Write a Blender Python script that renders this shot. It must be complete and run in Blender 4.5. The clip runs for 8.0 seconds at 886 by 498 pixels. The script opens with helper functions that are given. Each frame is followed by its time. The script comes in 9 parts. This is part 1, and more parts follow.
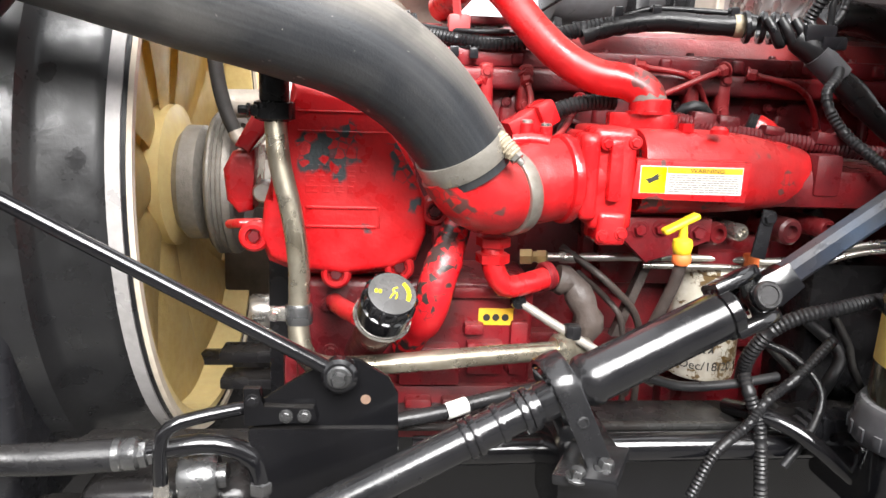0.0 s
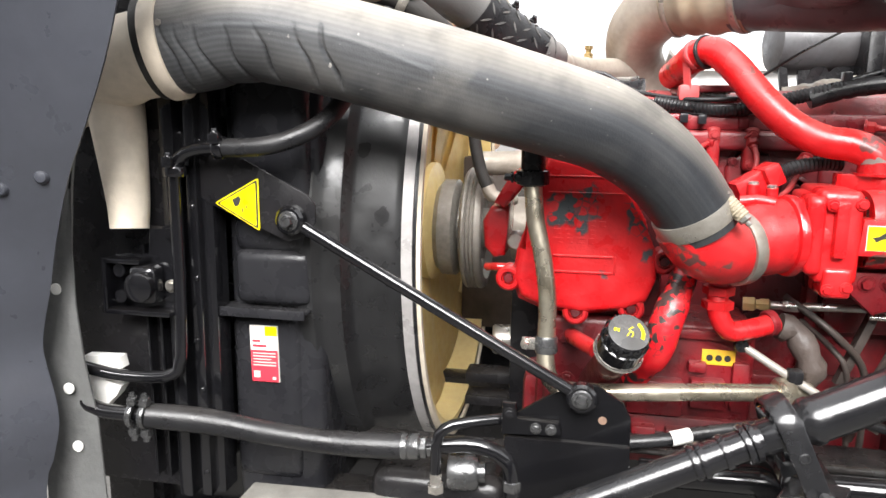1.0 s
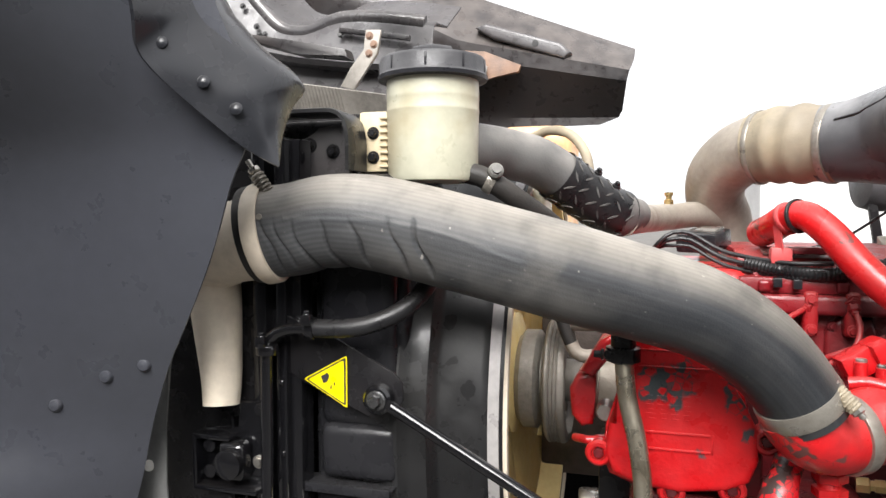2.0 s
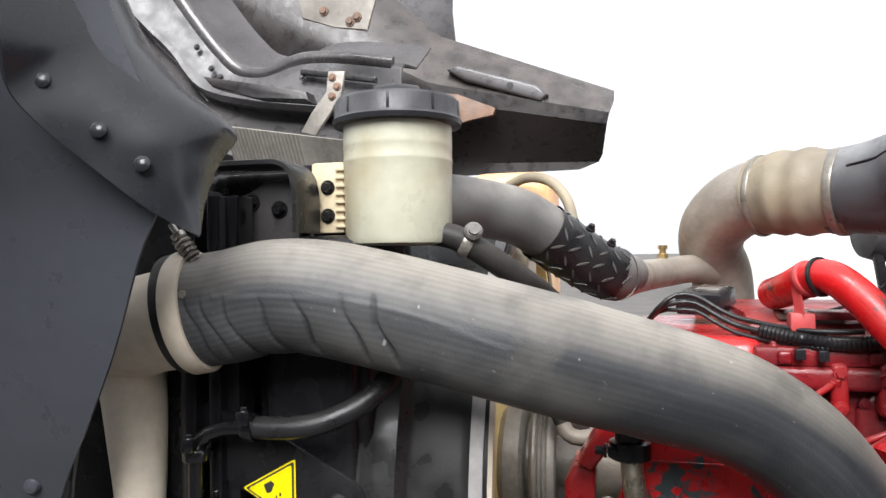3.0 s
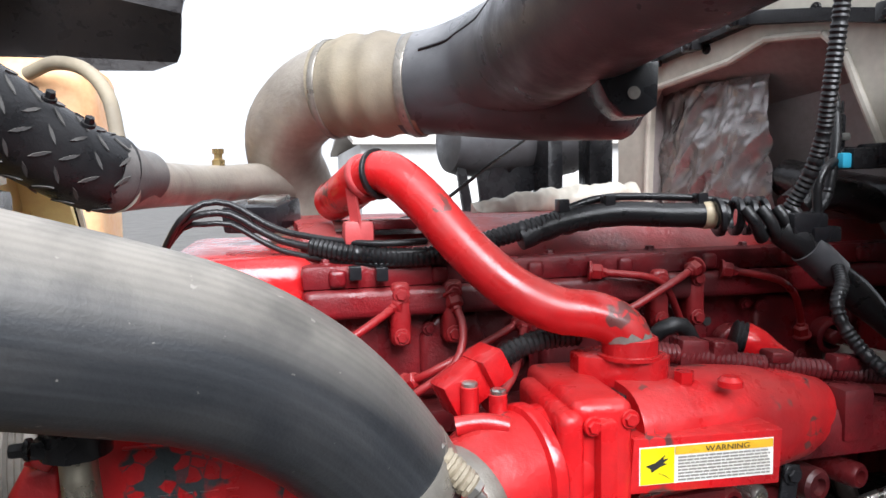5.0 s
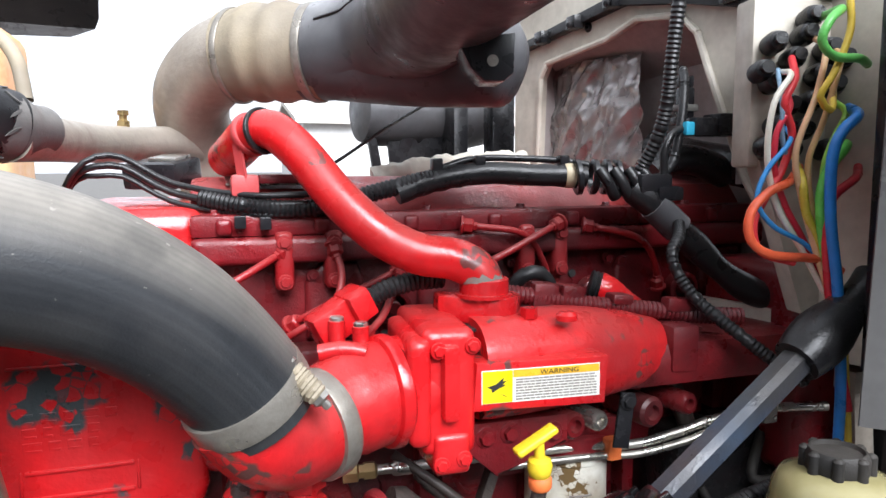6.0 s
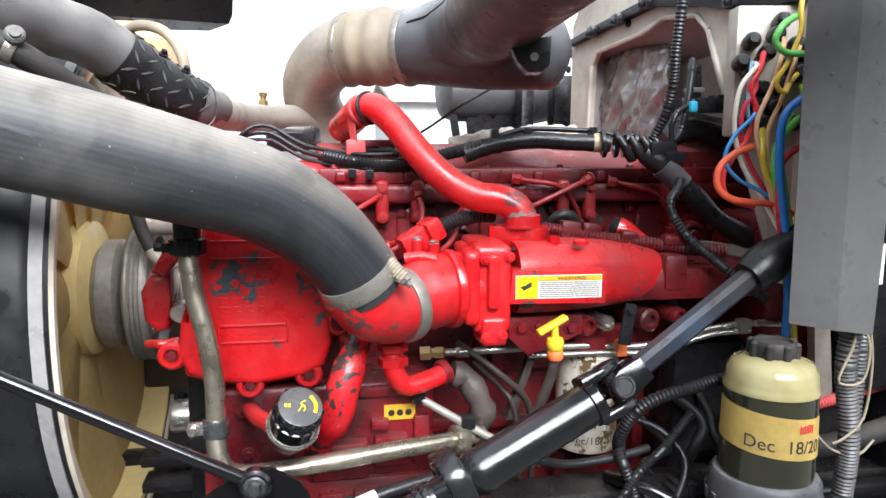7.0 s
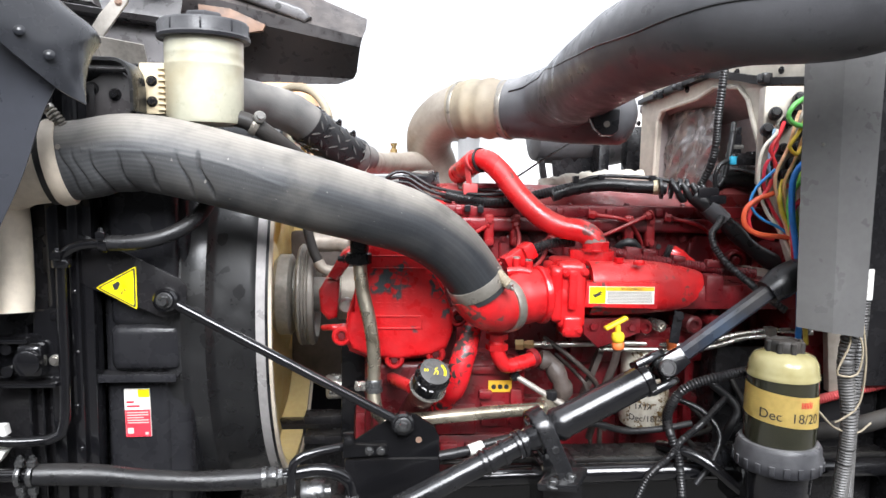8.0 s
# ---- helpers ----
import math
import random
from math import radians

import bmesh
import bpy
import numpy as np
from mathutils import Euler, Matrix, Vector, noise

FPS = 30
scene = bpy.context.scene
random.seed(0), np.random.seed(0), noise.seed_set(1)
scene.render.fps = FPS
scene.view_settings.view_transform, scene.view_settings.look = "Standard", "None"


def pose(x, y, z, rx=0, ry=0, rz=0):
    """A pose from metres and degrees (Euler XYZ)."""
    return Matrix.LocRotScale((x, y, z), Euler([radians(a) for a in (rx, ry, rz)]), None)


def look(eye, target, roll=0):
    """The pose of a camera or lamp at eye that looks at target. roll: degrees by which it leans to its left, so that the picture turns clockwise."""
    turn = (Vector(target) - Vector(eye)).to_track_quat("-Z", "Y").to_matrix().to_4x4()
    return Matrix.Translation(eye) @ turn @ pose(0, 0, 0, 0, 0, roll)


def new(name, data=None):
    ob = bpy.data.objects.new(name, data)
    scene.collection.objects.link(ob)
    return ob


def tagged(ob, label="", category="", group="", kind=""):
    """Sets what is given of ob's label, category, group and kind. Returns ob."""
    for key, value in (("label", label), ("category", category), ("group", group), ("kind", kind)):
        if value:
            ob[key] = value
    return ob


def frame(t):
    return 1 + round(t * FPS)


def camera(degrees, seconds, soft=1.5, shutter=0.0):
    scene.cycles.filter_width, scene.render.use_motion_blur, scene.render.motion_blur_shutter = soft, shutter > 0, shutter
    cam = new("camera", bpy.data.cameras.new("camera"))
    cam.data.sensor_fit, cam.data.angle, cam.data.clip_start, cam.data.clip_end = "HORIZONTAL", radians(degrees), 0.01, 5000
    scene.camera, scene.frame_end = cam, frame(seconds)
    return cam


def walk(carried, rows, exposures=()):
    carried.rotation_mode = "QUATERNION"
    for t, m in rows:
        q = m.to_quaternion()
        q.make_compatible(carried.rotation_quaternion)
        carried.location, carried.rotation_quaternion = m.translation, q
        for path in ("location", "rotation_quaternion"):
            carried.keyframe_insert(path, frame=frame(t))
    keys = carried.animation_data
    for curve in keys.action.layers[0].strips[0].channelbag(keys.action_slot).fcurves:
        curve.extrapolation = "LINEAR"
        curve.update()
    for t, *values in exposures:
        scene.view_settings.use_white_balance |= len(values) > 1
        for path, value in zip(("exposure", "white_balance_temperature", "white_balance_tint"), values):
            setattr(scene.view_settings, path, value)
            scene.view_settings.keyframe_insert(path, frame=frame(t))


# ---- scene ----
cam = camera(64.0, 8.0)
PATH = [
    (0, (-0.043, -0.298, 1.495), (0.121, 1.649, 1.068), 2.0),
    (0.5, (-0.077, -0.398, 1.503), (-0.21, 1.56, 1.113), 1.5),
    (1, (-0.101, -0.478, 1.553), (-0.49, 1.451, 1.194), 0.6),
    (1.5, (-0.121, -0.502, 1.607), (-0.655, 1.411, 1.37), 0.2),
    (2, (-0.137, -0.467, 1.677), (-0.713, 1.445, 1.577), -0.1),
    (2.2, (-0.142, -0.442, 1.699), (-0.723, 1.471, 1.653), -0.1),
    (3.3, (-0.186, -0.224, 1.712), (-0.614, 1.724, 1.731), -1.3),
    (3.5, (-0.181, -0.172, 1.692), (-0.511, 1.8, 1.676), -0.9),
    (4, (-0.127, -0.052, 1.66), (-0.215, 1.944, 1.561), -1.5),
    (4.5, (-0.081, 0.011, 1.657), (0.135, 1.993, 1.502), -1.2),
    (5, (-0.032, 0.034, 1.654), (0.438, 1.97, 1.483), -1.1),
    (5.2, (-0.011, 0.031, 1.653), (0.533, 1.947, 1.476), -1.1),
    (6.3, (0.029, -0.156, 1.611), (0.643, 1.731, 1.358), -0.1),
    (6.5, (0.021, -0.229, 1.606), (0.567, 1.675, 1.333), -0.0),
    (7, (-0.016, -0.409, 1.603), (0.353, 1.536, 1.322), 0.2),
    (7.5, (-0.095, -0.602, 1.617), (0.137, 1.367, 1.355), 0.5),
    (8, (-0.122, -0.809, 1.638), (0.029, 1.174, 1.428), 0.8),
]
walk(cam, [(t, look(eye, target, roll)) for t, eye, target, roll in PATH], exposures=[(0, 1.96, 6500, 10), (1, 1.82, 6500, 10), (1.5, 1.66, 6500, 10), (2, 1.28, 6550, 10), (4, 0.95, 6080, 10), (5, 1.11, 6020, 10), (6.5, 1.40, 6000, 10), (7, 1.46, 6030, 10), (8, 1.48, 6150, 10)])

# ---- light ----
world = bpy.data.worlds.new("overcast_sky")
scene.world = world
world.use_nodes = True
wn = world.node_tree
wn.nodes.clear()
sky = wn.nodes.new("ShaderNodeTexSky")
sky.sky_type = "NISHITA"
sky.sun_disc = False
sky.sun_elevation, sky.sun_rotation = radians(40), radians(174)
sky.dust_density, sky.air_density = 4.0, 1.0
pale = wn.nodes.new("ShaderNodeHueSaturation")
pale.inputs["Saturation"].default_value = 0.12
veil = wn.nodes.new("ShaderNodeMix")
veil.data_type = "RGBA"
veil.inputs[0].default_value = 0.75
veil.inputs[7].default_value = (8.25, 8.35, 8.65, 1)
bg = wn.nodes.new("ShaderNodeBackground")
bg.inputs["Strength"].default_value = 0.082
wo = wn.nodes.new("ShaderNodeOutputWorld")
wn.links.new(sky.outputs[0], pale.inputs["Color"])
wn.links.new(pale.outputs[0], veil.inputs[6])
wn.links.new(veil.outputs[2], bg.inputs["Color"])
wn.links.new(bg.outputs[0], wo.inputs["Surface"])

sun_data = bpy.data.lights.new("sun", "SUN")
sun_data.energy, sun_data.angle, sun_data.color = 3.3, radians(44), (1.0, 0.99, 0.98)
sun = new("sun", sun_data)
sun.matrix_world = look((0.3, -3.0, 2.53), (0, 0, 0))


# ---- materials ----
def shader(name):
    m = bpy.data.materials.new(name)
    m.use_nodes = True
    return m, m.node_tree, m.node_tree.nodes["Principled BSDF"]


def node(nt, kind, **kw):
    n = nt.nodes.new(kind)
    for k, v in kw.items():
        n.inputs[k].default_value = v
    return n


def coords(nt):
    return nt.nodes.new("ShaderNodeTexCoord").outputs["Object"]


def noise_fac(nt, scale, detail=4.0, lo=0.35, hi=0.65, vec=None, rough=0.55):
    n = node(nt, "ShaderNodeTexNoise", Scale=scale, Detail=detail, Roughness=rough)
    nt.links.new(vec if vec else coords(nt), n.inputs["Vector"])
    r = node(nt, "ShaderNodeMapRange")
    r.inputs[1].default_value, r.inputs[2].default_value = lo, hi
    nt.links.new(n.outputs["Fac"], r.inputs[0])
    return r.outputs[0]


def mix(nt, fac, a, b):
    n = nt.nodes.new("ShaderNodeMix")
    n.data_type = "RGBA"
    for sock, v in ((0, fac), (6, a), (7, b)):
        if isinstance(v, (tuple, float, int)):
            n.inputs[sock].default_value = (*v, 1) if isinstance(v, tuple) else v
        else:
            nt.links.new(v, n.inputs[sock])
    return n.outputs[2]


def times(nt, a, b):
    n = nt.nodes.new("ShaderNodeMath")
    n.operation = "MULTIPLY"
    for i, v in enumerate((a, b)):
        if isinstance(v, (float, int)):
            n.inputs[i].default_value = v
        else:
            nt.links.new(v, n.inputs[i])
    return n.outputs[0]


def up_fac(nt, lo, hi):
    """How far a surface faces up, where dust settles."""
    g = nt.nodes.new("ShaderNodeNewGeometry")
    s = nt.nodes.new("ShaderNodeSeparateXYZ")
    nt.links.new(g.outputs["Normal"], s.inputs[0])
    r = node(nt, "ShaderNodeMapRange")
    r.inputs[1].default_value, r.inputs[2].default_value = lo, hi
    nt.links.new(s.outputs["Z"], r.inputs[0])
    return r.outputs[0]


def surface(name, col, col2, rough=0.5, metal=0.0, scale=9.0, fine=90.0, bump=0.15, dust=0.0, dust_col=(0.40, 0.35, 0.29),
            chips=0.0, chip_col=(0.10, 0.12, 0.12), chip_scale=14.0, flake_scale=58.0, coat=0.0, grime=0.0, rough_var=0.15, grime_col=(0.03, 0.022, 0.02), spec=0.5, chip_spots=()):
    """Paint, plastic, rubber or metal: two scales of tone, fine relief, and optional chips, grime and settled dust."""
    m, nt, b = shader(name)
    c = mix(nt, noise_fac(nt, scale), col, col2)
    f = noise_fac(nt, fine, 3.0, 0.3, 0.7)
    c = mix(nt, times(nt, f, 0.25), c, tuple(min(1.0, v * 1.5 + 0.003) for v in col))
    if grime:
        g = noise_fac(nt, 5.0, 6.0, 0.47, 0.62)
        c = mix(nt, times(nt, g, grime), c, grime_col)
    if chips:
        warp = node(nt, "ShaderNodeTexNoise", Scale=55.0, Detail=3.0)
        nt.links.new(coords(nt), warp.inputs["Vector"])
        shift = node(nt, "ShaderNodeVectorMath")
        shift.operation = "MULTIPLY_ADD"
        shift.inputs[1].default_value = (0.007, 0.007, 0.007)
        nt.links.new(warp.outputs["Color"], shift.inputs[0])
        nt.links.new(coords(nt), shift.inputs[2])
        wide = noise_fac(nt, chip_scale * 0.7, 3.0, 0.62 - 0.2 * chips, 0.64 - 0.2 * chips)
        if chip_spots:
            # paint lifted round a few places, (x, z, reach) on the face
            ragged = times(nt, noise_fac(nt, 26.0, 4.0, 0.2, 0.8), 0.030)
            wide = 0.0
            for sx, sz, reach in chip_spots:
                flat = nt.nodes.new("ShaderNodeVectorMath")
                flat.operation = "MULTIPLY"
                flat.inputs[1].default_value = (1, 0, 1)
                nt.links.new(coords(nt), flat.inputs[0])
                far = nt.nodes.new("ShaderNodeVectorMath")
                far.operation = "DISTANCE"
                far.inputs[1].default_value = (sx, 0, sz)
                nt.links.new(flat.outputs[0], far.inputs[0])
                away = nt.nodes.new("ShaderNodeMath")
                nt.links.new(far.outputs["Value"], away.inputs[0])
                nt.links.new(ragged, away.inputs[1])
                near = node(nt, "ShaderNodeMapRange")
                near.inputs[1].default_value, near.inputs[2].default_value = reach + 0.015, reach + 0.009
                nt.links.new(away.outputs[0], near.inputs[0])
                both = nt.nodes.new("ShaderNodeMath")
                both.operation = "MAXIMUM"
                nt.links.new(near.outputs[0], both.inputs[0])
                if wide:
                    nt.links.new(wide, both.inputs[1])
                else:
                    both.inputs[1].default_value = 0.0
                wide = both.outputs[0]
        v = nt.nodes.new("ShaderNodeTexVoronoi")
        v.inputs["Scale"].default_value = flake_scale
        nt.links.new(shift.outputs[0], v.inputs["Vector"])
        flake = nt.nodes.new("ShaderNodeSeparateColor")
        nt.links.new(v.outputs["Color"], flake.inputs[0])
        gone = node(nt, "ShaderNodeMapRange")
        gone.inputs[1].default_value, gone.inputs[2].default_value = 0.50, 0.51
        nt.links.new(flake.outputs[0], gone.inputs[0])
        e = nt.nodes.new("ShaderNodeTexVoronoi")
        e.feature = "DISTANCE_TO_EDGE"
        e.inputs["Scale"].default_value = flake_scale
        nt.links.new(shift.outputs[0], e.inputs["Vector"])
        crack = node(nt, "ShaderNodeMapRange")
        crack.inputs[1].default_value, crack.inputs[2].default_value = 0.055, 0.030
        nt.links.new(e.outputs["Distance"], crack.inputs[0])
        c = mix(nt, times(nt, times(nt, crack.outputs[0], wide), 0.75), c, chip_col)
        c = mix(nt, times(nt, gone.outputs[0], wide), c, chip_col)
    if dust:
        d = times(nt, up_fac(nt, -0.1, 0.95), times(nt, noise_fac(nt, 13.0, 6.0, 0.25, 0.7), dust))
        c = mix(nt, d, c, dust_col)
    nt.links.new(c, b.inputs["Base Color"])
    r = node(nt, "ShaderNodeMapRange")
    r.inputs[3].default_value, r.inputs[4].default_value = max(0.03, rough - rough_var), min(1.0, rough + rough_var)
    nt.links.new(noise_fac(nt, 24.0, 5.0), r.inputs[0])
    nt.links.new(r.outputs[0], b.inputs["Roughness"])
    b.inputs["Metallic"].default_value = metal
    b.inputs["Coat Weight"].default_value = coat
    b.inputs["Specular IOR Level"].default_value = spec
    b.inputs["Coat Roughness"].default_value = 0.12
    if bump:
        bp = node(nt, "ShaderNodeBump", Strength=bump, Distance=0.002)
        nt.links.new(noise_fac(nt, fine * 2.5, 4.0, 0.2, 0.8), bp.inputs["Height"])
        nt.links.new(bp.outputs[0], b.inputs["Normal"])
    return m


RED = surface("red_engine_paint", (0.56, 0.007, 0.010), (0.43, 0.006, 0.009), 0.30, scale=6, fine=60, bump=0.25, dust=0.18, dust_col=(0.58, 0.16, 0.13), coat=0.4, grime=0.55, grime_col=(0.15, 0.008, 0.011))
RED_PLENUM = surface("red_scuffed_casting", (0.58, 0.007, 0.010), (0.44, 0.006, 0.009), 0.37, scale=6, fine=60, bump=0.25, dust=0.20, dust_col=(0.58, 0.17, 0.14), coat=0.15, grime=0.6, grime_col=(0.13, 0.012, 0.014), chips=0.24, chip_col=(0.10, 0.035, 0.030), chip_scale=15, flake_scale=95)
RED_CHIP = surface("red_flaking_paint", (0.60, 0.008, 0.011), (0.48, 0.006, 0.010), 0.36, scale=7, fine=60, bump=0.25, dust=0.14, dust_col=(0.56, 0.18, 0.15), chips=0.62, chip_spots=((-0.118, 1.418, 0.030), (-0.092, 1.436, 0.016), (-0.085, 1.410, 0.016), (-0.143, 1.430, 0.016), (-0.140, 1.402, 0.016), (-0.024, 1.424, 0.026), (-0.014, 1.392, 0.022), (-0.067, 1.309, 0.012), (-0.105, 1.385, 0.010), (0.0, 1.345, 0.008)), chip_col=(0.040, 0.056, 0.060), chip_scale=13, flake_scale=78, coat=0.15, grime=0.3, grime_col=(0.24, 0.008, 0.010))
RED_SPECK = surface("red_speckled_paint", (0.58, 0.008, 0.014), (0.46, 0.006, 0.012), 0.36, scale=7, fine=60, bump=0.25, dust=0.14, dust_col=(0.56, 0.2, 0.17), chips=0.6, chip_col=(0.022, 0.022, 0.020), chip_scale=16, flake_scale=105, coat=0.1)
# deep-set castings: their recess shade is put into this darker, grimy red
RED_DULL = surface("red_recess_shade_casting", (0.19, 0.007, 0.011), (0.085, 0.005, 0.008), 0.36, scale=9, fine=130, bump=0.25, dust=0.20, dust_col=(0.30, 0.11, 0.095), grime=0.8, grime_col=(0.030, 0.006, 0.007))
RED_WORN = surface("red_pipe_worn_to_metal", (0.60, 0.007, 0.010), (0.47, 0.006, 0.009), 0.33, scale=7, fine=50, bump=0.12, coat=0.2, dust=0.30, dust_col=(0.56, 0.22, 0.18), grime=0.5, grime_col=(0.22, 0.012, 0.013), chips=0.16, chip_col=(0.12, 0.03, 0.028), chip_scale=18, flake_scale=120)
RED_MID = surface("dull_red_casting_top", (0.33, 0.010, 0.013), (0.20, 0.007, 0.010), 0.40, scale=8, fine=90, bump=0.25, dust=0.40, dust_col=(0.36, 0.16, 0.14), grime=0.55, grime_col=(0.07, 0.010, 0.011))
RED_DUSTY = surface("dusty_pinkish_red", (0.50, 0.07, 0.07), (0.40, 0.03, 0.035), 0.6, scale=9, dust=0.5, dust_col=(0.50, 0.28, 0.25))
BLACK = surface("black_gloss_enamel", (0.003, 0.003, 0.004), (0.007, 0.007, 0.008), 0.12, scale=7, fine=70, bump=0.07, dust=0.02, coat=0.4, rough_var=0.05, spec=0.5)
BLACK_SAT = surface("black_satin_metal", (0.007, 0.007, 0.008), (0.015, 0.014, 0.015), 0.25, scale=8, fine=90, bump=0.14, dust=0.05, spec=0.35, rough_var=0.1)
PLASTIC = surface("black_moulded_plastic", (0.010, 0.010, 0.012), (0.020, 0.020, 0.022), 0.27, scale=6, fine=160, bump=0.10, dust=0.05, dust_col=(0.26, 0.24, 0.21), spec=0.35, rough_var=0.09)
RUBBER = surface("black_rubber", (0.007, 0.007, 0.008), (0.017, 0.017, 0.018), 0.33, scale=12, fine=120, bump=0.18, dust=0.10, dust_col=(0.2, 0.18, 0.16), spec=0.38, rough_var=0.1)
RAIL_EDGE = surface("worn_pale_frame_flange", (0.030, 0.029, 0.028), (0.012, 0.012, 0.012), 0.26, 0.2, scale=9, fine=60, bump=0.2, dust=0.16, dust_col=(0.25, 0.23, 0.20), grime=0.5)
CORRUGATED = surface("dusty_grey_corrugated_conduit", (0.062, 0.060, 0.058), (0.035, 0.034, 0.033), 0.45, scale=14, fine=120, bump=0.1, dust=0.35, dust_col=(0.26, 0.245, 0.23))
RUBBER_DUSTY = surface("dusty_black_rubber", (0.012, 0.012, 0.012), (0.036, 0.032, 0.029), 0.6, scale=9, fine=120, bump=0.2, dust=0.16, dust_col=(0.26, 0.23, 0.195), spec=0.25, grime=0.7, grime_col=(0.012, 0.011, 0.011))
CAP_GREY = surface("dusty_black_cap_plastic", (0.014, 0.014, 0.017), (0.030, 0.030, 0.033), 0.40, scale=7, fine=110, bump=0.10, dust=0.6, dust_col=(0.30, 0.295, 0.295), spec=0.3)
CLEANER = surface("dusty_grey_housing", (0.085, 0.085, 0.088), (0.055, 0.055, 0.058), 0.42, scale=6, fine=90, bump=0.1, dust=0.7, dust_col=(0.34, 0.34, 0.345), grime=0.4)
DUCT = surface("grey_black_duct_plastic", (0.055, 0.055, 0.059), (0.085, 0.085, 0.090), 0.40, scale=7, fine=110, bump=0.10, dust=0.75, dust_col=(0.36, 0.355, 0.355), spec=0.3, grime=0.35, grime_col=(0.022, 0.022, 0.024))
ALU_DUSTY = surface("dusty_cast_aluminium", (0.36, 0.32, 0.27), (0.25, 0.215, 0.18), 0.5, 0.35, scale=7, fine=70, bump=0.25, dust=0.55, dust_col=(0.50, 0.45, 0.38))
RING = surface("dusty_black_shroud_ring", (0.009, 0.009, 0.010), (0.018, 0.018, 0.018), 0.34, scale=5, fine=70, bump=0.10, dust=0.25, dust_col=(0.20, 0.19, 0.175), spec=0.5)
GUNMETAL = surface("dark_plated_bolt", (0.16, 0.16, 0.16), (0.09, 0.09, 0.09), 0.25, 0.8, scale=20, fine=120, bump=0.15)
CAP_TOP = surface("black_cap_top_with_sheen", (0.020, 0.020, 0.021), (0.045, 0.044, 0.043), 0.26, scale=14, fine=100, bump=0.1, dust=0.35, dust_col=(0.22, 0.21, 0.20), coat=0.4)
DUSTY_PLATE = surface("dusty_grey_plate", (0.16, 0.155, 0.14), (0.09, 0.086, 0.08), 0.55, scale=8, fine=60, bump=0.3, dust=0.5, dust_col=(0.38, 0.36, 0.32), grime=0.4)
HOSE_GREY = surface("dusty_grey_hose_rubber", (0.085, 0.083, 0.081), (0.13, 0.125, 0.12), 0.6, scale=12, fine=120, bump=0.15, dust=0.75, dust_col=(0.45, 0.415, 0.37), grime=0.3, grime_col=(0.03, 0.03, 0.03))
HOOD_IN = surface("dusty_hood_underside", (0.082, 0.078, 0.080), (0.048, 0.046, 0.048), 0.34, scale=4, fine=40, bump=0.2, dust=0.2, dust_col=(0.24, 0.225, 0.215), grime=0.35)
SHAFT = surface("glossy_black_shaft_paint", (0.005, 0.005, 0.006), (0.012, 0.012, 0.013), 0.20, scale=9, fine=60, bump=0.08, dust=0.06, dust_col=(0.25, 0.24, 0.23), rough_var=0.08, coat=0.2, spec=0.5)
GUSSET = surface("black_bracket_paint", (0.0025, 0.0025, 0.003), (0.005, 0.005, 0.006), 0.16, scale=8, fine=90, bump=0.06, dust=0.03, rough_var=0.05, spec=0.25)
OILY = surface("oil_caked_brown_grime", (0.075, 0.058, 0.050), (0.032, 0.024, 0.021), 0.45, scale=14, fine=70, bump=0.4, dust=0.22, dust_col=(0.20, 0.165, 0.145), grime=0.5)
RUST = surface("rusty_brown_steel", (0.22, 0.13, 0.085), (0.13, 0.085, 0.065), 0.6, scale=14, fine=60, bump=0.3, dust=0.3)
BEIGE = surface("beige_dust_on_aluminium", (0.66, 0.58, 0.47), (0.54, 0.46, 0.36), 0.7, 0.05, scale=7, fine=60, bump=0.15, dust=0.4, dust_col=(0.60, 0.55, 0.47))
HUMP = surface("tan_silicone_hose", (0.30, 0.25, 0.17), (0.20, 0.17, 0.12), 0.65, scale=8, fine=80, bump=0.2, dust=0.3, grime=0.6, grime_col=(0.12, 0.10, 0.08))
STEEL = surface("bare_zinc_steel", (0.55, 0.53, 0.49), (0.40, 0.37, 0.33), 0.32, 0.9, scale=14, fine=90, bump=0.08, grime=0.35, grime_col=(0.12, 0.09, 0.07))
PIPE_STEEL = surface("stained_plated_pipe", (0.45, 0.41, 0.33), (0.30, 0.26, 0.19), 0.30, 0.85, scale=16, fine=60, bump=0.06, grime=0.55, grime_col=(0.10, 0.075, 0.05))
CLAMP = surface("dusty_clamp_band", (0.30, 0.28, 0.245), (0.19, 0.17, 0.145), 0.42, 0.6, scale=18, fine=120, bump=0.2, dust=0.3)
DULL_STEEL = surface("dull_grey_pulley_steel", (0.32, 0.295, 0.262), (0.19, 0.175, 0.155), 0.5, 0.3, scale=10, fine=90, bump=0.25, dust=0.2)
WHITE_BAND = surface("bare_aluminium_ring_band", (0.44, 0.42, 0.41), (0.33, 0.31, 0.30), 0.4, 0.3, scale=9, bump=0.1)
TAN = surface("tan_fan_plastic", (0.80, 0.60, 0.27), (0.68, 0.50, 0.20), 0.45, scale=5, fine=60, bump=0.2, dust=0.2, dust_col=(0.6, 0.5, 0.33))
CREAM = surface("cream_reservoir_plastic", (0.44, 0.43, 0.335), (0.37, 0.35, 0.26), 0.4, scale=5, fine=50, bump=0.06, dust=0.2, dust_col=(0.40, 0.33, 0.24), grime=0.5, grime_col=(0.38, 0.30, 0.17))
IVORY = surface("aged_ivory_bracket", (0.62, 0.53, 0.36), (0.52, 0.43, 0.28), 0.5, scale=10, bump=0.1, grime=0.25, grime_col=(0.2, 0.15, 0.1))
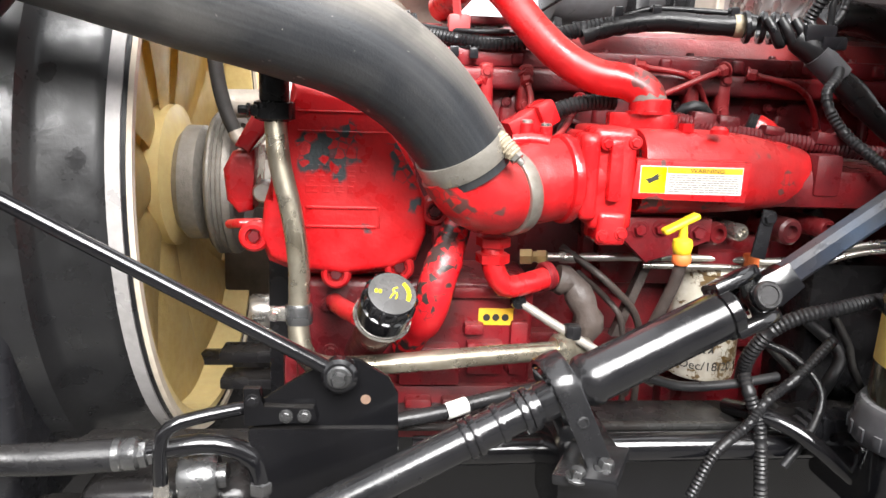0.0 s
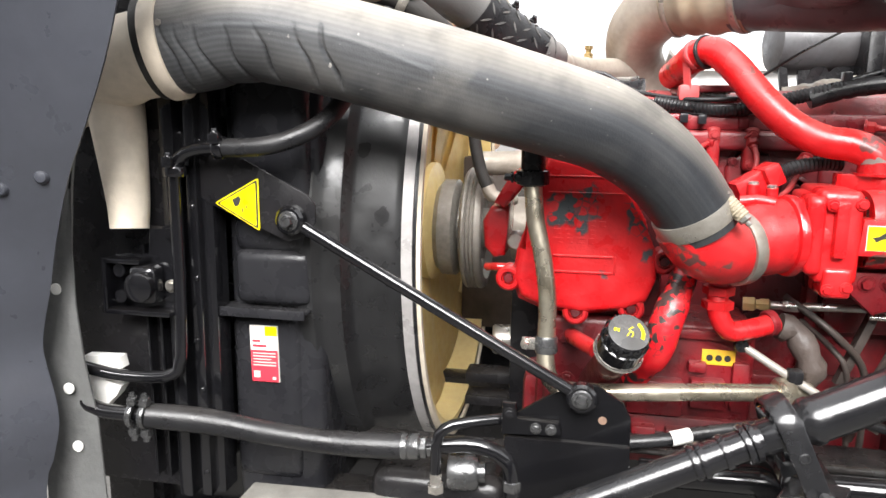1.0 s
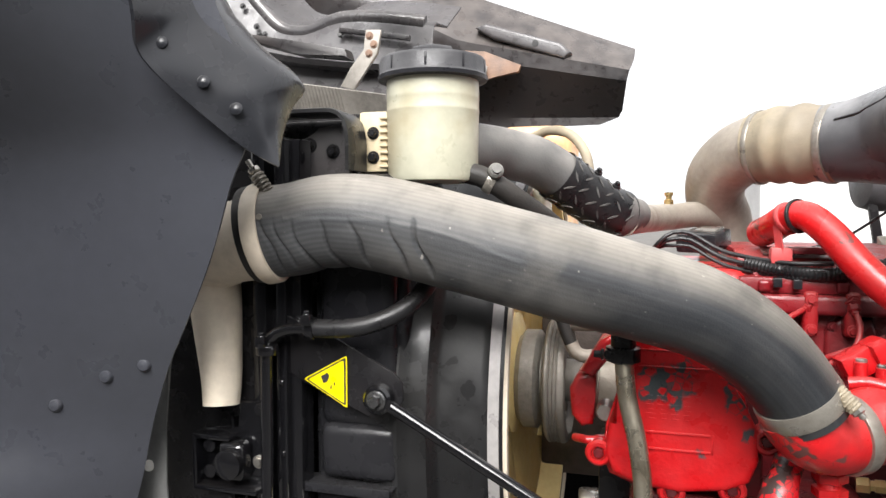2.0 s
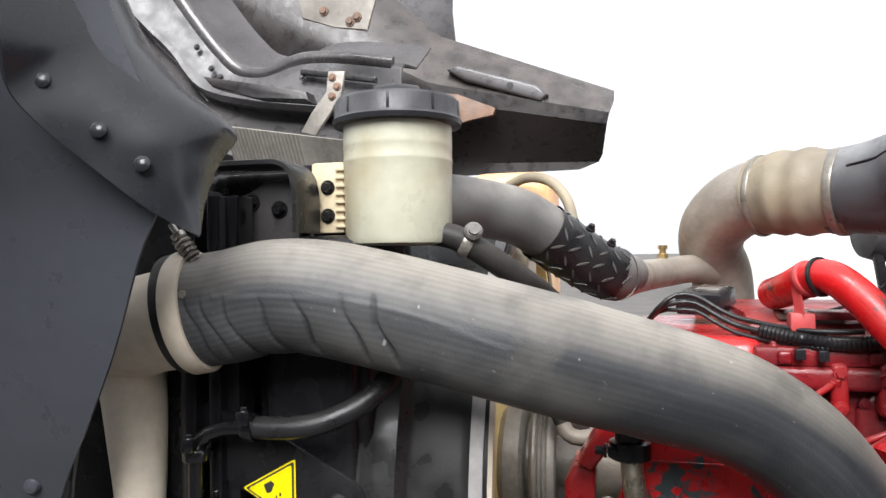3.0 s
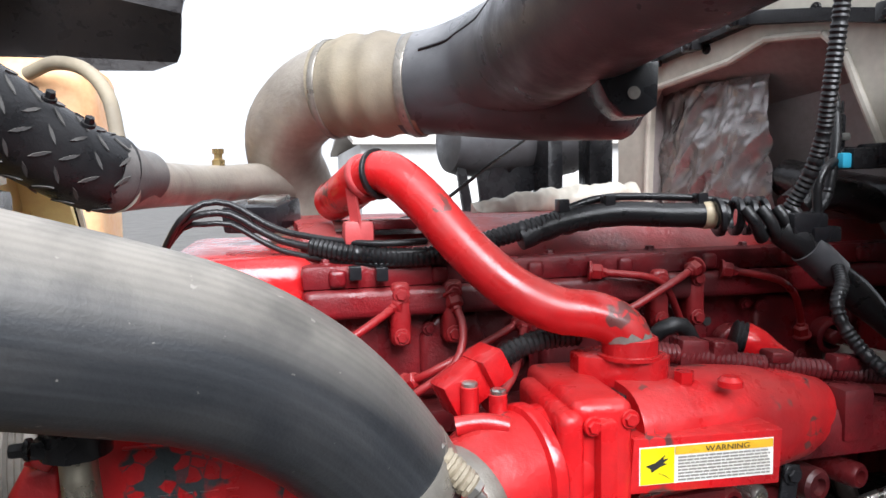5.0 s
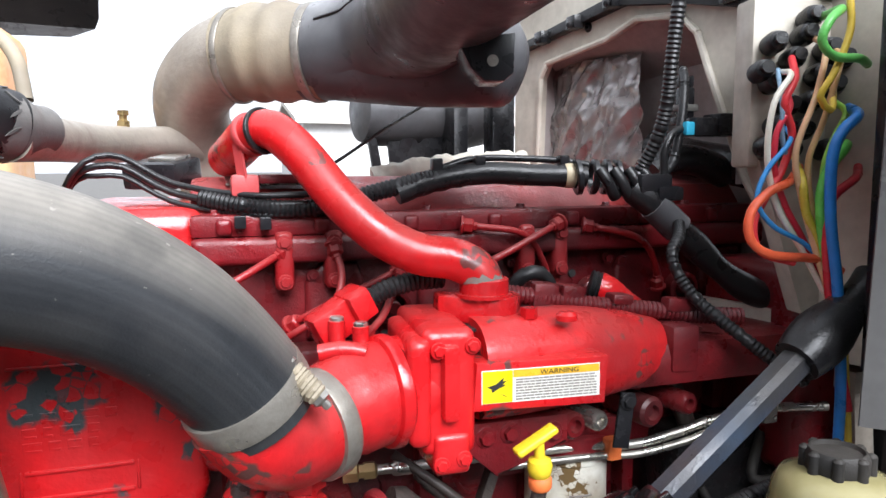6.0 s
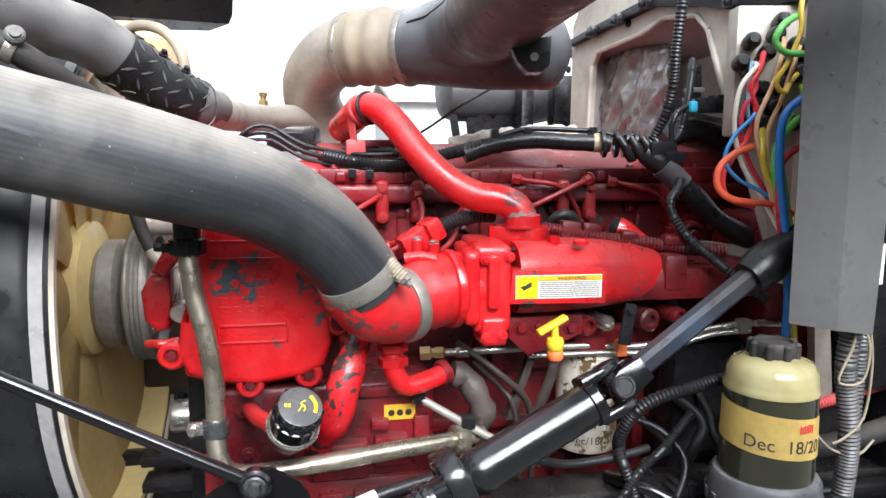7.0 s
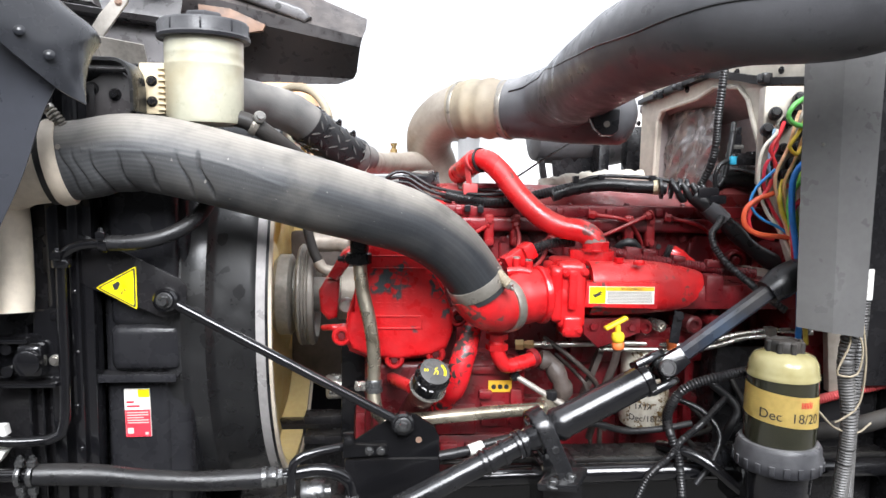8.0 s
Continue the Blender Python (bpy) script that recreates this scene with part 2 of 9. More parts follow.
CAB = surface("dirty_cream_cab_paint", (0.56, 0.52, 0.44), (0.44, 0.40, 0.33), 0.5, scale=6, fine=60, bump=0.1, grime=0.5, grime_col=(0.20, 0.165, 0.13))
FOIL = surface("crumpled_foil_insulation", (0.62, 0.585, 0.57), (0.36, 0.33, 0.32), 0.24, 0.6, scale=12, fine=40, bump=0.15, grime=0.3, grime_col=(0.12, 0.10, 0.09))
TUNNEL = surface("brown_grey_insulation", (0.30, 0.262, 0.25), (0.22, 0.19, 0.18), 0.5, scale=6, bump=0.2, grime=0.35, grime_col=(0.12, 0.10, 0.09), dust=0.2)
FENDER = surface("dirty_inner_fender_plastic", (0.034, 0.030, 0.030), (0.016, 0.015, 0.016), 0.36, scale=4, fine=40, bump=0.2, dust=0.5, dust_col=(0.26, 0.225, 0.20), grime=0.3)
LIP = surface("glossy_dark_fender_lip", (0.014, 0.015, 0.018), (0.020, 0.021, 0.025), 0.27, scale=2, fine=60, bump=0.03, dust=0.05, rough_var=0.05, coat=0.08, spec=0.45)
SKIRT = surface("slate_grey_splash_panel", (0.040, 0.042, 0.051), (0.049, 0.052, 0.061), 0.32, scale=2, fine=60, bump=0.05, dust=0.05, rough_var=0.06, spec=0.45)
MUDFLAP = surface("faded_grey_rubber_strip", (0.105, 0.105, 0.102), (0.070, 0.070, 0.068), 0.6, scale=6, bump=0.2)
PANEL = surface("dark_grey_panel", (0.125, 0.122, 0.120), (0.100, 0.098, 0.097), 0.40, scale=3, fine=70, bump=0.05, dust=0.2, grime=0.16, grime_col=(0.07, 0.067, 0.064))
YELLOW = surface("yellow_plastic", (0.80, 0.58, 0.02), (0.70, 0.48, 0.02), 0.4, bump=0.06, grime=0.12, grime_col=(0.2, 0.12, 0.02))
YELLOW_STICK = surface("yellow_decal", (0.82, 0.66, 0.0), (0.78, 0.60, 0.0), 0.35, bump=0.0)
AMBER_STICK = surface("amber_decal", (0.80, 0.45, 0.03), (0.74, 0.40, 0.02), 0.4, bump=0.0, grime=0.15)
CREAM_STICK = surface("yellowed_paper_label", (0.68, 0.50, 0.15), (0.58, 0.42, 0.12), 0.5, bump=0.0, scale=14, grime=0.3, grime_col=(0.36, 0.25, 0.09))
WHITE_STICK = surface("white_decal", (0.82, 0.80, 0.74), (0.74, 0.71, 0.64), 0.45, bump=0.0, grime=0.12, grime_col=(0.35, 0.3, 0.22))
RED_STICK = surface("red_decal", (0.72, 0.03, 0.05), (0.66, 0.03, 0.05), 0.45, bump=0.0)
INK = surface("black_ink_and_hole_shade", (0.015, 0.014, 0.013), (0.03, 0.03, 0.03), 0.6, bump=0.0)
GREY_INK = surface("grey_print", (0.20, 0.18, 0.16), (0.30, 0.28, 0.25), 0.6, bump=0.0)
PINK_INK = surface("pale_print_on_red", (0.80, 0.45, 0.42), (0.78, 0.5, 0.45), 0.6, bump=0.0)
FILTER_WHITE = surface("oily_white_filter_paint", (0.74, 0.71, 0.62), (0.60, 0.53, 0.40), 0.4, scale=16, bump=0.08, grime=0.85, grime_col=(0.20, 0.13, 0.06), chips=0.35, chip_col=(0.16, 0.10, 0.04), chip_scale=30, flake_scale=150)
BRASS = surface("brass_fitting", (0.60, 0.46, 0.22), (0.45, 0.33, 0.15), 0.35, 0.85, bump=0.15, grime=0.3)
ORANGE_PLASTIC = surface("orange_plastic", (0.75, 0.18, 0.04), (0.65, 0.14, 0.04), 0.45, bump=0.1)
PEACH = surface("peach_orange_tank", (0.85, 0.50, 0.26), (0.78, 0.38, 0.18), 0.5, scale=8, bump=0.05)
CYAN_PLASTIC = surface("cyan_connector", (0.05, 0.42, 0.62), (0.04, 0.36, 0.55), 0.4, bump=0.05)
STEEL_BLUE = surface("scuffed_blue_grey_shaft", (0.022, 0.022, 0.023), (0.022, 0.045, 0.085), 0.38, 0.1, scale=7, fine=70, bump=0.2, grime=0.35, dust=0.10)
TAPE = surface("white_cloth_tape", (0.74, 0.72, 0.68), (0.62, 0.6, 0.55), 0.7, bump=0.1)
GROUND = surface("dark_gravel_yard", (0.13, 0.122, 0.112), (0.085, 0.080, 0.073), 0.9, scale=1.2, fine=40, bump=0.6)
SHED = surface("pale_far_shed", (0.55, 0.54, 0.53), (0.48, 0.47, 0.46), 0.8, scale=0.6, fine=8, bump=0.0)
UNSEEN_WALL = surface("dark_unseen_wall", (0.060, 0.058, 0.056), (0.045, 0.044, 0.042), 0.85, scale=1.0, fine=12, bump=0.2)
FAR_ROOF = surface("pale_far_roof", (0.50, 0.46, 0.42), (0.44, 0.40, 0.36), 0.8, scale=0.6, fine=8, bump=0.0)


def hose_material():
    """Weathered cloth-ribbed rubber: lengthwise streaks, dust in patches and on top, where it also paints in top light,
    black underneath.
    """
    m, nt, b = shader("weathered_ribbed_hose")
    uv = nt.nodes.new("ShaderNodeUVMap").outputs[0]
    sc = nt.nodes.new("ShaderNodeMapping")
    sc.inputs["Scale"].default_value = (58, 0.8, 1)
    nt.links.new(uv, sc.inputs["Vector"])
    streak = noise_fac(nt, 1.0, 2.0, 0.3, 0.7, sc.outputs[0])
    sc2 = nt.nodes.new("ShaderNodeMapping")
    sc2.inputs["Scale"].default_value = (7, 9.0, 1)
    nt.links.new(uv, sc2.inputs["Vector"])
    sc3 = nt.nodes.new("ShaderNodeMapping")
    sc3.inputs["Scale"].default_value = (150, 340, 1)
    nt.links.new(uv, sc3.inputs["Vector"])
    weave = noise_fac(nt, 1.0, 2.0, 0.3, 0.7, sc3.outputs[0])
    sc4 = nt.nodes.new("ShaderNodeMapping")
    sc4.inputs["Scale"].default_value = (1.5, 95, 1)
    nt.links.new(uv, sc4.inputs["Vector"])
    wrap = noise_fac(nt, 1.0, 1.0, 0.35, 0.65, sc4.outputs[0])
    ribs = nt.nodes.new("ShaderNodeSeparateXYZ")
    nt.links.new(uv, ribs.inputs[0])
    wave = nt.nodes.new("ShaderNodeMath")
    wave.operation = "SINE"
    nt.links.new(times(nt, ribs.outputs[0], 2 * math.pi * 54), wave.inputs[0])
    rib = node(nt, "ShaderNodeMapRange")
    rib.inputs[1].default_value, rib.inputs[2].default_value = -1.0, 1.0
    nt.links.new(wave.outputs[0], rib.inputs[0])
    c = mix(nt, streak, (0.011, 0.012, 0.014), (0.022, 0.024, 0.027))
    c = mix(nt, times(nt, times(nt, rib.outputs[0], streak), 0.20), c, (0.050, 0.054, 0.060))
    c = mix(nt, times(nt, wrap, 0.25), c, (0.028, 0.030, 0.033))
    c = mix(nt, times(nt, weave, 0.15), c, (0.040, 0.042, 0.044))
    c = mix(nt, times(nt, noise_fac(nt, 1.0, 5.0, 0.45, 0.75, sc2.outputs[0]), 0.16), c, (0.13, 0.12, 0.11))
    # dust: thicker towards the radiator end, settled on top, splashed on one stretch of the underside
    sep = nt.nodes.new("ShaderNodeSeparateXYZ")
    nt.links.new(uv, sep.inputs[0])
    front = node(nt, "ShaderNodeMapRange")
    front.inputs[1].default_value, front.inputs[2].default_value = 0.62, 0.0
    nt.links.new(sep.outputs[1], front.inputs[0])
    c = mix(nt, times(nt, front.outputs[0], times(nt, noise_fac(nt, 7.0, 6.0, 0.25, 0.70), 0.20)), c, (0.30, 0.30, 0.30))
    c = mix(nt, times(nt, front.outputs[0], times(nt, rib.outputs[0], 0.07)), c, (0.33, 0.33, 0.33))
    bell = node(nt, "ShaderNodeMapRange")
    bell.inputs[1].default_value, bell.inputs[2].default_value = 0.10, 0.26
    nt.links.new(sep.outputs[1], bell.inputs[0])
    tail = node(nt, "ShaderNodeMapRange")
    tail.inputs[1].default_value, tail.inputs[2].default_value = 0.68, 0.46
    nt.links.new(sep.outputs[1], tail.inputs[0])
    under = times(nt, times(nt, bell.outputs[0], tail.outputs[0]), times(nt, up_fac(nt, 0.0, -0.55), noise_fac(nt, 8.0, 6.0, 0.38, 0.58)))
    c = mix(nt, times(nt, under, 0.18), c, (0.42, 0.39, 0.35))
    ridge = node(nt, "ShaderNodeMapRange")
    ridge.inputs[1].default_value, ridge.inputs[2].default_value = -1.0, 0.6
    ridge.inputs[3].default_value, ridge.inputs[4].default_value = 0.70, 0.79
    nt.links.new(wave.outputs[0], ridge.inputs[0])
    # settled dust; its fade to the black underside also stands in for top light
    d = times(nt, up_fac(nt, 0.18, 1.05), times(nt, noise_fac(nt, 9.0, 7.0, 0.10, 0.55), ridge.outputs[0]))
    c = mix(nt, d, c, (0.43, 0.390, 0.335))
    c = mix(nt, times(nt, noise_fac(nt, 5.0, 5.0, 0.60, 0.66), 0.10), c, (0.36, 0.32, 0.26))
    # handled dark smudges, and small pale nicks
    c = mix(nt, times(nt, noise_fac(nt, 16.0, 6.0, 0.48, 0.68), 0.42), c, (0.016, 0.017, 0.020))
    c = mix(nt, times(nt, noise_fac(nt, 70.0, 3.0, 0.70, 0.74), 0.45), c, (0.40, 0.37, 0.33))
    nt.links.new(c, b.inputs["Base Color"])
    b.inputs["Roughness"].default_value = 0.5
    b.inputs["Specular IOR Level"].default_value = 0.35
    bp = node(nt, "ShaderNodeBump", Strength=0.09, Distance=0.002)
    nt.links.new(weave, bp.inputs["Height"])
    nt.links.new(bp.outputs[0], b.inputs["Normal"])
    return m


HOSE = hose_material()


def clear_plastic():
    """Yellowed translucent dome."""
    m, nt, b = shader("yellowed_clear_bowl")
    c = mix(nt, noise_fac(nt, 20.0, 4.0), (0.56, 0.50, 0.26), (0.44, 0.38, 0.17))
    nt.links.new(c, b.inputs["Base Color"])
    b.inputs["Roughness"].default_value = 0.14
    b.inputs["Transmission Weight"].default_value = 0.45
    b.inputs["IOR"].default_value = 1.4
    return m


BOWL_CLEAR = clear_plastic()
FUEL = surface("dark_diesel_behind_clear_plastic", (0.016, 0.016, 0.010), (0.030, 0.028, 0.016), 0.10, bump=0.0, coat=0.6)


def wire_mat(name, col):
    return surface(name, col, tuple(0.8 * v for v in col), 0.4, scale=30, bump=0.0, grime=0.1)


# ---- mesh tools ----
def finish(bm):
    bmesh.ops.recalc_face_normals(bm, faces=bm.faces)
    return bm


# fine seating of things and engine parts, added to the places they are built at
SEAT = {
    "support_plate": (-0.003, -0.007, 0.006), "reservoir_hose": (-0.004, 0.020, 0.0), "link_rod": (0.0, -0.03, 0.0), "terminal_block": (0.016, 0.0, 0.004), "air_intake_duct": (0.014, 0.0, -0.006), "riser_conduit": (0.010, 0.0, 0.0),
    "coolant_pipe_rear": (-0.003, -0.02, -0.010), "cyan_connector": (0.005, 0.013, 0.008), "wiring_plug": (0.005, 0.013, 0.006),
    "dipstick": (-0.009, -0.02, 0.013), "fuel_line": (0.002, 0.03, -0.010), "gusset_bracket": (0.0, -0.028, 0.012),
    "fuel_filter_bowl": (0.012, -0.034, -0.006), "splash_panel": (0.012, -0.015, 0.020),
    "taped_hose": (0.003, 0.0, -0.008), "steering_shaft": (-0.003, -0.015, 0.004), "plated_coolant_pipe": (-0.004, -0.012, 0.0),
    "small_decal": (0.011, 0.005, -0.008), "gear_cover": (0, -0.012, 0), "cover_flange": (0, -0.012, 0), "stud_post": (0.002, 0.020, -0.009), "wiring_harness": (0.004, 0.010, 0.004),
}
HOME = {}


def thing(name, at, label, category, group="", kind=""):
    e = new(name)
    e.empty_display_size = 0.02
    e.location = Vector(at) + Vector(SEAT.get(name, (0, 0, 0)))
    HOME[e.name] = Vector(at)
    return tagged(e, label, category, group, kind)


def part(name, bm, material, parent=None, label="", smooth=True, sharp=40):
    """Links a bmesh, built in world places, as one mesh object under its thing or part."""
    finish(bm)
    me = bpy.data.meshes.new(name)
    if smooth:
        for f in bm.faces:
            f.smooth = True
        for e in bm.edges:
            if len(e.link_faces) == 2 and e.calc_face_angle(0) > radians(sharp):
                e.smooth = False
    bm.to_mesh(me)
    bm.free()
    me.materials.append(material)
    ob = new(name, me)
    if parent:
        ob.parent = parent
        if parent.parent is None:
            ob.matrix_parent_inverse = Matrix.Translation(-HOME.get(parent.name, parent.location))
        ob.location = SEAT.get(name, (0, 0, 0))
    return tagged(ob, label)


def ring_frames(pts):
    pts = [Vector(p) for p in pts]
    n = len(pts)
    tans = [(pts[min(i + 1, n - 1)] - pts[max(i - 1, 0)]).normalized() for i in range(n)]
    ref = Vector((0, 0, 1)) if abs(tans[0].z) < 0.9 else Vector((1, 0, 0))
    u = tans[0].cross(ref).normalized()
    out = []
    for i in range(n):
        if i:
            u = tans[i - 1].rotation_difference(tans[i]) @ u
        u = (u - tans[i] * u.dot(tans[i])).normalized()
        out.append((pts[i], u, tans[i].cross(u)))
    return out


def spline(pts, step=0.012):
    """Catmull-Rom through the points, about one sample every step metres."""
    p = [Vector(q) for q in pts]
    p = [2 * p[0] - p[1]] + p + [2 * p[-1] - p[-2]]
    out = []
    for i in range(1, len(p) - 2):
        a, b, c, d = p[i - 1:i + 3]
        k = max(2, int((c - b).length / step))
        for j in range(k):
            s = j / k
            out.append(0.5 * (2 * b + (c - a) * s + (2 * a - 5 * b + 4 * c - d) * s * s + (3 * b - a - 3 * c + d) * s ** 3))
    return out + [p[-2]]


def even(pts, k):
    """Catmull-Rom through the points, k samples from each to the next."""
    p = [Vector(q) for q in pts]
    p = [2 * p[0] - p[1]] + p + [2 * p[-1] - p[-2]]
    out = []
    for i in range(1, len(p) - 2):
        a, b, c, d = p[i - 1:i + 3]
        for j in range(k):
            s = j / k
            out.append(0.5 * (2 * b + (c - a) * s + (2 * a - 5 * b + 4 * c - d) * s * s + (3 * b - a - 3 * c + d) * s ** 3))
    return out + [p[-2]]


def tube(bm, pts, r, seg=20, cap=True, smooth_path=True, step=0.012, flat=1.0):
    """A tube along the points; r is a radius or a function of the share of the length. UVs run round and along."""
    path = spline(pts, step) if smooth_path else [Vector(q) for q in pts]
    fr = ring_frames(path)
    uvl = bm.loops.layers.uv.verify()
    rings, lengths = [], [0.0]
    for i in range(1, len(path)):
        lengths.append(lengths[-1] + (path[i] - path[i - 1]).length)
    for i, (c, u, v) in enumerate(fr):
        rr = r(lengths[i] / lengths[-1]) if callable(r) else r
        rings.append([bm.verts.new(c + u * rr * math.cos(2 * math.pi * k / seg) + v * rr * flat * math.sin(2 * math.pi * k / seg)) for k in range(seg)])
    for i in range(len(rings) - 1):
        for k in range(seg):
            f = bm.faces.new((rings[i][k], rings[i][(k + 1) % seg], rings[i + 1][(k + 1) % seg], rings[i + 1][k]))
            for lp, (a, b) in zip(f.loops, ((k, i), (k + 1, i), (k + 1, i + 1), (k, i + 1))):
                lp[uvl].uv = (a / seg, lengths[b])
    if cap:
        bm.faces.new(rings[0])
        bm.faces.new(rings[-1])
    return bm


def conduit(bm, pts, r, seg=10, pitch=0.006):
    """Corrugated loom: ridges one pitch apart."""
    path = spline(pts, pitch / 2)
    n = len(path)
    return tube(bm, path, lambda s: r if int(round(s * (n - 1))) % 2 else r * 0.84, seg, True, False)


def lathe(bm, profile, base, axis=(0, 0, 1), seg=32):
    """Turns (radius, height) pairs about an axis through base."""
    ax = Vector(axis).normalized()
    u = ax.orthogonal().normalized()
    v = ax.cross(u)
    b = Vector(base)
    rings = []
    for r, h in profile:
        rings.append([bm.verts.new(b + ax * h + (u * math.cos(2 * math.pi * k / seg) + v * math.sin(2 * math.pi * k / seg)) * max(r, 1e-4)) for k in range(seg)])
    for i in range(len(rings) - 1):
        for k in range(seg):
            bm.faces.new((rings[i][k], rings[i][(k + 1) % seg], rings[i + 1][(k + 1) % seg], rings[i + 1][k]))
    bm.faces.new(rings[0])
    bm.faces.new(rings[-1])
    return bm


def box(bm, lo, hi, bevel=0.004, turn=None, seg=2):
    """A bevelled box between two corners, turned about its middle by the Euler degrees of turn."""
    lo, hi = Vector(lo), Vector(hi)
    g = bmesh.ops.create_cube(bm, size=1.0)
    vs = g["verts"]
    mid, size = (lo + hi) / 2, hi - lo
    es = list({e for v in vs for e in v.link_edges})
    for v in vs:
        v.co = Vector((v.co.x * size.x, v.co.y * size.y, v.co.z * size.z))
    if bevel:
        r = bmesh.ops.bevel(bm, geom=es, offset=min(bevel, min(size) * 0.45), segments=seg, affect="EDGES", profile=0.6)
        vs = list({v for f in r["faces"] for v in f.verts} | {v for v in vs if v.is_valid})
    rot = Euler([radians(a) for a in turn]).to_matrix() if turn else Matrix.Identity(3)
    for v in vs:
        v.co = rot @ v.co + mid
    return bm


def plate(bm, pts, thick, bevel=0.003, seg=2):
    """A flat outline of places given thickness along the vector thick, edges rounded."""
    t = Vector(thick)
    a = [bm.verts.new(Vector(p)) for p in pts]
    b = [bm.verts.new(Vector(p) + t) for p in pts]
    n = len(pts)
    fs = [bm.faces.new(a), bm.faces.new(b[::-1])]
    for i in range(n):
        fs.append(bm.faces.new((a[i], b[i], b[(i + 1) % n], a[(i + 1) % n])))
    if bevel:
        es = list({e for f in fs[:2] for e in f.edges})
        bmesh.ops.bevel(bm, geom=es, offset=bevel, segments=seg, affect="EDGES", profile=0.6)
    return bm


def bolt(bm, at, axis, r=0.008, h=0.007, washer=True):
    """Hex head on a washer."""
    ax = Vector(axis).normalized()
    at = Vector(at)
    if washer:
        lathe(bm, [(r * 1.45, -0.002), (r * 1.45, 0.0008), (r * 1.35, 0.0016), (r * 0.9, 0.0016)], at, ax, 14)
    lathe(bm, [(r, 0), (r, h * 0.82), (r * 0.86, h), (r * 0.4, h)], at, ax, 6)
    return bm


def new_bm():
    return bmesh.new()


def on_plane(o, ux, uz, pts):
    """Places of (a, b) pairs in the plane through o spanned by ux and uz."""
    o, ux, uz = Vector(o), Vector(ux), Vector(uz)
    return [o + ux * a + uz * b for a, b in pts]


def bar(bm, o, ux, uz, a0, b0, a1, b1, lift=0.0006):
    """A thin printed bar on a plane."""
    n = Vector(ux).cross(Vector(uz)).normalized()
    return plate(bm, [p + n * lift for p in on_plane(o, ux, uz, [(a0, b0), (a1, b0), (a1, b1), (a0, b1)])], n * 0.0003, 0)


def letters(text, size):
    """Mesh of a line of text in the x-y plane, as a bmesh, from the built-in font."""
    cu = bpy.data.curves.new("letters", "FONT")
    cu.body, cu.size, cu.extrude = text, size, 0.0001
    ob = bpy.data.objects.new("letters", cu)
    scene.collection.objects.link(ob)
    bpy.context.view_layer.update()
    me = bpy.data.meshes.new_from_object(ob.evaluated_get(bpy.context.evaluated_depsgraph_get()))
    bm = new_bm()
    bm.from_mesh(me)
    bpy.data.objects.remove(ob)
    bpy.data.curves.remove(cu)
    bpy.data.meshes.remove(me)
    return bm


def band(bm, c, axis, r, width, thick=0.0015, seg=40):
    """A flat strap round a pipe."""
    w = width / 2
    c, ax = Vector(c), Vector(axis).normalized()
    u = ax.orthogonal().normalized()
    v = ax.cross(u)
    prof = [(r - 0.004, -w), (r + thick, -w), (r + thick * 1.6, -w * 0.7), (r + thick * 1.6, w * 0.7), (r + thick, w), (r - 0.004, w)]
    rings = [[bm.verts.new(c + ax * h + (u * math.cos(2 * math.pi * k / seg) + v * math.sin(2 * math.pi * k / seg)) * rr) for rr, h in prof] for k in range(seg)]
    for k in range(seg):
        a, b = rings[k], rings[(k + 1) % seg]
        for i in range(len(prof)):
            bm.faces.new((a[i], a[(i + 1) % len(prof)], b[(i + 1) % len(prof)], b[i]))
    return bm


# ---- setting ----
def setting(name, bm, material, label, category):
    return tagged(part(name, bm, material), label, category, kind="structure")


bm = new_bm()
bmesh.ops.create_grid(bm, x_segments=40, y_segments=40, size=600)
setting("ground", bm, GROUND, "dark gravel yard reaching the horizon", "ground")
bm = new_bm()
box(bm, (3.0, 24, 0), (17, 32, 3.2), 0.02)
shed = thing("far_shed", (10, 28, 0), "pale metal shed across the yard", "building")
part("wall", bm, SHED, shed)
bm = new_bm()
plate(bm, [(2.7, 23.6, 3.15), (17.3, 23.6, 3.15), (17.3, 28, 4.1), (2.7, 28, 4.1)], (0, 0, 0.15), 0)
plate(bm, [(2.7, 28, 4.1), (17.3, 28, 4.1), (17.3, 32.4, 3.15), (2.7, 32.4, 3.15)], (0, 0, 0.15), 0)
part("roof", bm, FAR_ROOF, shed)

# unseen wall added behind the viewpoint, to darken reflections and front light
bm = new_bm()
box(bm, (-16, -5.6, 0), (16, -5.3, 4.0), 0.02)
setting("wall_unseen", bm, UNSEEN_WALL, "plain dark wall added out of view to darken reflections", "wall")

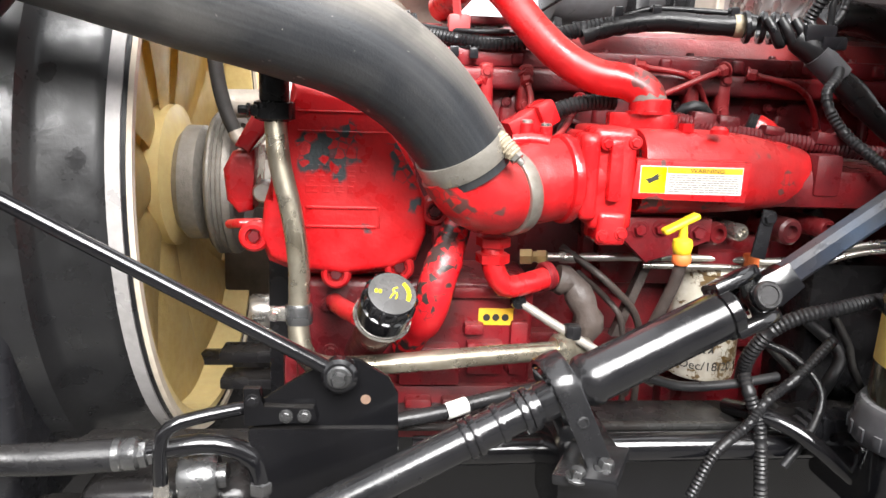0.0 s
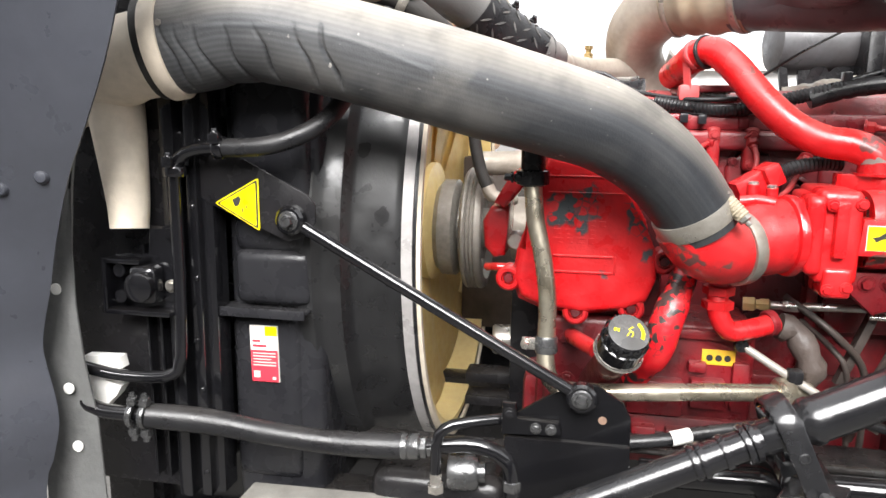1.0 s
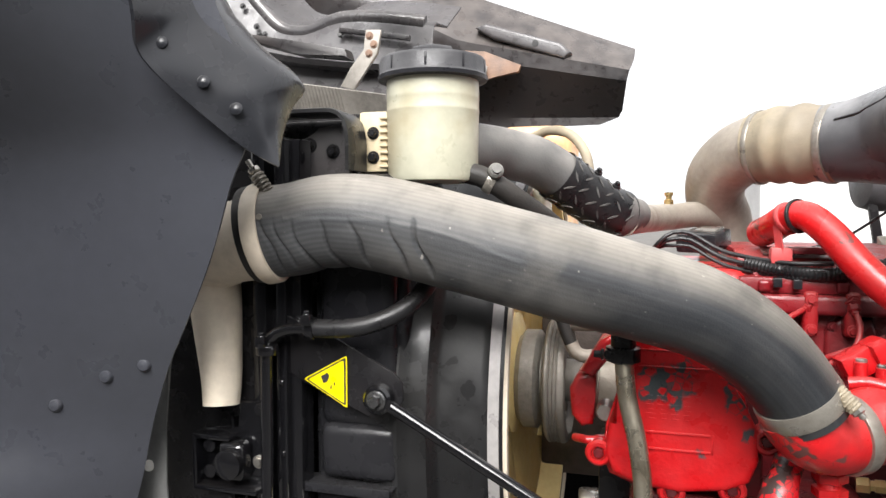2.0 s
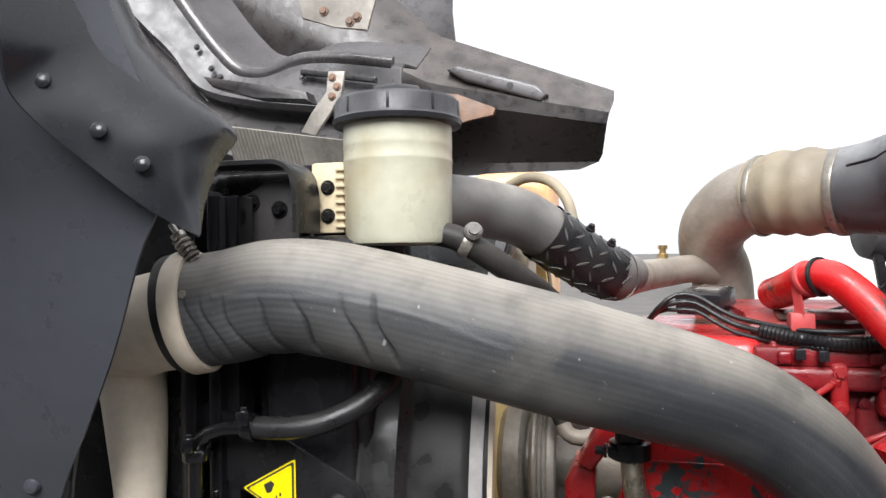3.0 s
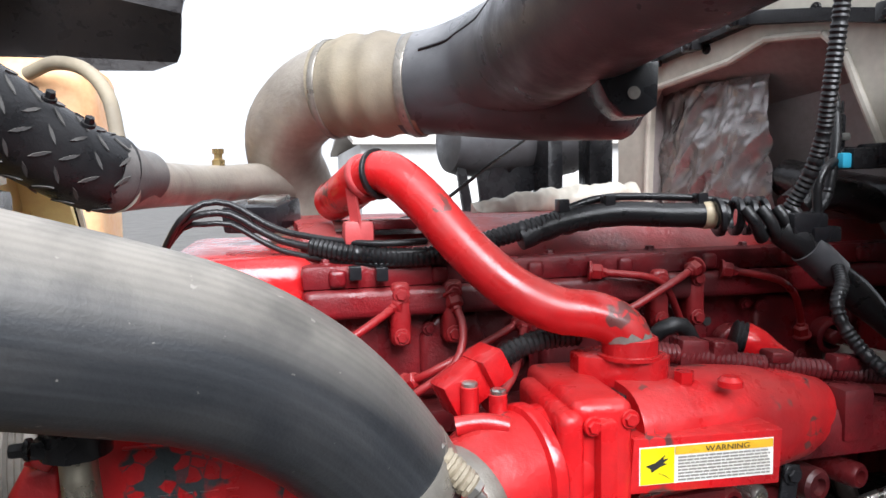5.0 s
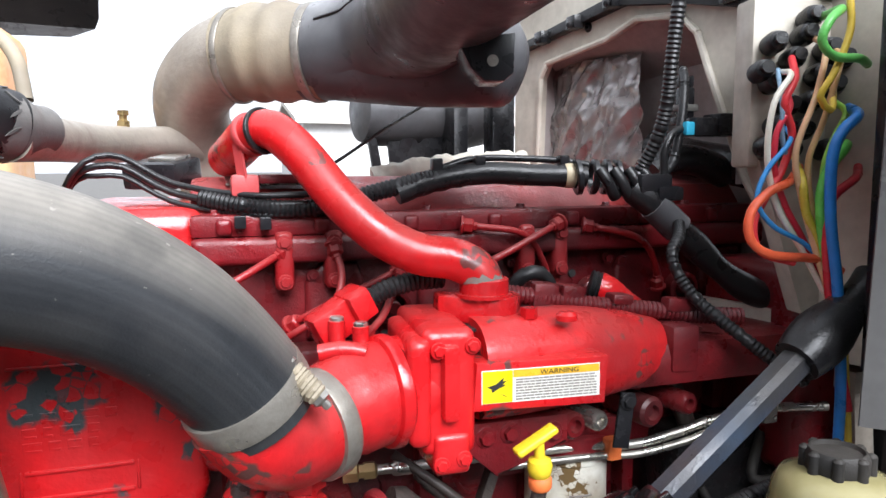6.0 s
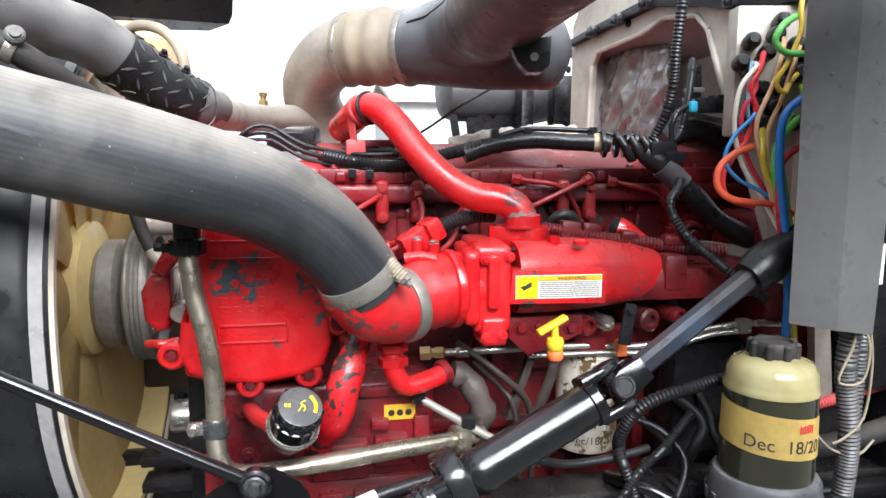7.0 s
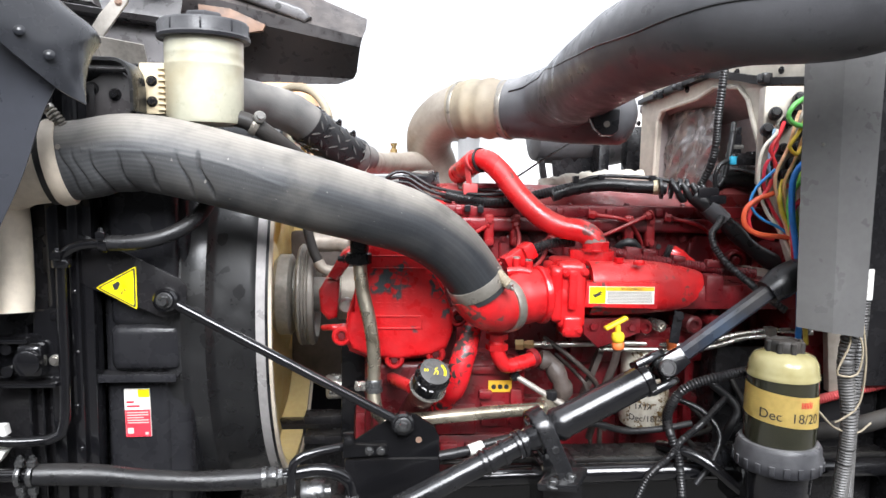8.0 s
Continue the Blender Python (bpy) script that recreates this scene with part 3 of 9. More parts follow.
# chassis frame rails carry the truck
for k, (y0, y1) in enumerate(((0.62, 0.70), (1.56, 1.64))):
    r = thing("frame_rail", (0.4, (y0 + y1) / 2, 0.75), "black steel chassis frame rail under the engine", "frame rail", "chassis rails")
    bm = new_bm()
    box(bm, (-0.02, y0, 1.030), (1.9, y1, 1.042), 0.004)
    part("top_flange", bm, BLACK_SAT, r)
    bm = new_bm()
    box(bm, (-0.02, y0 - 0.006, 1.034), (1.9, y0 + 0.002, 1.0445), 0.002)
    part("flange_edge", bm, RAIL_EDGE, r, "worn dusty flange edge")
    bm = new_bm()
    box(bm, (-1.0, y0, 0.985), (-0.021, y1, 0.997), 0.004)
    part("front_flange", bm, BLACK_SAT, r)
    bm = new_bm()
    plate(bm, [(-1.0, y0, 0.75), (1.9, y0, 0.75), (1.9, y1, 0.75), (-1.0, y1, 0.75)], (0, 0, 0.008), 0.002)
    part("bottom_flange", bm, BLACK, r)
    bm = new_bm()
    yw = y1 if k == 0 else y0
    plate(bm, [(-1.0, yw, 0.758), (1.9, yw, 0.758), (1.9, yw, 1.030), (-0.03, yw, 1.030), (-0.04, yw, 0.985), (-1.0, yw, 0.985)], (0, -0.008 if k == 0 else 0.008, 0), 0.002)
    part("web", bm, BLACK, r)
    if k == 0:
        bm = new_bm()
        tube(bm, [(0.0, 0.598, 1.012), (0.4, 0.598, 1.018), (1.2, 0.60, 1.02)], 0.021, 18)
        part("brake_pipe", bm, BLACK, r, "glossy black pipe clipped along the rail")
r = thing("crossmember", (0.4, 1.1, 0.78), "black chassis crossmembers between the rails", "crossmember")
for x in (-1.0, 1.75):
    bm = new_bm()
    box(bm, (x, 0.66, 0.78), (x + 0.1, 1.6, 0.98), 0.01)
    part("beam", bm, BLACK_SAT, r)
for x in (-0.95, 1.6):
    bm = new_bm()
    box(bm, (x - 0.1, 0.9, 0.0), (x + 0.1, 1.3, 0.79), 0.02)
    r = thing("axle_stand", (x, 1.1, 0), "dark axle block carrying the chassis", "axle")
    part("block", bm, BLACK_SAT, r)

# ---- engine ----
eng = thing("engine", (0.3, 1.0, 0.8), "red six-cylinder diesel engine, dusty, paint flaking to dark metal", "engine")


def core(name, lo, hi, mat=None, bevel=0.01, label=""):
    b = new_bm()
    box(b, lo, hi, bevel)
    return part(name, b, mat or RED_DULL, eng, label)


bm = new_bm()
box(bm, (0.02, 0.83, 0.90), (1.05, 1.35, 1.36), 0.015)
blk = part("cylinder_block", bm, RED_DULL, eng, "dark red cylinder block, recess shade in its colour")
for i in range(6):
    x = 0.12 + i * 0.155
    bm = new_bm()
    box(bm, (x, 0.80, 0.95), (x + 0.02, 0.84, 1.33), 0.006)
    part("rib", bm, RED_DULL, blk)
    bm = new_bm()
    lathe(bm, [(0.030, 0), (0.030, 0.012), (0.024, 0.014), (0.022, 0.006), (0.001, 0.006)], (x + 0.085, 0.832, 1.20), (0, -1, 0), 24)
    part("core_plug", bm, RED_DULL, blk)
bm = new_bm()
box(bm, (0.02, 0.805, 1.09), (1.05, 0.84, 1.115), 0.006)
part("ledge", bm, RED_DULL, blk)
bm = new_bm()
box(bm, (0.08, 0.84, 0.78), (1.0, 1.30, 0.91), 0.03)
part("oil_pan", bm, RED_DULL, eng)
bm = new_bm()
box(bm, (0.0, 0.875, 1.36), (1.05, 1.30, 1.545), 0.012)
part("cylinder_head", bm, RED_DULL, eng, "dark red cylinder head, recess shade in its colour")
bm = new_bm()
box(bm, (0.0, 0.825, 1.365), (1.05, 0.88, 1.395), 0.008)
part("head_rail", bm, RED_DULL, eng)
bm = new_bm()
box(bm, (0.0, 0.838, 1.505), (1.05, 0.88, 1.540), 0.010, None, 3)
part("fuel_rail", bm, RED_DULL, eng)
for i in range(6):
    x = 0.195 + i * 0.155
    bm = new_bm()
    plate(bm, [(x - 0.055, 0.862, 1.400), (x - 0.055, 0.862, 1.475), (x - 0.035, 0.862, 1.500), (x + 0.015, 0.862, 1.500), (x + 0.03, 0.862, 1.46), (x + 0.03, 0.862, 1.400)], (0, 0.03, 0), 0.008, 3)
    part("port_casting", bm, RED_DULL, eng)
    bm = new_bm()
    lathe(bm, [(0.025, 0), (0.025, 0.018), (0.021, 0.021), (0.018, 0.021), (0.017, 0.010), (0.010, 0.010), (0.010, 0.024), (0.008, 0.026), (0.001, 0.026)], (x + 0.060, 0.868, 1.440), (0, -1, -0.1), 24)
    cup = part("injector_cup", bm, RED_DULL, eng)
    # black ring painted in for the shade inside the cup
    bm = new_bm()
    lathe(bm, [(0.0165, 0), (0.0165, 0.0006), (0.0105, 0.0008)], (x + 0.060, 0.8578, 1.439), (0, -1, -0.1), 20)
    part("cup_shadow_ring", bm, INK, cup)
    for dx, z in ((-0.045, 1.485), (0.02, 1.412), (0.085, 1.490)):
        bm = new_bm()
        bolt(bm, (x + dx, 0.862, z), (0, -1, 0), 0.006, 0.005)
        part("head_bolt", bm, RED_DULL, eng)
# black discs on the flat face stand for shade in drilled holes
for x, z in ((0.37, 1.485), (0.53, 1.47), (0.245, 1.40)):
    bm = new_bm()
    lathe(bm, [(0.006, 0), (0.006, 0.0015), (0.001, 0.0015)], (x, 0.8615, z), (0, -1, 0), 14)
    part("drilling_shade", bm, INK, eng)
bm = new_bm()
box(bm, (0.0, 0.845, 1.54), (1.05, 1.32, 1.568), 0.006)
rk = part("rocker_housing", bm, RED_DULL, eng)
for i in range(9):
    bm = new_bm()
    box(bm, (0.03 + i * 0.12, 0.838, 1.543), (0.050 + i * 0.12, 0.86, 1.563), 0.006, None, 3)
    part("lug", bm, RED_DULL, rk)
bm = new_bm()
plate(bm, [(0.0, 0.88, 1.565), (0.0, 0.90, 1.598), (0.0, 0.96, 1.612), (0.0, 1.26, 1.612), (0.0, 1.29, 1.565)], (1.04, 0, 0), 0.008)
part("valve_cover", bm, RED_MID, eng, "red valve cover with a paper plate")
bm = new_bm()
plate(bm, [(0.045, 0.905, 1.6035), (0.145, 0.905, 1.6035), (0.145, 0.955, 1.6135), (0.045, 0.955, 1.6135)], (0, -0.0004, 0.002), 0)
part("data_plate", bm, STEEL, eng, "small metal data plate")
for i in range(8):
    bm = new_bm()
    bolt(bm, (0.03 + i * 0.14, 0.870, 1.568), (0, 0, 1), 0.006, 0.006)
    part("cover_bolt", bm, RED_DULL, eng)

# front gear housing and its flaking cover
bm = new_bm()
box(bm, (-0.165, 0.86, 1.42), (0.02, 1.30, 1.578), 0.03, None, 3)
part("front_cover_top", bm, RED, eng)
bm = new_bm()
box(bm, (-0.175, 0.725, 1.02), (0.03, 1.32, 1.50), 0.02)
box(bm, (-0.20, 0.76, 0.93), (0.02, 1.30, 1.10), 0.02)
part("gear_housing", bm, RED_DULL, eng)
COVER = [(-0.212, 1.300), (-0.200, 1.268), (-0.165, 1.253), (-0.100, 1.246), (-0.030, 1.256), (0.002, 1.272), (0.014, 1.305), (0.012, 1.350),
         (-0.004, 1.385), (-0.030, 1.430), (-0.052, 1.470), (-0.090, 1.492), (-0.165, 1.502), (-0.172, 1.450), (-0.180, 1.405), (-0.205, 1.350)]
bm = new_bm()
plate(bm, [(x, 0.672, z) for x, z in COVER], (0, 0.06, 0), 0.012, 3)
gc = part("gear_cover", bm, RED_CHIP, eng, "red gear cover with cracked paint flaking to dark metal")
bm = new_bm()
plate(bm, [(x * 1.03 - 0.0, 0.705, z + (0.012 if z > 1.38 else -0.012)) for x, z in COVER], (0, 0.03, 0), 0.006)
part("cover_flange", bm, RED, eng)
bm = new_bm()
for z in (1.338, 1.312):
    box(bm, (-0.150, 0.669, z), (-0.055, 0.676, z + 0.004), 0.002)
part("cast_rib", bm, RED_CHIP, gc)
for zz, cuts in ((1.388, (0.010, 0.014, 0.008, 0.016, 0.010)), (1.374, (0.012, 0.008, 0.018, 0.010)), (1.360, (0.016, 0.010, 0.012, 0.008))):
    xx = -0.150
    for w in cuts:
        bm = new_bm()
        plate(bm, [(xx, 0.6705, zz), (xx + w, 0.6705, zz), (xx + w, 0.6705, zz + 0.002), (xx + 0.002, 0.6705, zz + 0.002), (xx + 0.002, 0.6705, zz + 0.0075), (xx + w, 0.6705, zz + 0.0075), (xx + w, 0.6705, zz + 0.0095), (xx, 0.6705, zz + 0.0095)], (0, 0.005, 0), 0.0004, 1)
        part("cast_mark", bm, RED_CHIP, gc)
        xx += w + 0.006
for x0, z0, x1, z1 in ((-0.160, 1.440, -0.040, 1.443), (-0.160, 1.466, -0.060, 1.469), (-0.155, 1.312, -0.152, 1.342), (-0.053, 1.312, -0.050, 1.342)):
    bm = new_bm()
    box(bm, (x0, 0.6700, z0), (x1, 0.676, z1), 0.001, None, 1)
    part("cast_line", bm, RED_CHIP, gc)
for x, z in ((-0.221, 1.296), (-0.110, 1.245), (-0.022, 1.256), (0.025, 1.336)):
    bm = new_bm()
    lathe(bm, [(0.021, 0), (0.021, 0.030), (0.017, 0.034), (0.012, 0.034), (0.011, 0.026), (0.001, 0.026)], (x, 0.698, z), (0, -1, 0), 24)
    lug = part("cover_lug", bm, RED, eng)
    bm = new_bm()
    bolt(bm, (x, 0.673, z), (0, -1, 0), 0.0085, 0.009, False)
    part("lug_bolt", bm, RED_DULL, lug)

# accessory bracket by the fan pulley
bm = new_bm()
plate(bm, [(-0.272, 0.735, 1.335), (-0.255, 0.735, 1.315), (-0.236, 0.735, 1.32), (-0.232, 0.735, 1.37), (-0.230, 0.735, 1.41), (-0.262, 0.735, 1.405), (-0.276, 0.735, 1.38)], (0, 0.10, 0), 0.010, 3)
part("idler_bracket", bm, RED, eng)
bm = new_bm()
plate(bm, [(-0.255, 0.715, 1.415), (-0.235, 0.715, 1.405), (-0.190, 0.715, 1.462), (-0.205, 0.715, 1.478), (-0.225, 0.715, 1.466)], (0, 0.09, 0), 0.008, 3)
part("idler_arm", bm, RED, eng)
bm = new_bm()
lathe(bm, [(0.015, 0), (0.015, 0.03), (0.012, 0.034), (0.001, 0.034)], (-0.214, 0.735, 1.352), (0, -1, 0), 20)
part("idler_bolt", bm, STEEL, eng, "bare steel bolt")
bm = new_bm()
tube(bm, [(-0.262, 0.71, 1.305), (-0.24, 0.68, 1.312), (-0.215, 0.69, 1.310), (-0.195, 0.70, 1.300)], 0.007, 10)
part("sensor_tube", bm, RED, eng)

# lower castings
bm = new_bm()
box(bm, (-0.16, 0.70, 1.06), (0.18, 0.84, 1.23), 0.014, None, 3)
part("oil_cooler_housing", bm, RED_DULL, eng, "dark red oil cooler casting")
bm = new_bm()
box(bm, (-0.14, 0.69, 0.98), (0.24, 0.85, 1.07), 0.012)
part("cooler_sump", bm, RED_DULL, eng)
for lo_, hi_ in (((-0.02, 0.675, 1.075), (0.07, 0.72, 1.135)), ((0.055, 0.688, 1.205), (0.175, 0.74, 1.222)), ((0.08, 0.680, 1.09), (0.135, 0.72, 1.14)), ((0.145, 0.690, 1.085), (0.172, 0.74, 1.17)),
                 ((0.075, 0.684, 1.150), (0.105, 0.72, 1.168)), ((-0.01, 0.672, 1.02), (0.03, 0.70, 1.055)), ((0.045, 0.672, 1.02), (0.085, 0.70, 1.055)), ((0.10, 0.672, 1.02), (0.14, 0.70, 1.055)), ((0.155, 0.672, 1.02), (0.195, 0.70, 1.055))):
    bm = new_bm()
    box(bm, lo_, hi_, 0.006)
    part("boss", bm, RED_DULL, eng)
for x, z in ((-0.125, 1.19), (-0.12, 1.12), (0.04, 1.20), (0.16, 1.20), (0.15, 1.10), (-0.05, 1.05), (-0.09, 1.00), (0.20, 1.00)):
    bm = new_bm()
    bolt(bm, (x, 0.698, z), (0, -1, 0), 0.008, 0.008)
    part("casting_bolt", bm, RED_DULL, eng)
bm = new_bm()
plate(bm, on_plane((0.112, 0.695, 1.183), (1, 0, 0), (0, 0, 1), [(-0.026, -0.013), (0.026, -0.013), (0.026, 0.013), (-0.026, 0.013)]), (0, -0.002, 0), 0.0005)
sl = part("small_decal", bm, AMBER_STICK, eng, "small amber warning decal")
bm = new_bm()
for a in (-0.014, 0.0, 0.014):
    lathe(bm, [(0.0055, 0), (0.0055, 0.0006), (0.001, 0.0006)], (0.112 + a, 0.6928, 1.182), (0, -1, 0), 12)
part("pictogram", bm, INK, sl)

# stubby red hoses under the manifold
bm = new_bm()
tube(bm, [(0.108, 0.66, 1.325), (0.106, 0.655, 1.285), (0.108, 0.65, 1.262), (0.125, 0.652, 1.235), (0.160, 0.665, 1.236), (0.200, 0.685, 1.243)], 0.016, 18)
el = part("drain_elbow", bm, RED, eng)
for z in (1.318, 1.298, 1.275):
    bm = new_bm()
    lathe(bm, [(0.020, -0.008), (0.024, -0.006), (0.024, 0.006), (0.020, 0.008)], (0.107, 0.656, z), (0, 0, 1), 6)
    part("union_nut", bm, RED, el)
bm = new_bm()
lathe(bm, [(0.018, 0), (0.021, 0.003), (0.021, 0.012), (0.018, 0.014)], (0.185, 0.680, 1.242), (1, 0.5, 0.1), 18)
part("collar", bm, RED_DULL, el)
bm = new_bm()
tube(bm, [(0.065, 0.70, 1.335), (0.050, 0.655, 1.300), (0.030, 0.63, 1.250), (0.018, 0.635, 1.200), (-0.010, 0.69, 1.130)], lambda s: 0.021 + 0.004 * (0.3 < s < 0.75), 20)
part("filler_pipe", bm, RED_SPECK, eng, "red pipe with flaked paint")
bm = new_bm()
tube(bm, [(0.21, 0.70, 1.235), (0.235, 0.70, 1.225), (0.25, 0.69, 1.200), (0.262, 0.69, 1.165), (0.25, 0.70, 1.14)], lambda s: 0.021 + 0.003 * math.sin(20 * s), 18)
part("oil_line_elbow", bm, OILY, eng, "stained grey elbow fitting")

# ---- intake manifold ----
man = thing("intake_manifold", (0.33, 0.66, 1.33), "red cast intake manifold with a warning decal", "manifold")
bm = new_bm()
tube(bm, [(0.045, 0.578, 1.412), (0.062, 0.584, 1.388), (0.085, 0.597, 1.372), (0.115, 0.618, 1.372), (0.150, 0.640, 1.381), (0.20, 0.655, 1.388), (0.245, 0.662, 1.390)], lambda s: 0.0515 + 0.004 * (s > 0.55), 36)
part("inlet_elbow", bm, RED_PLENUM, man)
bm = new_bm()
lathe(bm, [(0.052, -0.004), (0.060, 0.0), (0.0615, 0.004), (0.0615, 0.011), (0.058, 0.015), (0.052, 0.016)], (0.190, 0.652, 1.387), (1, 0.22, 0.03), 40)
part("inlet_flange", bm, RED, man)
bm = new_bm()
box(bm, (0.214, 0.600, 1.338), (0.238, 0.74, 1.452), 0.014, (0, 0, -4), 3)
part("throttle_flange", bm, RED_PLENUM, man)
bm = new_bm()
box(bm, (0.230, 0.606, 1.325), (0.288, 0.76, 1.460), 0.012, (0, 0, -4), 3)
part("throttle_body", bm, RED_PLENUM, man)
bm = new_bm()
box(bm, (0.236, 0.602, 1.305), (0.276, 0.67, 1.35), 0.008, None, 3)
part("mounting_foot", bm, RED, man)
bm = new_bm()
box(bm, (0.244, 0.594, 1.365), (0.262, 0.615, 1.445), 0.005)
part("cast_web", bm, RED, man)
bm = new_bm()
prof = [(0.300, 0.060), (0.315, 0.062), (0.36, 0.0625), (0.42, 0.061), (0.47, 0.057), (0.52, 0.050), (0.555, 0.042), (0.578, 0.028), (0.586, 0.010)]
rings = []
for x, rr in prof:
    cz, cy = 1.400 - 0.03 * max(0, x - 0.42), 0.674 + 0.12 * max(0, x - 0.30)
    rings.append([bm.verts.new((x, cy + math.copysign(abs(math.cos(a)) ** 0.75, math.cos(a)) * rr, cz + math.copysign(abs(math.sin(a)) ** 0.75, math.sin(a)) * rr * 0.95)) for a in [2 * math.pi * k / 32 for k in range(32)]])
for i in range(len(rings) - 1):
    for k in range(32):
        bm.faces.new((rings[i][k], rings[i][(k + 1) % 32], rings[i + 1][(k + 1) % 32], rings[i + 1][k]))
bm.faces.new(rings[0])
bm.faces.new(rings[-1])
part("plenum", bm, RED_PLENUM, man)
bm = new_bm()
box(bm, (0.30, 0.66, 1.35), (0.98, 0.85, 1.41), 0.02)
box(bm, (0.56, 0.655, 1.37), (0.60, 0.72, 1.43), 0.008)
part("runner", bm, RED_DULL, man)
LO, LU, LV = Vector((0.280, 0.6085, 1.368)), Vector((0.134, -0.012, 0.001)).normalized(), Vector((0, 0, 1))
bm = new_bm()
plate(bm, on_plane(LO, LU, LV, [(0, 0), (0.151, -0.002), (0.154, 0.051), (0.004, 0.053)]), (0, 0.04, 0), 0.004)
part("decal_pad", bm, RED_PLENUM, man)
LO2 = LO + LU * 0.009 + LV * 0.0085 + Vector((0.0001, -0.0006, 0))
LW = LU * (0.134 / 0.142)
LH = LV * 0.88
bm = new_bm()
plate(bm, on_plane(LO2, LW, LH, [(0, 0), (0.142, 0), (0.142, 0.041), (0, 0.041)]), (0, 0.0005, 0), 0)
dec = part("warning_decal", bm, WHITE_STICK, man, "white and yellow warning decal")
bm = new_bm()
bar(bm, LO2, LW, LH, 0.001, 0.001, 0.036, 0.040)
part("decal_square", bm, YELLOW_STICK, dec)
bm = new_bm()
bar(bm, LO2, LW, LH, 0.037, 0.031, 0.141, 0.040)
part("decal_heading", bm, AMBER_STICK, dec)
bm = letters("WARNING", 0.0085)
for v in bm.verts:
    v.co = LO2 + LW * (0.068 + v.co.x * 1.15) + LH * (0.0325 + v.co.y) + Vector((0, -0.0016 - v.co.z, 0))
part("decal_word", bm, INK, dec, smooth=False)
bm = new_bm()
for r_ in range(8):
    a = 0.040
    while a < 0.136:
        w = random.uniform(0.003, 0.009)
        bar(bm, LO2, LW, LH, a, 0.0025 + r_ * 0.0035, min(a + w, 0.138), 0.0044 + r_ * 0.0035)
        a += w + 0.0010
part("decal_print", bm, GREY_INK, dec)
bm = new_bm()
for q in ([(0.006, 0.021), (0.016, 0.024), (0.026, 0.032), (0.024, 0.027), (0.030, 0.028), (0.024, 0.0235), (0.028, 0.022), (0.020, 0.019), (0.012, 0.014), (0.011, 0.018)],
          [(0.018, 0.013), (0.026, 0.009), (0.032, 0.005), (0.026, 0.010)]):
    plate(bm, [p + Vector((0, -0.0014, 0)) for p in on_plane(LO2, LW, LH, q)], (0, 0.0003, 0), 0)
part("decal_pictogram", bm, INK, dec)
for x, y, z in ((0.243, 0.602, 1.318), (0.268, 0.602, 1.322), (0.240, 0.600, 1.440), (0.278, 0.604, 1.442)):
    bm = new_bm()
    bolt(bm, (x, y, z), (0, -1, 0), 0.0062, 0.005)
    part("manifold_bolt", bm, RED, man)
bm = new_bm()
lathe(bm, [(0.012, 0), (0.012, 0.006), (0.008, 0.010), (0.001, 0.010)], (0.40, 0.63, 1.455), (0, 0, 1), 16)
lathe(bm, [(0.010, 0), (0.010, 0.012), (0.001, 0.012)], (0.365, 0.655, 1.455), (0, 0, 1), 6)
part("port_plug", bm, RED, man)
# sensor posts and plug beside the elbow
for p, h in (((0.150, 0.672, 1.40), 0.068), ((0.172, 0.650, 1.40), 0.065)):
    bm = new_bm()
    lathe(bm, [(0.009, 0), (0.009, h), (0.0075, h + 0.001)], p, (0, 0, 1), 18)
    pst = part("stud_post", bm, RED, man)
    bm = new_bm()
    lathe(bm, [(0.0080, 0), (0.0080, 0.004), (0.006, 0.0055), (0.001, 0.0055)], (p[0], p[1], p[2] + h), (0, 0, 1), 18)
    part("stud_end", bm, STEEL, pst, "bare stud end")
bm = new_bm()
tube(bm, [(0.125, 0.645, 1.437), (0.150, 0.64, 1.440), (0.172, 0.632, 1.436)], 0.009, 14)
part("spigot", bm, RED, man)
bm = new_bm()
box(bm, (0.125, 0.70, 1.435), (0.185, 0.735, 1.475), 0.006, (0, -28, 15))
box(bm, (0.165, 0.695, 1.455), (0.192, 0.74, 1.490), 0.005, (0, -28, 15))
part("sensor_plug", bm, RED, man)

# red crossover pipe
cp = thing("coolant_crossover_pipe", (0.33, 0.69, 1.44), "glossy red crossover pipe over the engine, worn at the bend", "pipe")
bm = new_bm()
tube(bm, [(0.050, 0.97, 1.640), (0.062, 0.91, 1.652), (0.078, 0.86, 1.668), (0.100, 0.832, 1.672), (0.130, 0.806, 1.645), (0.168, 0.765, 1.592), (0.209, 0.733, 1.550), (0.251, 0.712, 1.527),
          (0.292, 0.698, 1.520), (0.318, 0.690, 1.503), (0.326, 0.688, 1.470)], lambda s: 0.0245 + 0.002 * (s < 0.2), 28, step=0.008)
part("pipe", bm, RED_WORN, cp)
bm = new_bm()
sv = []
for k in range(33):
    a = 2 * math.pi * k / 32
    lo_, hi_ = 1.494 + 0.004 * noise.noise(Vector((math.cos(a) * 2, math.sin(a) * 2, 3))), 1.503 + 0.008 * noise.noise(Vector((math.cos(a) * 3, math.sin(a) * 3, 8)))
    sv.append([bm.verts.new((0.3195 - 0.3 * (z - 1.498) + 0.0262 * math.cos(a), 0.6895 + 0.0262 * math.sin(a), z)) for z in (lo_, hi_)])
for k in range(32):
    bm.faces.new((sv[k][0], sv[k + 1][0], sv[k + 1][1], sv[k][1]))
bmesh.ops.remove_doubles(bm, verts=bm.verts[:], dist=0.0001)
part("worn_collar", bm, DULL_STEEL, cp, "bare grey metal where the paint wore off")
bm = new_bm()
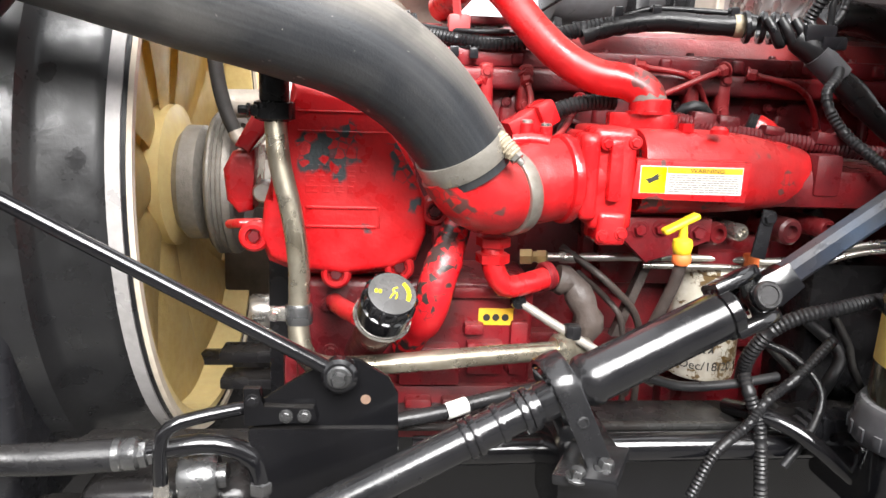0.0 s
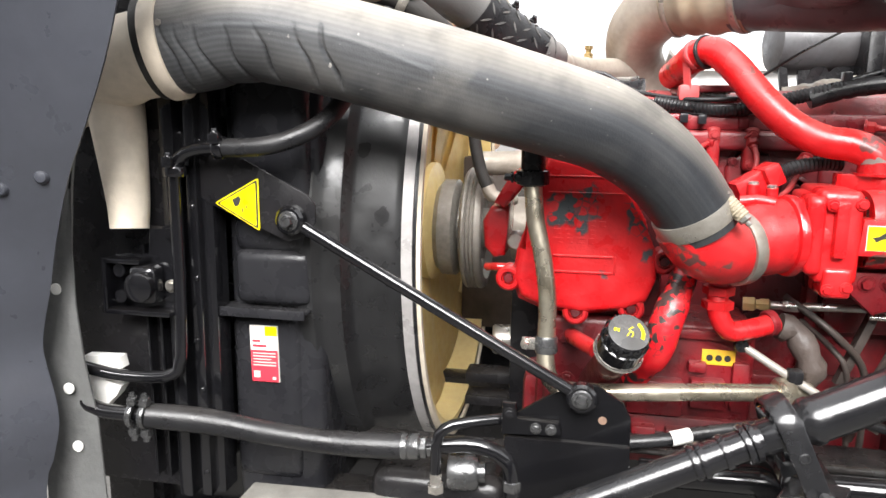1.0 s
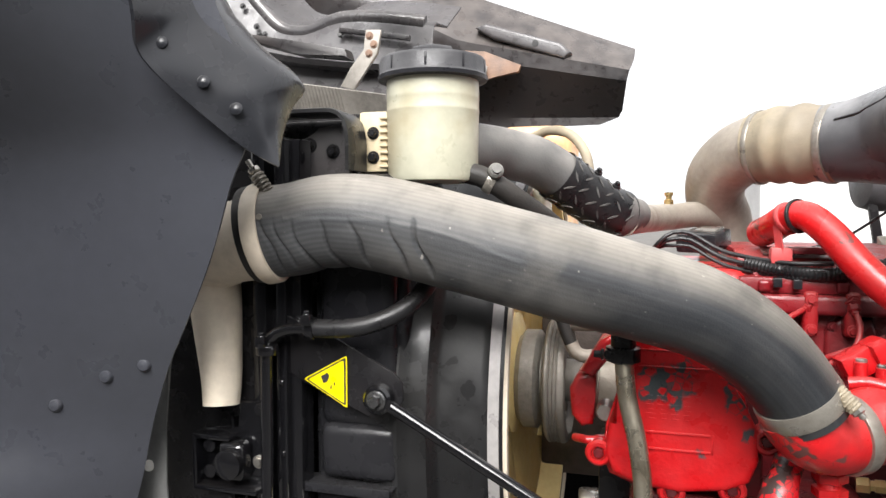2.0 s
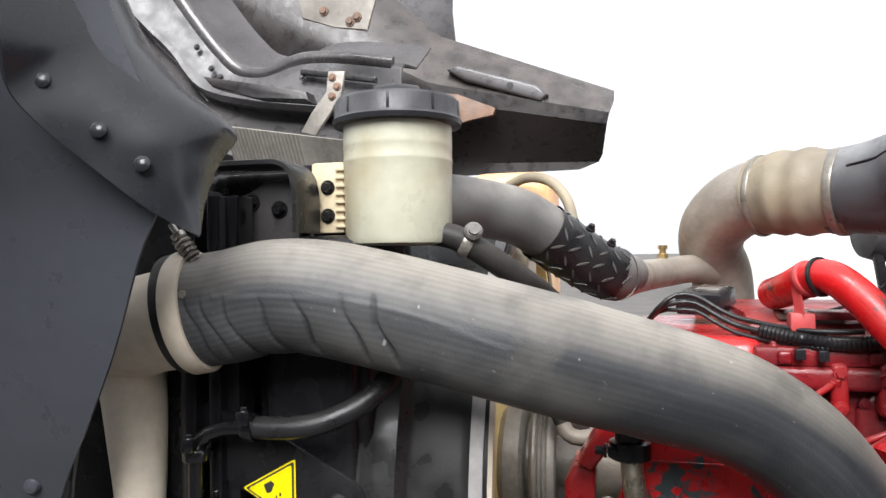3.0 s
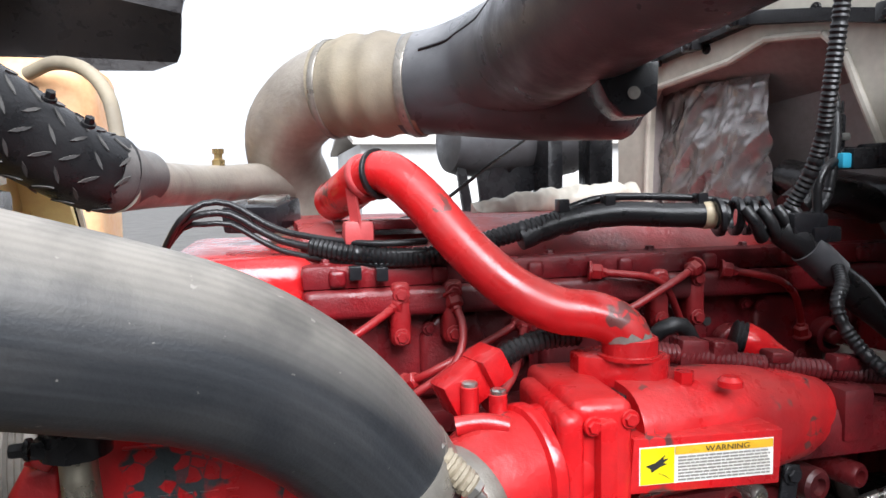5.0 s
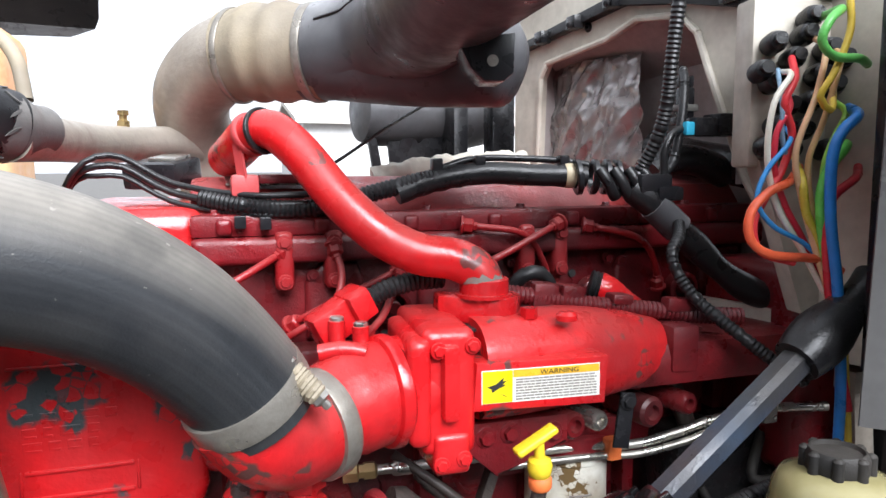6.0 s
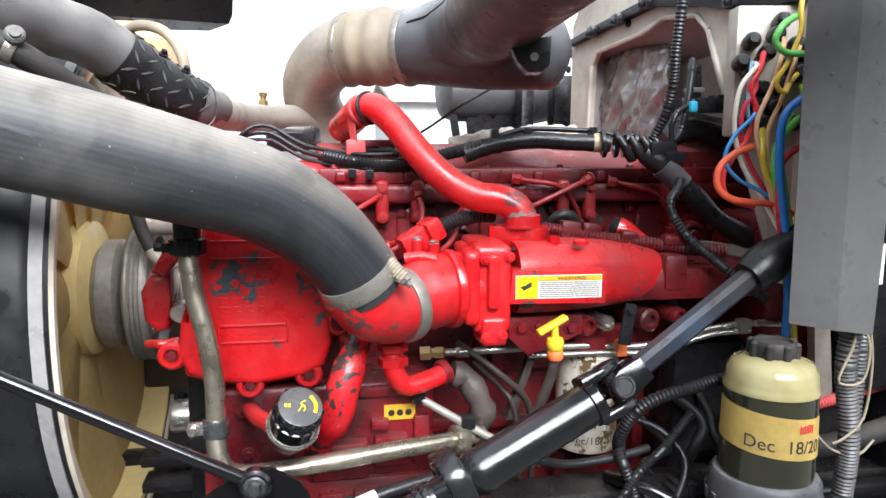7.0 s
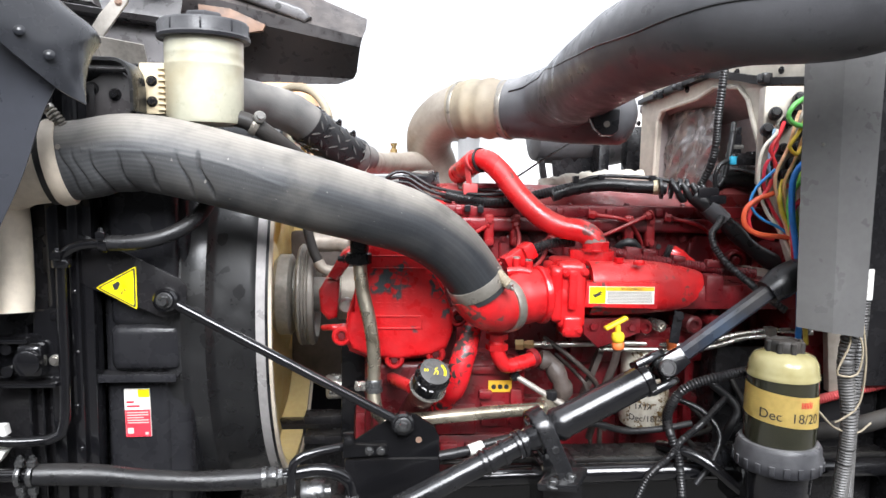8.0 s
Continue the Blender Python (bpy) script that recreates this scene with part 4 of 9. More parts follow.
box(bm, (0.272, 0.652, 1.4440), (0.371, 0.738, 1.4478), 0.001)
part("gasket", bm, RUBBER, cp, "thin dark gasket")
bm = new_bm()
plate(bm, [(0.272, 0.702, 1.4485), (0.284, 0.688, 1.4485), (0.318, 0.664, 1.4485), (0.336, 0.658, 1.4485), (0.352, 0.664, 1.4485), (0.367, 0.684, 1.4485), (0.368, 0.730, 1.4485), (0.356, 0.742, 1.4485), (0.290, 0.742, 1.4485), (0.274, 0.728, 1.4485)], (0, 0, 0.030), 0.003)
lathe(bm, [(0.0335, 0.0), (0.0335, 0.004), (0.0290, 0.0045), (0.0285, 0.020), (0.0255, 0.022)], (0.324, 0.69, 1.477), (0, 0, 1), 32)
part("flange", bm, RED, cp)
bm = new_bm()
band(bm, (0.078, 0.860, 1.668), (0.5, -0.85, 0.35), 0.026, 0.009)
plate(bm, [(0.052, 0.858, 1.668), (0.060, 0.848, 1.668), (0.070, 0.85, 1.60), (0.060, 0.86, 1.60)], (0.003, 0.002, 0), 0)
part("strap_clip", bm, RED_DUSTY, cp)
bm = new_bm()
box(bm, (0.050, 0.850, 1.590), (0.085, 0.880, 1.618), 0.006)
part("support", bm, RED_DUSTY, cp)
bm = new_bm()
box(bm, (0.085, 0.87, 1.606), (0.17, 0.91, 1.618), 0.003)
part("support_arm", bm, RED_DULL, cp)
bm = new_bm()
band(bm, (0.090, 0.843, 1.6715), (0.6, -0.75, 0.15), 0.0262, 0.006, 0.002)
part("rubber_strap", bm, RUBBER, cp, "black rubber strap")

# fuel injection lines on the head
LINES = [
    [(0.110, 0.845, 1.520), (0.075, 0.820, 1.503), (0.030, 0.805, 1.480), (0.0, 0.82, 1.46)],
    [(0.175, 0.838, 1.522), (0.180, 0.815, 1.490), (0.165, 0.80, 1.455), (0.120, 0.80, 1.425), (0.10, 0.82, 1.41)],
    [(0.26, 0.84, 1.49), (0.20, 0.815, 1.470), (0.14, 0.81, 1.445), (0.12, 0.83, 1.43)],
    [(0.260, 0.83, 1.49), (0.235, 0.78, 1.465), (0.215, 0.75, 1.445), (0.19, 0.73, 1.43)],
    [(0.356, 0.838, 1.547), (0.387, 0.828, 1.544), (0.425, 0.826, 1.538), (0.454, 0.835, 1.522), (0.478, 0.850, 1.489), (0.493, 0.858, 1.466)],
    [(0.490, 0.832, 1.546), (0.456, 0.815, 1.535), (0.417, 0.805, 1.519), (0.383, 0.800, 1.505), (0.345, 0.81, 1.488)],
    [(0.541, 0.838, 1.541), (0.572, 0.828, 1.536), (0.614, 0.826, 1.525), (0.643, 0.835, 1.506), (0.667, 0.850, 1.474), (0.676, 0.858, 1.448)],
]
for pts in LINES:
    bm = new_bm()
    tube(bm, pts, 0.0048, 12)
    ln = part("injection_line", bm, RED_MID, eng)
    for a, b in ((pts[0], pts[1]), (pts[-1], pts[-2])):
        d = (Vector(b) - Vector(a)).normalized()
        bm = new_bm()
        lathe(bm, [(0.013, -0.008), (0.013, -0.005), (0.0105, -0.004)], a, d, 20)
        lathe(bm, [(0.0105, -0.005), (0.0105, 0.007), (0.0085, 0.009), (0.0065, 0.010), (0.0065, 0.014), (0.004, 0.015)], a, d, 6)
        part("line_nut", bm, RED_MID, ln)
for x in (0.112, 0.175, 0.448, 0.50):
    bm = new_bm()
    box(bm, (x - 0.012, 0.836, 1.470), (x + 0.012, 0.87, 1.546), 0.009, None, 3)
    cl = part("line_clamp", bm, RED_MID, eng)
    for z in (1.482, 1.532):
        bm = new_bm()
        bolt(bm, (x, 0.836, z), (0, -1, 0), 0.007, 0.005)
        part("clamp_bolt", bm, RED_MID, cl)
# chunky red connectors and loom along the manifold top
bm = new_bm()
conduit(bm, [(0.175, 0.725, 1.458), (0.21, 0.735, 1.480), (0.25, 0.74, 1.490), (0.29, 0.74, 1.492)], 0.0125)
part("sensor_loom", bm, RUBBER, eng, "corrugated black loom splashed with red")
bm = new_bm()
conduit(bm, [(0.365, 0.725, 1.472), (0.42, 0.725, 1.462), (0.48, 0.715, 1.452), (0.55, 0.70, 1.444), (0.61, 0.69, 1.436), (0.68, 0.68, 1.43)], 0.012)
part("fuel_rail_loom", bm, RED_DULL, eng, "red-painted corrugated loom")
for lo_, hi_ in (((0.40, 0.715, 1.452), (0.435, 0.745, 1.482)), ((0.438, 0.712, 1.456), (0.47, 0.742, 1.478)), ((0.57, 0.68, 1.44), (0.63, 0.70, 1.458)), ((0.50, 0.695, 1.452), (0.53, 0.72, 1.466))):
    bm = new_bm()
    box(bm, lo_, hi_, 0.005, (0, 6, 0))
    part("loom_connector", bm, RED_DULL, eng)
bm = new_bm()
tube(bm, [(0.395, 0.79, 1.46), (0.41, 0.77, 1.485), (0.435, 0.77, 1.487), (0.455, 0.78, 1.465)], 0.010, 12)
part("return_hose", bm, RUBBER, eng)

# pump bracket and fittings below the manifold
bm = new_bm()
plate(bm, [(0.292, 0.66, 1.335), (0.42, 0.66, 1.335), (0.42, 0.66, 1.30), (0.36, 0.66, 1.285), (0.33, 0.66, 1.268), (0.295, 0.66, 1.30)], (0, 0.03, 0), 0.004)
part("pump_bracket", bm, RED_DULL, eng)
for x, z in ((0.315, 1.318), (0.345, 1.32), (0.40, 1.315)):
    bm = new_bm()
    bolt(bm, (x, 0.66, z), (0, -1, 0), 0.009, 0.008)
    part("bracket_bolt", bm, RED_DULL, eng)
for x, z, rr in ((0.435, 1.310, 0.017), (0.470, 1.312, 0.013), (0.545, 1.315, 0.02), (0.60, 1.32, 0.015)):
    bm = new_bm()
    lathe(bm, [(rr, -0.05), (rr, 0.02), (rr * 0.8, 0.024), (rr * 0.5, 0.024), (rr * 0.4, 0.016), (0.001, 0.016)], (x, 0.70, z), (0.2, -1, 0), 18)
    part("pump_fitting", bm, RED_DULL if rr != 0.013 else STEEL, eng)
bm = new_bm()
box(bm, (0.30, 0.79, 1.20), (0.72, 0.85, 1.345), 0.02)
part("fuel_pump", bm, RED_DULL, eng, "dark red fuel pump body, recess shade in its colour")
bm = new_bm()
plate(bm, [(0.490, 0.672, 1.278), (0.512, 0.672, 1.274), (0.520, 0.672, 1.345), (0.500, 0.672, 1.349)], (0, 0.005, 0), 0.002)
bolt(bm, (0.509, 0.671, 1.336), (0, -1, 0), 0.008, 0.006)
part("sensor_block", bm, PLASTIC, eng)
bm = new_bm()
tube(bm, [(0.23, 0.76, 1.27), (0.30, 0.72, 1.22), (0.36, 0.75, 1.15), (0.37, 0.76, 1.04), (0.37, 0.77, 0.95)], 0.006, 12)
tube(bm, [(0.27, 0.80, 1.22), (0.31, 0.75, 1.185), (0.33, 0.74, 1.15), (0.345, 0.75, 1.04), (0.345, 0.76, 0.95)], 0.005, 12)
plate(bm, [(0.36, 0.74, 1.26), (0.375, 0.74, 1.26), (0.33, 0.74, 1.13), (0.315, 0.74, 1.13)], (0, 0.02, 0), 0.003)
part("oily_bracket", bm, OILY, eng, "oil-caked pipes and bracket")
bm = new_bm()
lathe(bm, [(0.020, 0), (0.024, 0.003), (0.021, 0.006), (0.024, 0.009), (0.021, 0.012), (0.024, 0.015), (0.020, 0.018)], (0.523, 0.800, 1.461), (0.843, -0.480, -0.242), 26)
snb = part("sensor_base", bm, RUBBER, eng, "ribbed black sensor base")
bm = new_bm()
tube(bm, [(0.537, 0.792, 1.457), (0.549, 0.785, 1.453), (0.565, 0.782, 1.444), (0.588, 0.775, 1.433)], lambda s: 0.024 - 0.014 * s, 22)
part("sensor_cone", bm, RED, snb)

# ---- charge air hose ----
hs = thing("charge_air_hose", (-0.3, 0.48, 1.55), "weathered grey-black rubber charge-air hose with dusty clamps", "hose")
HP = [(-0.690, 0.442, 1.648), (-0.635, 0.450, 1.655), (-0.580, 0.456, 1.666), (-0.520, 0.459, 1.664), (-0.455, 0.466, 1.651), (-0.384, 0.476, 1.633), (-0.306, 0.487, 1.612),
      (-0.228, 0.502, 1.590), (-0.147, 0.518, 1.567), (-0.076, 0.532, 1.543), (-0.012, 0.549, 1.502), (0.037, 0.568, 1.448), (0.062, 0.582, 1.405)]
bm = new_bm()
tube(bm, HP, lambda s: 0.0668 - 0.0105 * min(1, max(0, (s - 0.55) / 0.40)), 144, step=0.0013)
FOLDS = [(-0.640, 0.003, 0.9), (-0.622, 0.0025, 0.8), (-0.598, 0.004, 1.0), (-0.558, 0.005, 1.0), (-0.514, 0.005, 0.75), (-0.462, 0.004, 0.9), (-0.431, 0.005, 0.9)]
for v in bm.verts:
    # creases on the inside of the bend near the front clamp, with soft rolls between
    if -0.66 < v.co.x < -0.36 and v.co.z < 1.672:
        low = min(1.0, (1.672 - v.co.z) / 0.035)
        dent = 0.0
        for fx, depth, reach in FOLDS:
            q = v.co.x - fx - (1.63 - v.co.z) * 0.28 - 0.003 * math.sin(v.co.z * 90 + fx * 40)
            if abs(q) < 0.03:
                fade = min(1.0, max(0.0, (v.co.z - 1.655 + 0.075 * reach) / 0.015))
                dent += depth * (1.2 * math.exp(-(q / 0.0026) ** 2) + 0.35 * math.exp(-(q / 0.012) ** 2)) * fade
        v.co += (Vector((v.co.x, 0.462, 1.655)) - v.co).normalized() * low * dent
    # a moulded seam along the upper flank
    zs = 1.668 - 0.16 * max(0, v.co.x + 0.50) - 0.55 * max(0, v.co.x + 0.43) ** 1.5
    if -0.62 < v.co.x < -0.30 and v.co.y < 0.45:
        v.co.y -= 0.0008 * math.exp(-((v.co.z - zs) / 0.0035) ** 2)
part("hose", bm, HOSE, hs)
bm = new_bm()
band(bm, (-0.676, 0.444, 1.6490), (0.055, 0.008, 0.010), 0.0672, 0.023, 0.0040)
cf = part("front_clamp", bm, BEIGE, hs, "beige dust-covered clamp")
bm = new_bm()
box(bm, (-0.69, 0.376, 1.645), (-0.665, 0.39, 1.662), 0.003)
bolt(bm, (-0.655, 0.386, 1.672), (0.2, -1, 0.3), 0.005, 0.004)
part("clamp_screw", bm, CLAMP, cf)
bm = new_bm()
band(bm, (0.050, 0.575, 1.425), (0.025, 0.014, -0.043), 0.0565, 0.026, 0.0015)
part("rear_clamp", bm, CLAMP, hs, "grey dusty clamp")
bm = new_bm()
band(bm, (0.118, 0.619, 1.3715), (0.034, 0.022, 0.004), 0.054, 0.020, 0.0015)
vb = part("v_band", bm, CLAMP, hs, "grey v-band clamp with a sprung bolt")
bm = new_bm()
a, d = Vector((0.088, 0.548, 1.449)), Vector((0.028, -0.014, -0.030)).normalized()
sp = [a + d * (0.032 * k / 60) + d.orthogonal().normalized() * 0.0085 * math.cos(k * 0.75) + d.cross(d.orthogonal().normalized()) * 0.0085 * math.sin(k * 0.75) for k in range(60)]
tube(bm, sp, 0.0028, 6, True, False)
part("clamp_spring", bm, HUMP, vb, "dusty coil spring")
bm = new_bm()
lathe(bm, [(0.0045, -0.012), (0.0045, 0.045), (0.003, 0.047)], a, d, 12)
lathe(bm, [(0.009, 0.031), (0.009, 0.038), (0.006, 0.040)], a, d, 6)
lathe(bm, [(0.010, -0.012), (0.010, -0.004)], a, d, 12)
part("clamp_bolt", bm, STEEL, vb)

cool = thing("charge_cooler_pipe", (-0.77, 0.46, 1.39), "beige dusty aluminium charge-cooler outlet", "pipe")
bm = new_bm()
tube(bm, [(-0.675, 0.440, 1.643), (-0.733, 0.450, 1.636), (-0.780, 0.46, 1.624), (-0.84, 0.475, 1.605), (-0.93, 0.50, 1.58)], lambda s: 0.0605 + 0.002 * (s > 0.3), 36)
part("outlet", bm, BEIGE, cool)
bm = new_bm()
tube(bm, [(-0.800, 0.47, 1.62), (-0.786, 0.47, 1.56), (-0.774, 0.462, 1.49), (-0.766, 0.456, 1.43), (-0.763, 0.45, 1.389)], lambda s: 0.052 - 0.021 * s, 28, flat=0.8)
part("end_tank", bm, BEIGE, cool)
for x, w, r_ in ((-0.6935, 0.014, 0.0690),):
    bm = new_bm()
    band(bm, (x, 0.443, 1.6460 + 0.19 * (x + 0.70)), (0.055, 0.010, 0.011), r_, w, 0.0012)
    part("hose_end", bm, RUBBER_DUSTY, cool, "dark hose end past the clamp")

# ---- radiator and shroud ----
rad = thing("radiator", (-0.75, 1.1, 0.95), "black truck radiator with pressed steel side frame", "radiator")
bm = new_bm()
box(bm, (-0.92, 0.50, 0.95), (-0.70, 1.75, 1.80), 0.01)
part("core", bm, BLACK_SAT, rad)
bm = new_bm()
box(bm, (-0.723, 0.475, 0.95), (-0.700, 0.52, 1.79), 0.004)
box(bm, (-0.690, 0.485, 0.95), (-0.672, 0.53, 1.79), 0.003)
box(bm, (-0.705, 0.500, 0.95), (-0.655, 0.54, 1.79), 0.003)
part("side_frame", bm, BLACK, rad)
for z in (0.99, 1.06, 1.13, 1.21, 1.31, 1.42, 1.58):
    bm = new_bm()
    lathe(bm, [(0.0045, 0), (0.0045, 0.002), (0.002, 0.0035), (0.0005, 0.0035)], (-0.682 + 0.003 * math.sin(z * 40), 0.485, z), (0, -1, 0), 12)
    part("rivet", bm, BLACK, rad)
bm = new_bm()
for x in (-0.765, -0.742):
    box(bm, (x, 0.478, 0.98), (x + 0.004, 0.505, 1.36), 0.001)
part("fin_edge", bm, BLACK, rad)

shr = thing("fan_shroud", (-0.5, 1.13, 0.9), "black moulded fan shroud with a bare metal ring edge", "shroud")
AX = Vector((-0.397, 1.060, 1.330))
WIDE = 1.06
bm = new_bm()
box(bm, (-0.662, 0.545, 0.90), (-0.50, 1.75, 1.74), 0.035, None, 4)
box(bm, (-0.640, 0.528, 1.345), (-0.515, 0.60, 1.70), 0.022, None, 3)
box(bm, (-0.640, 0.525, 1.262), (-0.512, 0.60, 1.352), 0.020, None, 3)
box(bm, (-0.655, 0.537, 0.96), (-0.535, 0.62, 1.25), 0.022, None, 3)
part("body", bm, PLASTIC, shr)
bm = new_bm()
box(bm, (-0.672, 0.508, 1.252), (-0.515, 0.56, 1.258), 0.002)
box(bm, (-0.672, 0.506, 1.247), (-0.515, 0.511, 1.262), 0.002)
part("ledge", bm, PLASTIC, shr)
bm = new_bm()
PR = [(0.42, -0.16), (0.492, -0.150), (0.500, -0.135), (0.500, -0.115), (0.492, -0.108), (0.486, -0.100), (0.482, -0.075), (0.462, -0.066), (0.456, -0.060), (0.449, 0.000), (0.446, 0.008), (0.441, 0.014), (0.428, 0.014), (0.42, -0.05)]
SEG = 96
rings = [[bm.verts.new(AX + Vector((h, math.cos(2 * math.pi * k / SEG) * r * WIDE, math.sin(2 * math.pi * k / SEG) * r * WIDE))) for k in range(SEG)] for r, h in PR]
for i in range(len(PR)):
    for k in range(SEG):
        a, b = rings[i], rings[(i + 1) % len(PR)]
        bm.faces.new((a[k], a[(k + 1) % SEG], b[(k + 1) % SEG], b[k]))
part("ring", bm, RING, shr)


def hoop(name, prof, mat, parent, label=""):
    b = new_bm()
    rr = [[b.verts.new(AX + Vector((h, math.cos(2 * math.pi * k / SEG) * r * WIDE, math.sin(2 * math.pi * k / SEG) * r * WIDE))) for k in range(SEG)] for r, h in prof]
    for i in range(len(prof)):
        for k in range(SEG):
            p, q = rr[i], rr[(i + 1) % len(prof)]
            b.faces.new((p[k], p[(k + 1) % SEG], q[(k + 1) % SEG], q[k]))
    return part(name, b, mat, parent, label)


hoop("ring_band", [(0.436, 0.012), (0.4425, 0.012), (0.4425, 0.0300), (0.436, 0.0300)], WHITE_BAND, shr, "bare aluminium band")
hoop("seal_lip", [(0.428, 0.029), (0.4395, 0.029), (0.4395, 0.0355), (0.428, 0.0355)], RUBBER, shr)
hoop("ring_edge", [(0.424, 0.035), (0.4375, 0.035), (0.435, 0.0415), (0.424, 0.0415)], BEIGE, shr, "pale dusty edge")
bm = new_bm()
bk_ = [AX + Vector((h, -0.4445 * WIDE * math.cos(a), 0.4445 * WIDE * math.sin(a))) for h, a in ((0.008, 0.60), (0.034, 0.60), (0.034, 0.74), (0.008, 0.74))]
plate(bm, bk_, Vector((0, -0.78, 0.62)) * 0.008, 0.002)
part("band_buckle", bm, STEEL, shr, "steel band buckle")

fan = thing("cooling_fan", AX, "tan plastic engine cooling fan at rest", "fan")
bm = new_bm()
lathe(bm, [(0.13, -0.09), (0.13, -0.03), (0.10, -0.02), (0.001, -0.02)], AX, (1, 0, 0), 40)
part("hub", bm, TAN, fan)
hoop("rim", [(0.405, -0.075), (0.417, -0.075), (0.417, 0.034), (0.405, 0.034)], TAN, fan)
bm = new_bm()
lathe(bm, [(0.10, -0.070), (0.25, -0.072), (0.425, -0.066), (0.425, -0.058), (0.25, -0.062), (0.10, -0.060)], AX, (1, 0, 0), 64)
part("back_disc", bm, TAN, fan)
for n in range(9):
    blade = new_bm()
    a0 = 2 * math.pi * n / 9 + 0.2
    grid = []
    for i in range(13):
        rr = 0.11 + 0.318 * i / 12
        row = []
        for j in range(15):
            s = j / 14 - 0.5
            ang = a0 + 0.22 * (rr / 0.43) ** 2 + s * 0.72
            hx = -0.034 + s * 0.016 + 0.010 * math.cos(s * math.pi) - 0.02 * (1 - i / 12)
            row.append(blade.verts.new(AX + Vector((hx, math.cos(ang) * rr, math.sin(ang) * rr))))
        grid.append(row)
    for i in range(12):
        for j in range(14):
            blade.faces.new((grid[i][j], grid[i][j + 1], grid[i + 1][j + 1], grid[i + 1][j]))
    bmesh.ops.solidify(blade, geom=blade.faces[:], thickness=0.006)
    part("blade", blade, TAN, fan)

PX = Vector((-0.405, 1.060, 1.318))
pul = thing("fan_clutch_pulley", PX, "dull grey steel fan clutch and belt pulley", "pulley")
bm = new_bm()
lathe(bm, [(0.07, -0.045), (0.094, -0.010), (0.106, 0.000), (0.106, 0.028), (0.098, 0.034), (0.078, 0.038), (0.075, 0.052), (0.001, 0.052)], PX, (1, 0, 0), 48)
part("clutch", bm, DULL_STEEL, pul)
bm = new_bm()
lathe(bm, [(0.08, 0.046), (0.126, 0.050), (0.133, 0.056), (0.133, 0.060), (0.128, 0.063), (0.133, 0.066), (0.128, 0.070), (0.133, 0.074), (0.128, 0.078), (0.133, 0.082), (0.133, 0.088), (0.128, 0.094), (0.112, 0.096), (0.104, 0.080), (0.045, 0.078), (0.045, 0.16), (0.001, 0.16)], PX, (1, 0, 0), 56)
part("rim", bm, DULL_STEEL, pul)
for k in range(6):
    a = 2 * math.pi * k / 6 + 0.3
    bm = new_bm()
    bolt(bm, PX + Vector((0.079, 0.075 * math.cos(a), 0.075 * math.sin(a))), (1, 0, 0), 0.009, 0.009)
    part("hub_bolt", bm, STEEL, pul)
bm = new_bm()
lathe(bm, [(0.07, 0), (0.07, 0.09), (0.05, 0.10), (0.001, 0.10)], PX + Vector((0.15, 0.02, 0)), (1, 0, 0), 32)
part("bearing_housing", bm, ALU_DUSTY, pul)

# alternator-like grey housing behind the coolant fitting
alt = thing("idler_housing", (-0.25, 0.82, 1.44), "grey cast idler housing behind the pulley", "housing")
bm = new_bm()
lathe(bm, [(0.019, 0), (0.024, 0.004), (0.024, 0.070), (0.027, 0.074), (0.027, 0.092), (0.020, 0.096), (0.001, 0.096)], (-0.315, 0.95, 1.467), (1, 0, 0.02), 28)
part("casting", bm, ALU_DUSTY, alt)

bm = new_bm()
tube(bm, [(-0.325, 0.92, 1.56), (-0.320, 0.92, 1.507), (-0.308, 0.92, 1.455), (-0.292, 0.92, 1.418)], 0.012, 14)
part("bypass_hose", bm, RUBBER_DUSTY, alt, "thin dusty black bypass hose")
bm = new_bm()
tube(bm, [(-0.294, 0.92, 1.424), (-0.284, 0.92, 1.406), (-0.264, 0.925, 1.398), (-0.24, 0.94, 1.40)], 0.0135, 16)
part("elbow", bm, ALU_DUSTY, alt)

# triangular support plate with decal
tri = thing("support_plate", (-0.58, 0.51, 1.36), "black steel plate bolted to the shroud, bearing a yellow triangle", "bracket")
bm = new_bm()
plate(bm, [(-0.685, 0.505, 1.50), (-0.640, 0.505, 1.507), (-0.606, 0.505, 1.490), (-0.500, 0.505, 1.437), (-0.487, 0.505, 1.422), (-0.487, 0.505, 1.395), (-0.500, 0.505, 1.375), (-0.530, 0.505, 1.365), (-0.66, 0.505, 1.42), (-0.685, 0.505, 1.44)], (0, 0.006, 0), 0.002)
part("plate", bm, BLACK_SAT, tri)
TO = Vector((-0.600, 0.5025, 1.420))
bm = new_bm()


def rounded_tri(s):
    v = [Vector((-0.046 * s, 0.0)), Vector((0.026 * s, 0.040 * s)), Vector((0.026 * s, -0.040 * s))]
    out = []
    for i in range(3):
        p, a, b = v[i], v[i - 1], v[(i + 1) % 3]
        out += [tuple(p + (a - p) * 0.06), tuple(p + (a - p) * 0.01 + (b - p) * 0.01), tuple(p + (b - p) * 0.06)]
    return out


def tri_decal(s, y):
    b = new_bm()
    plate(b, [(TO.x + a, TO.y - y, TO.z + c) for a, c in rounded_tri(s)], (0, 0.0006, 0), 0)
    return b


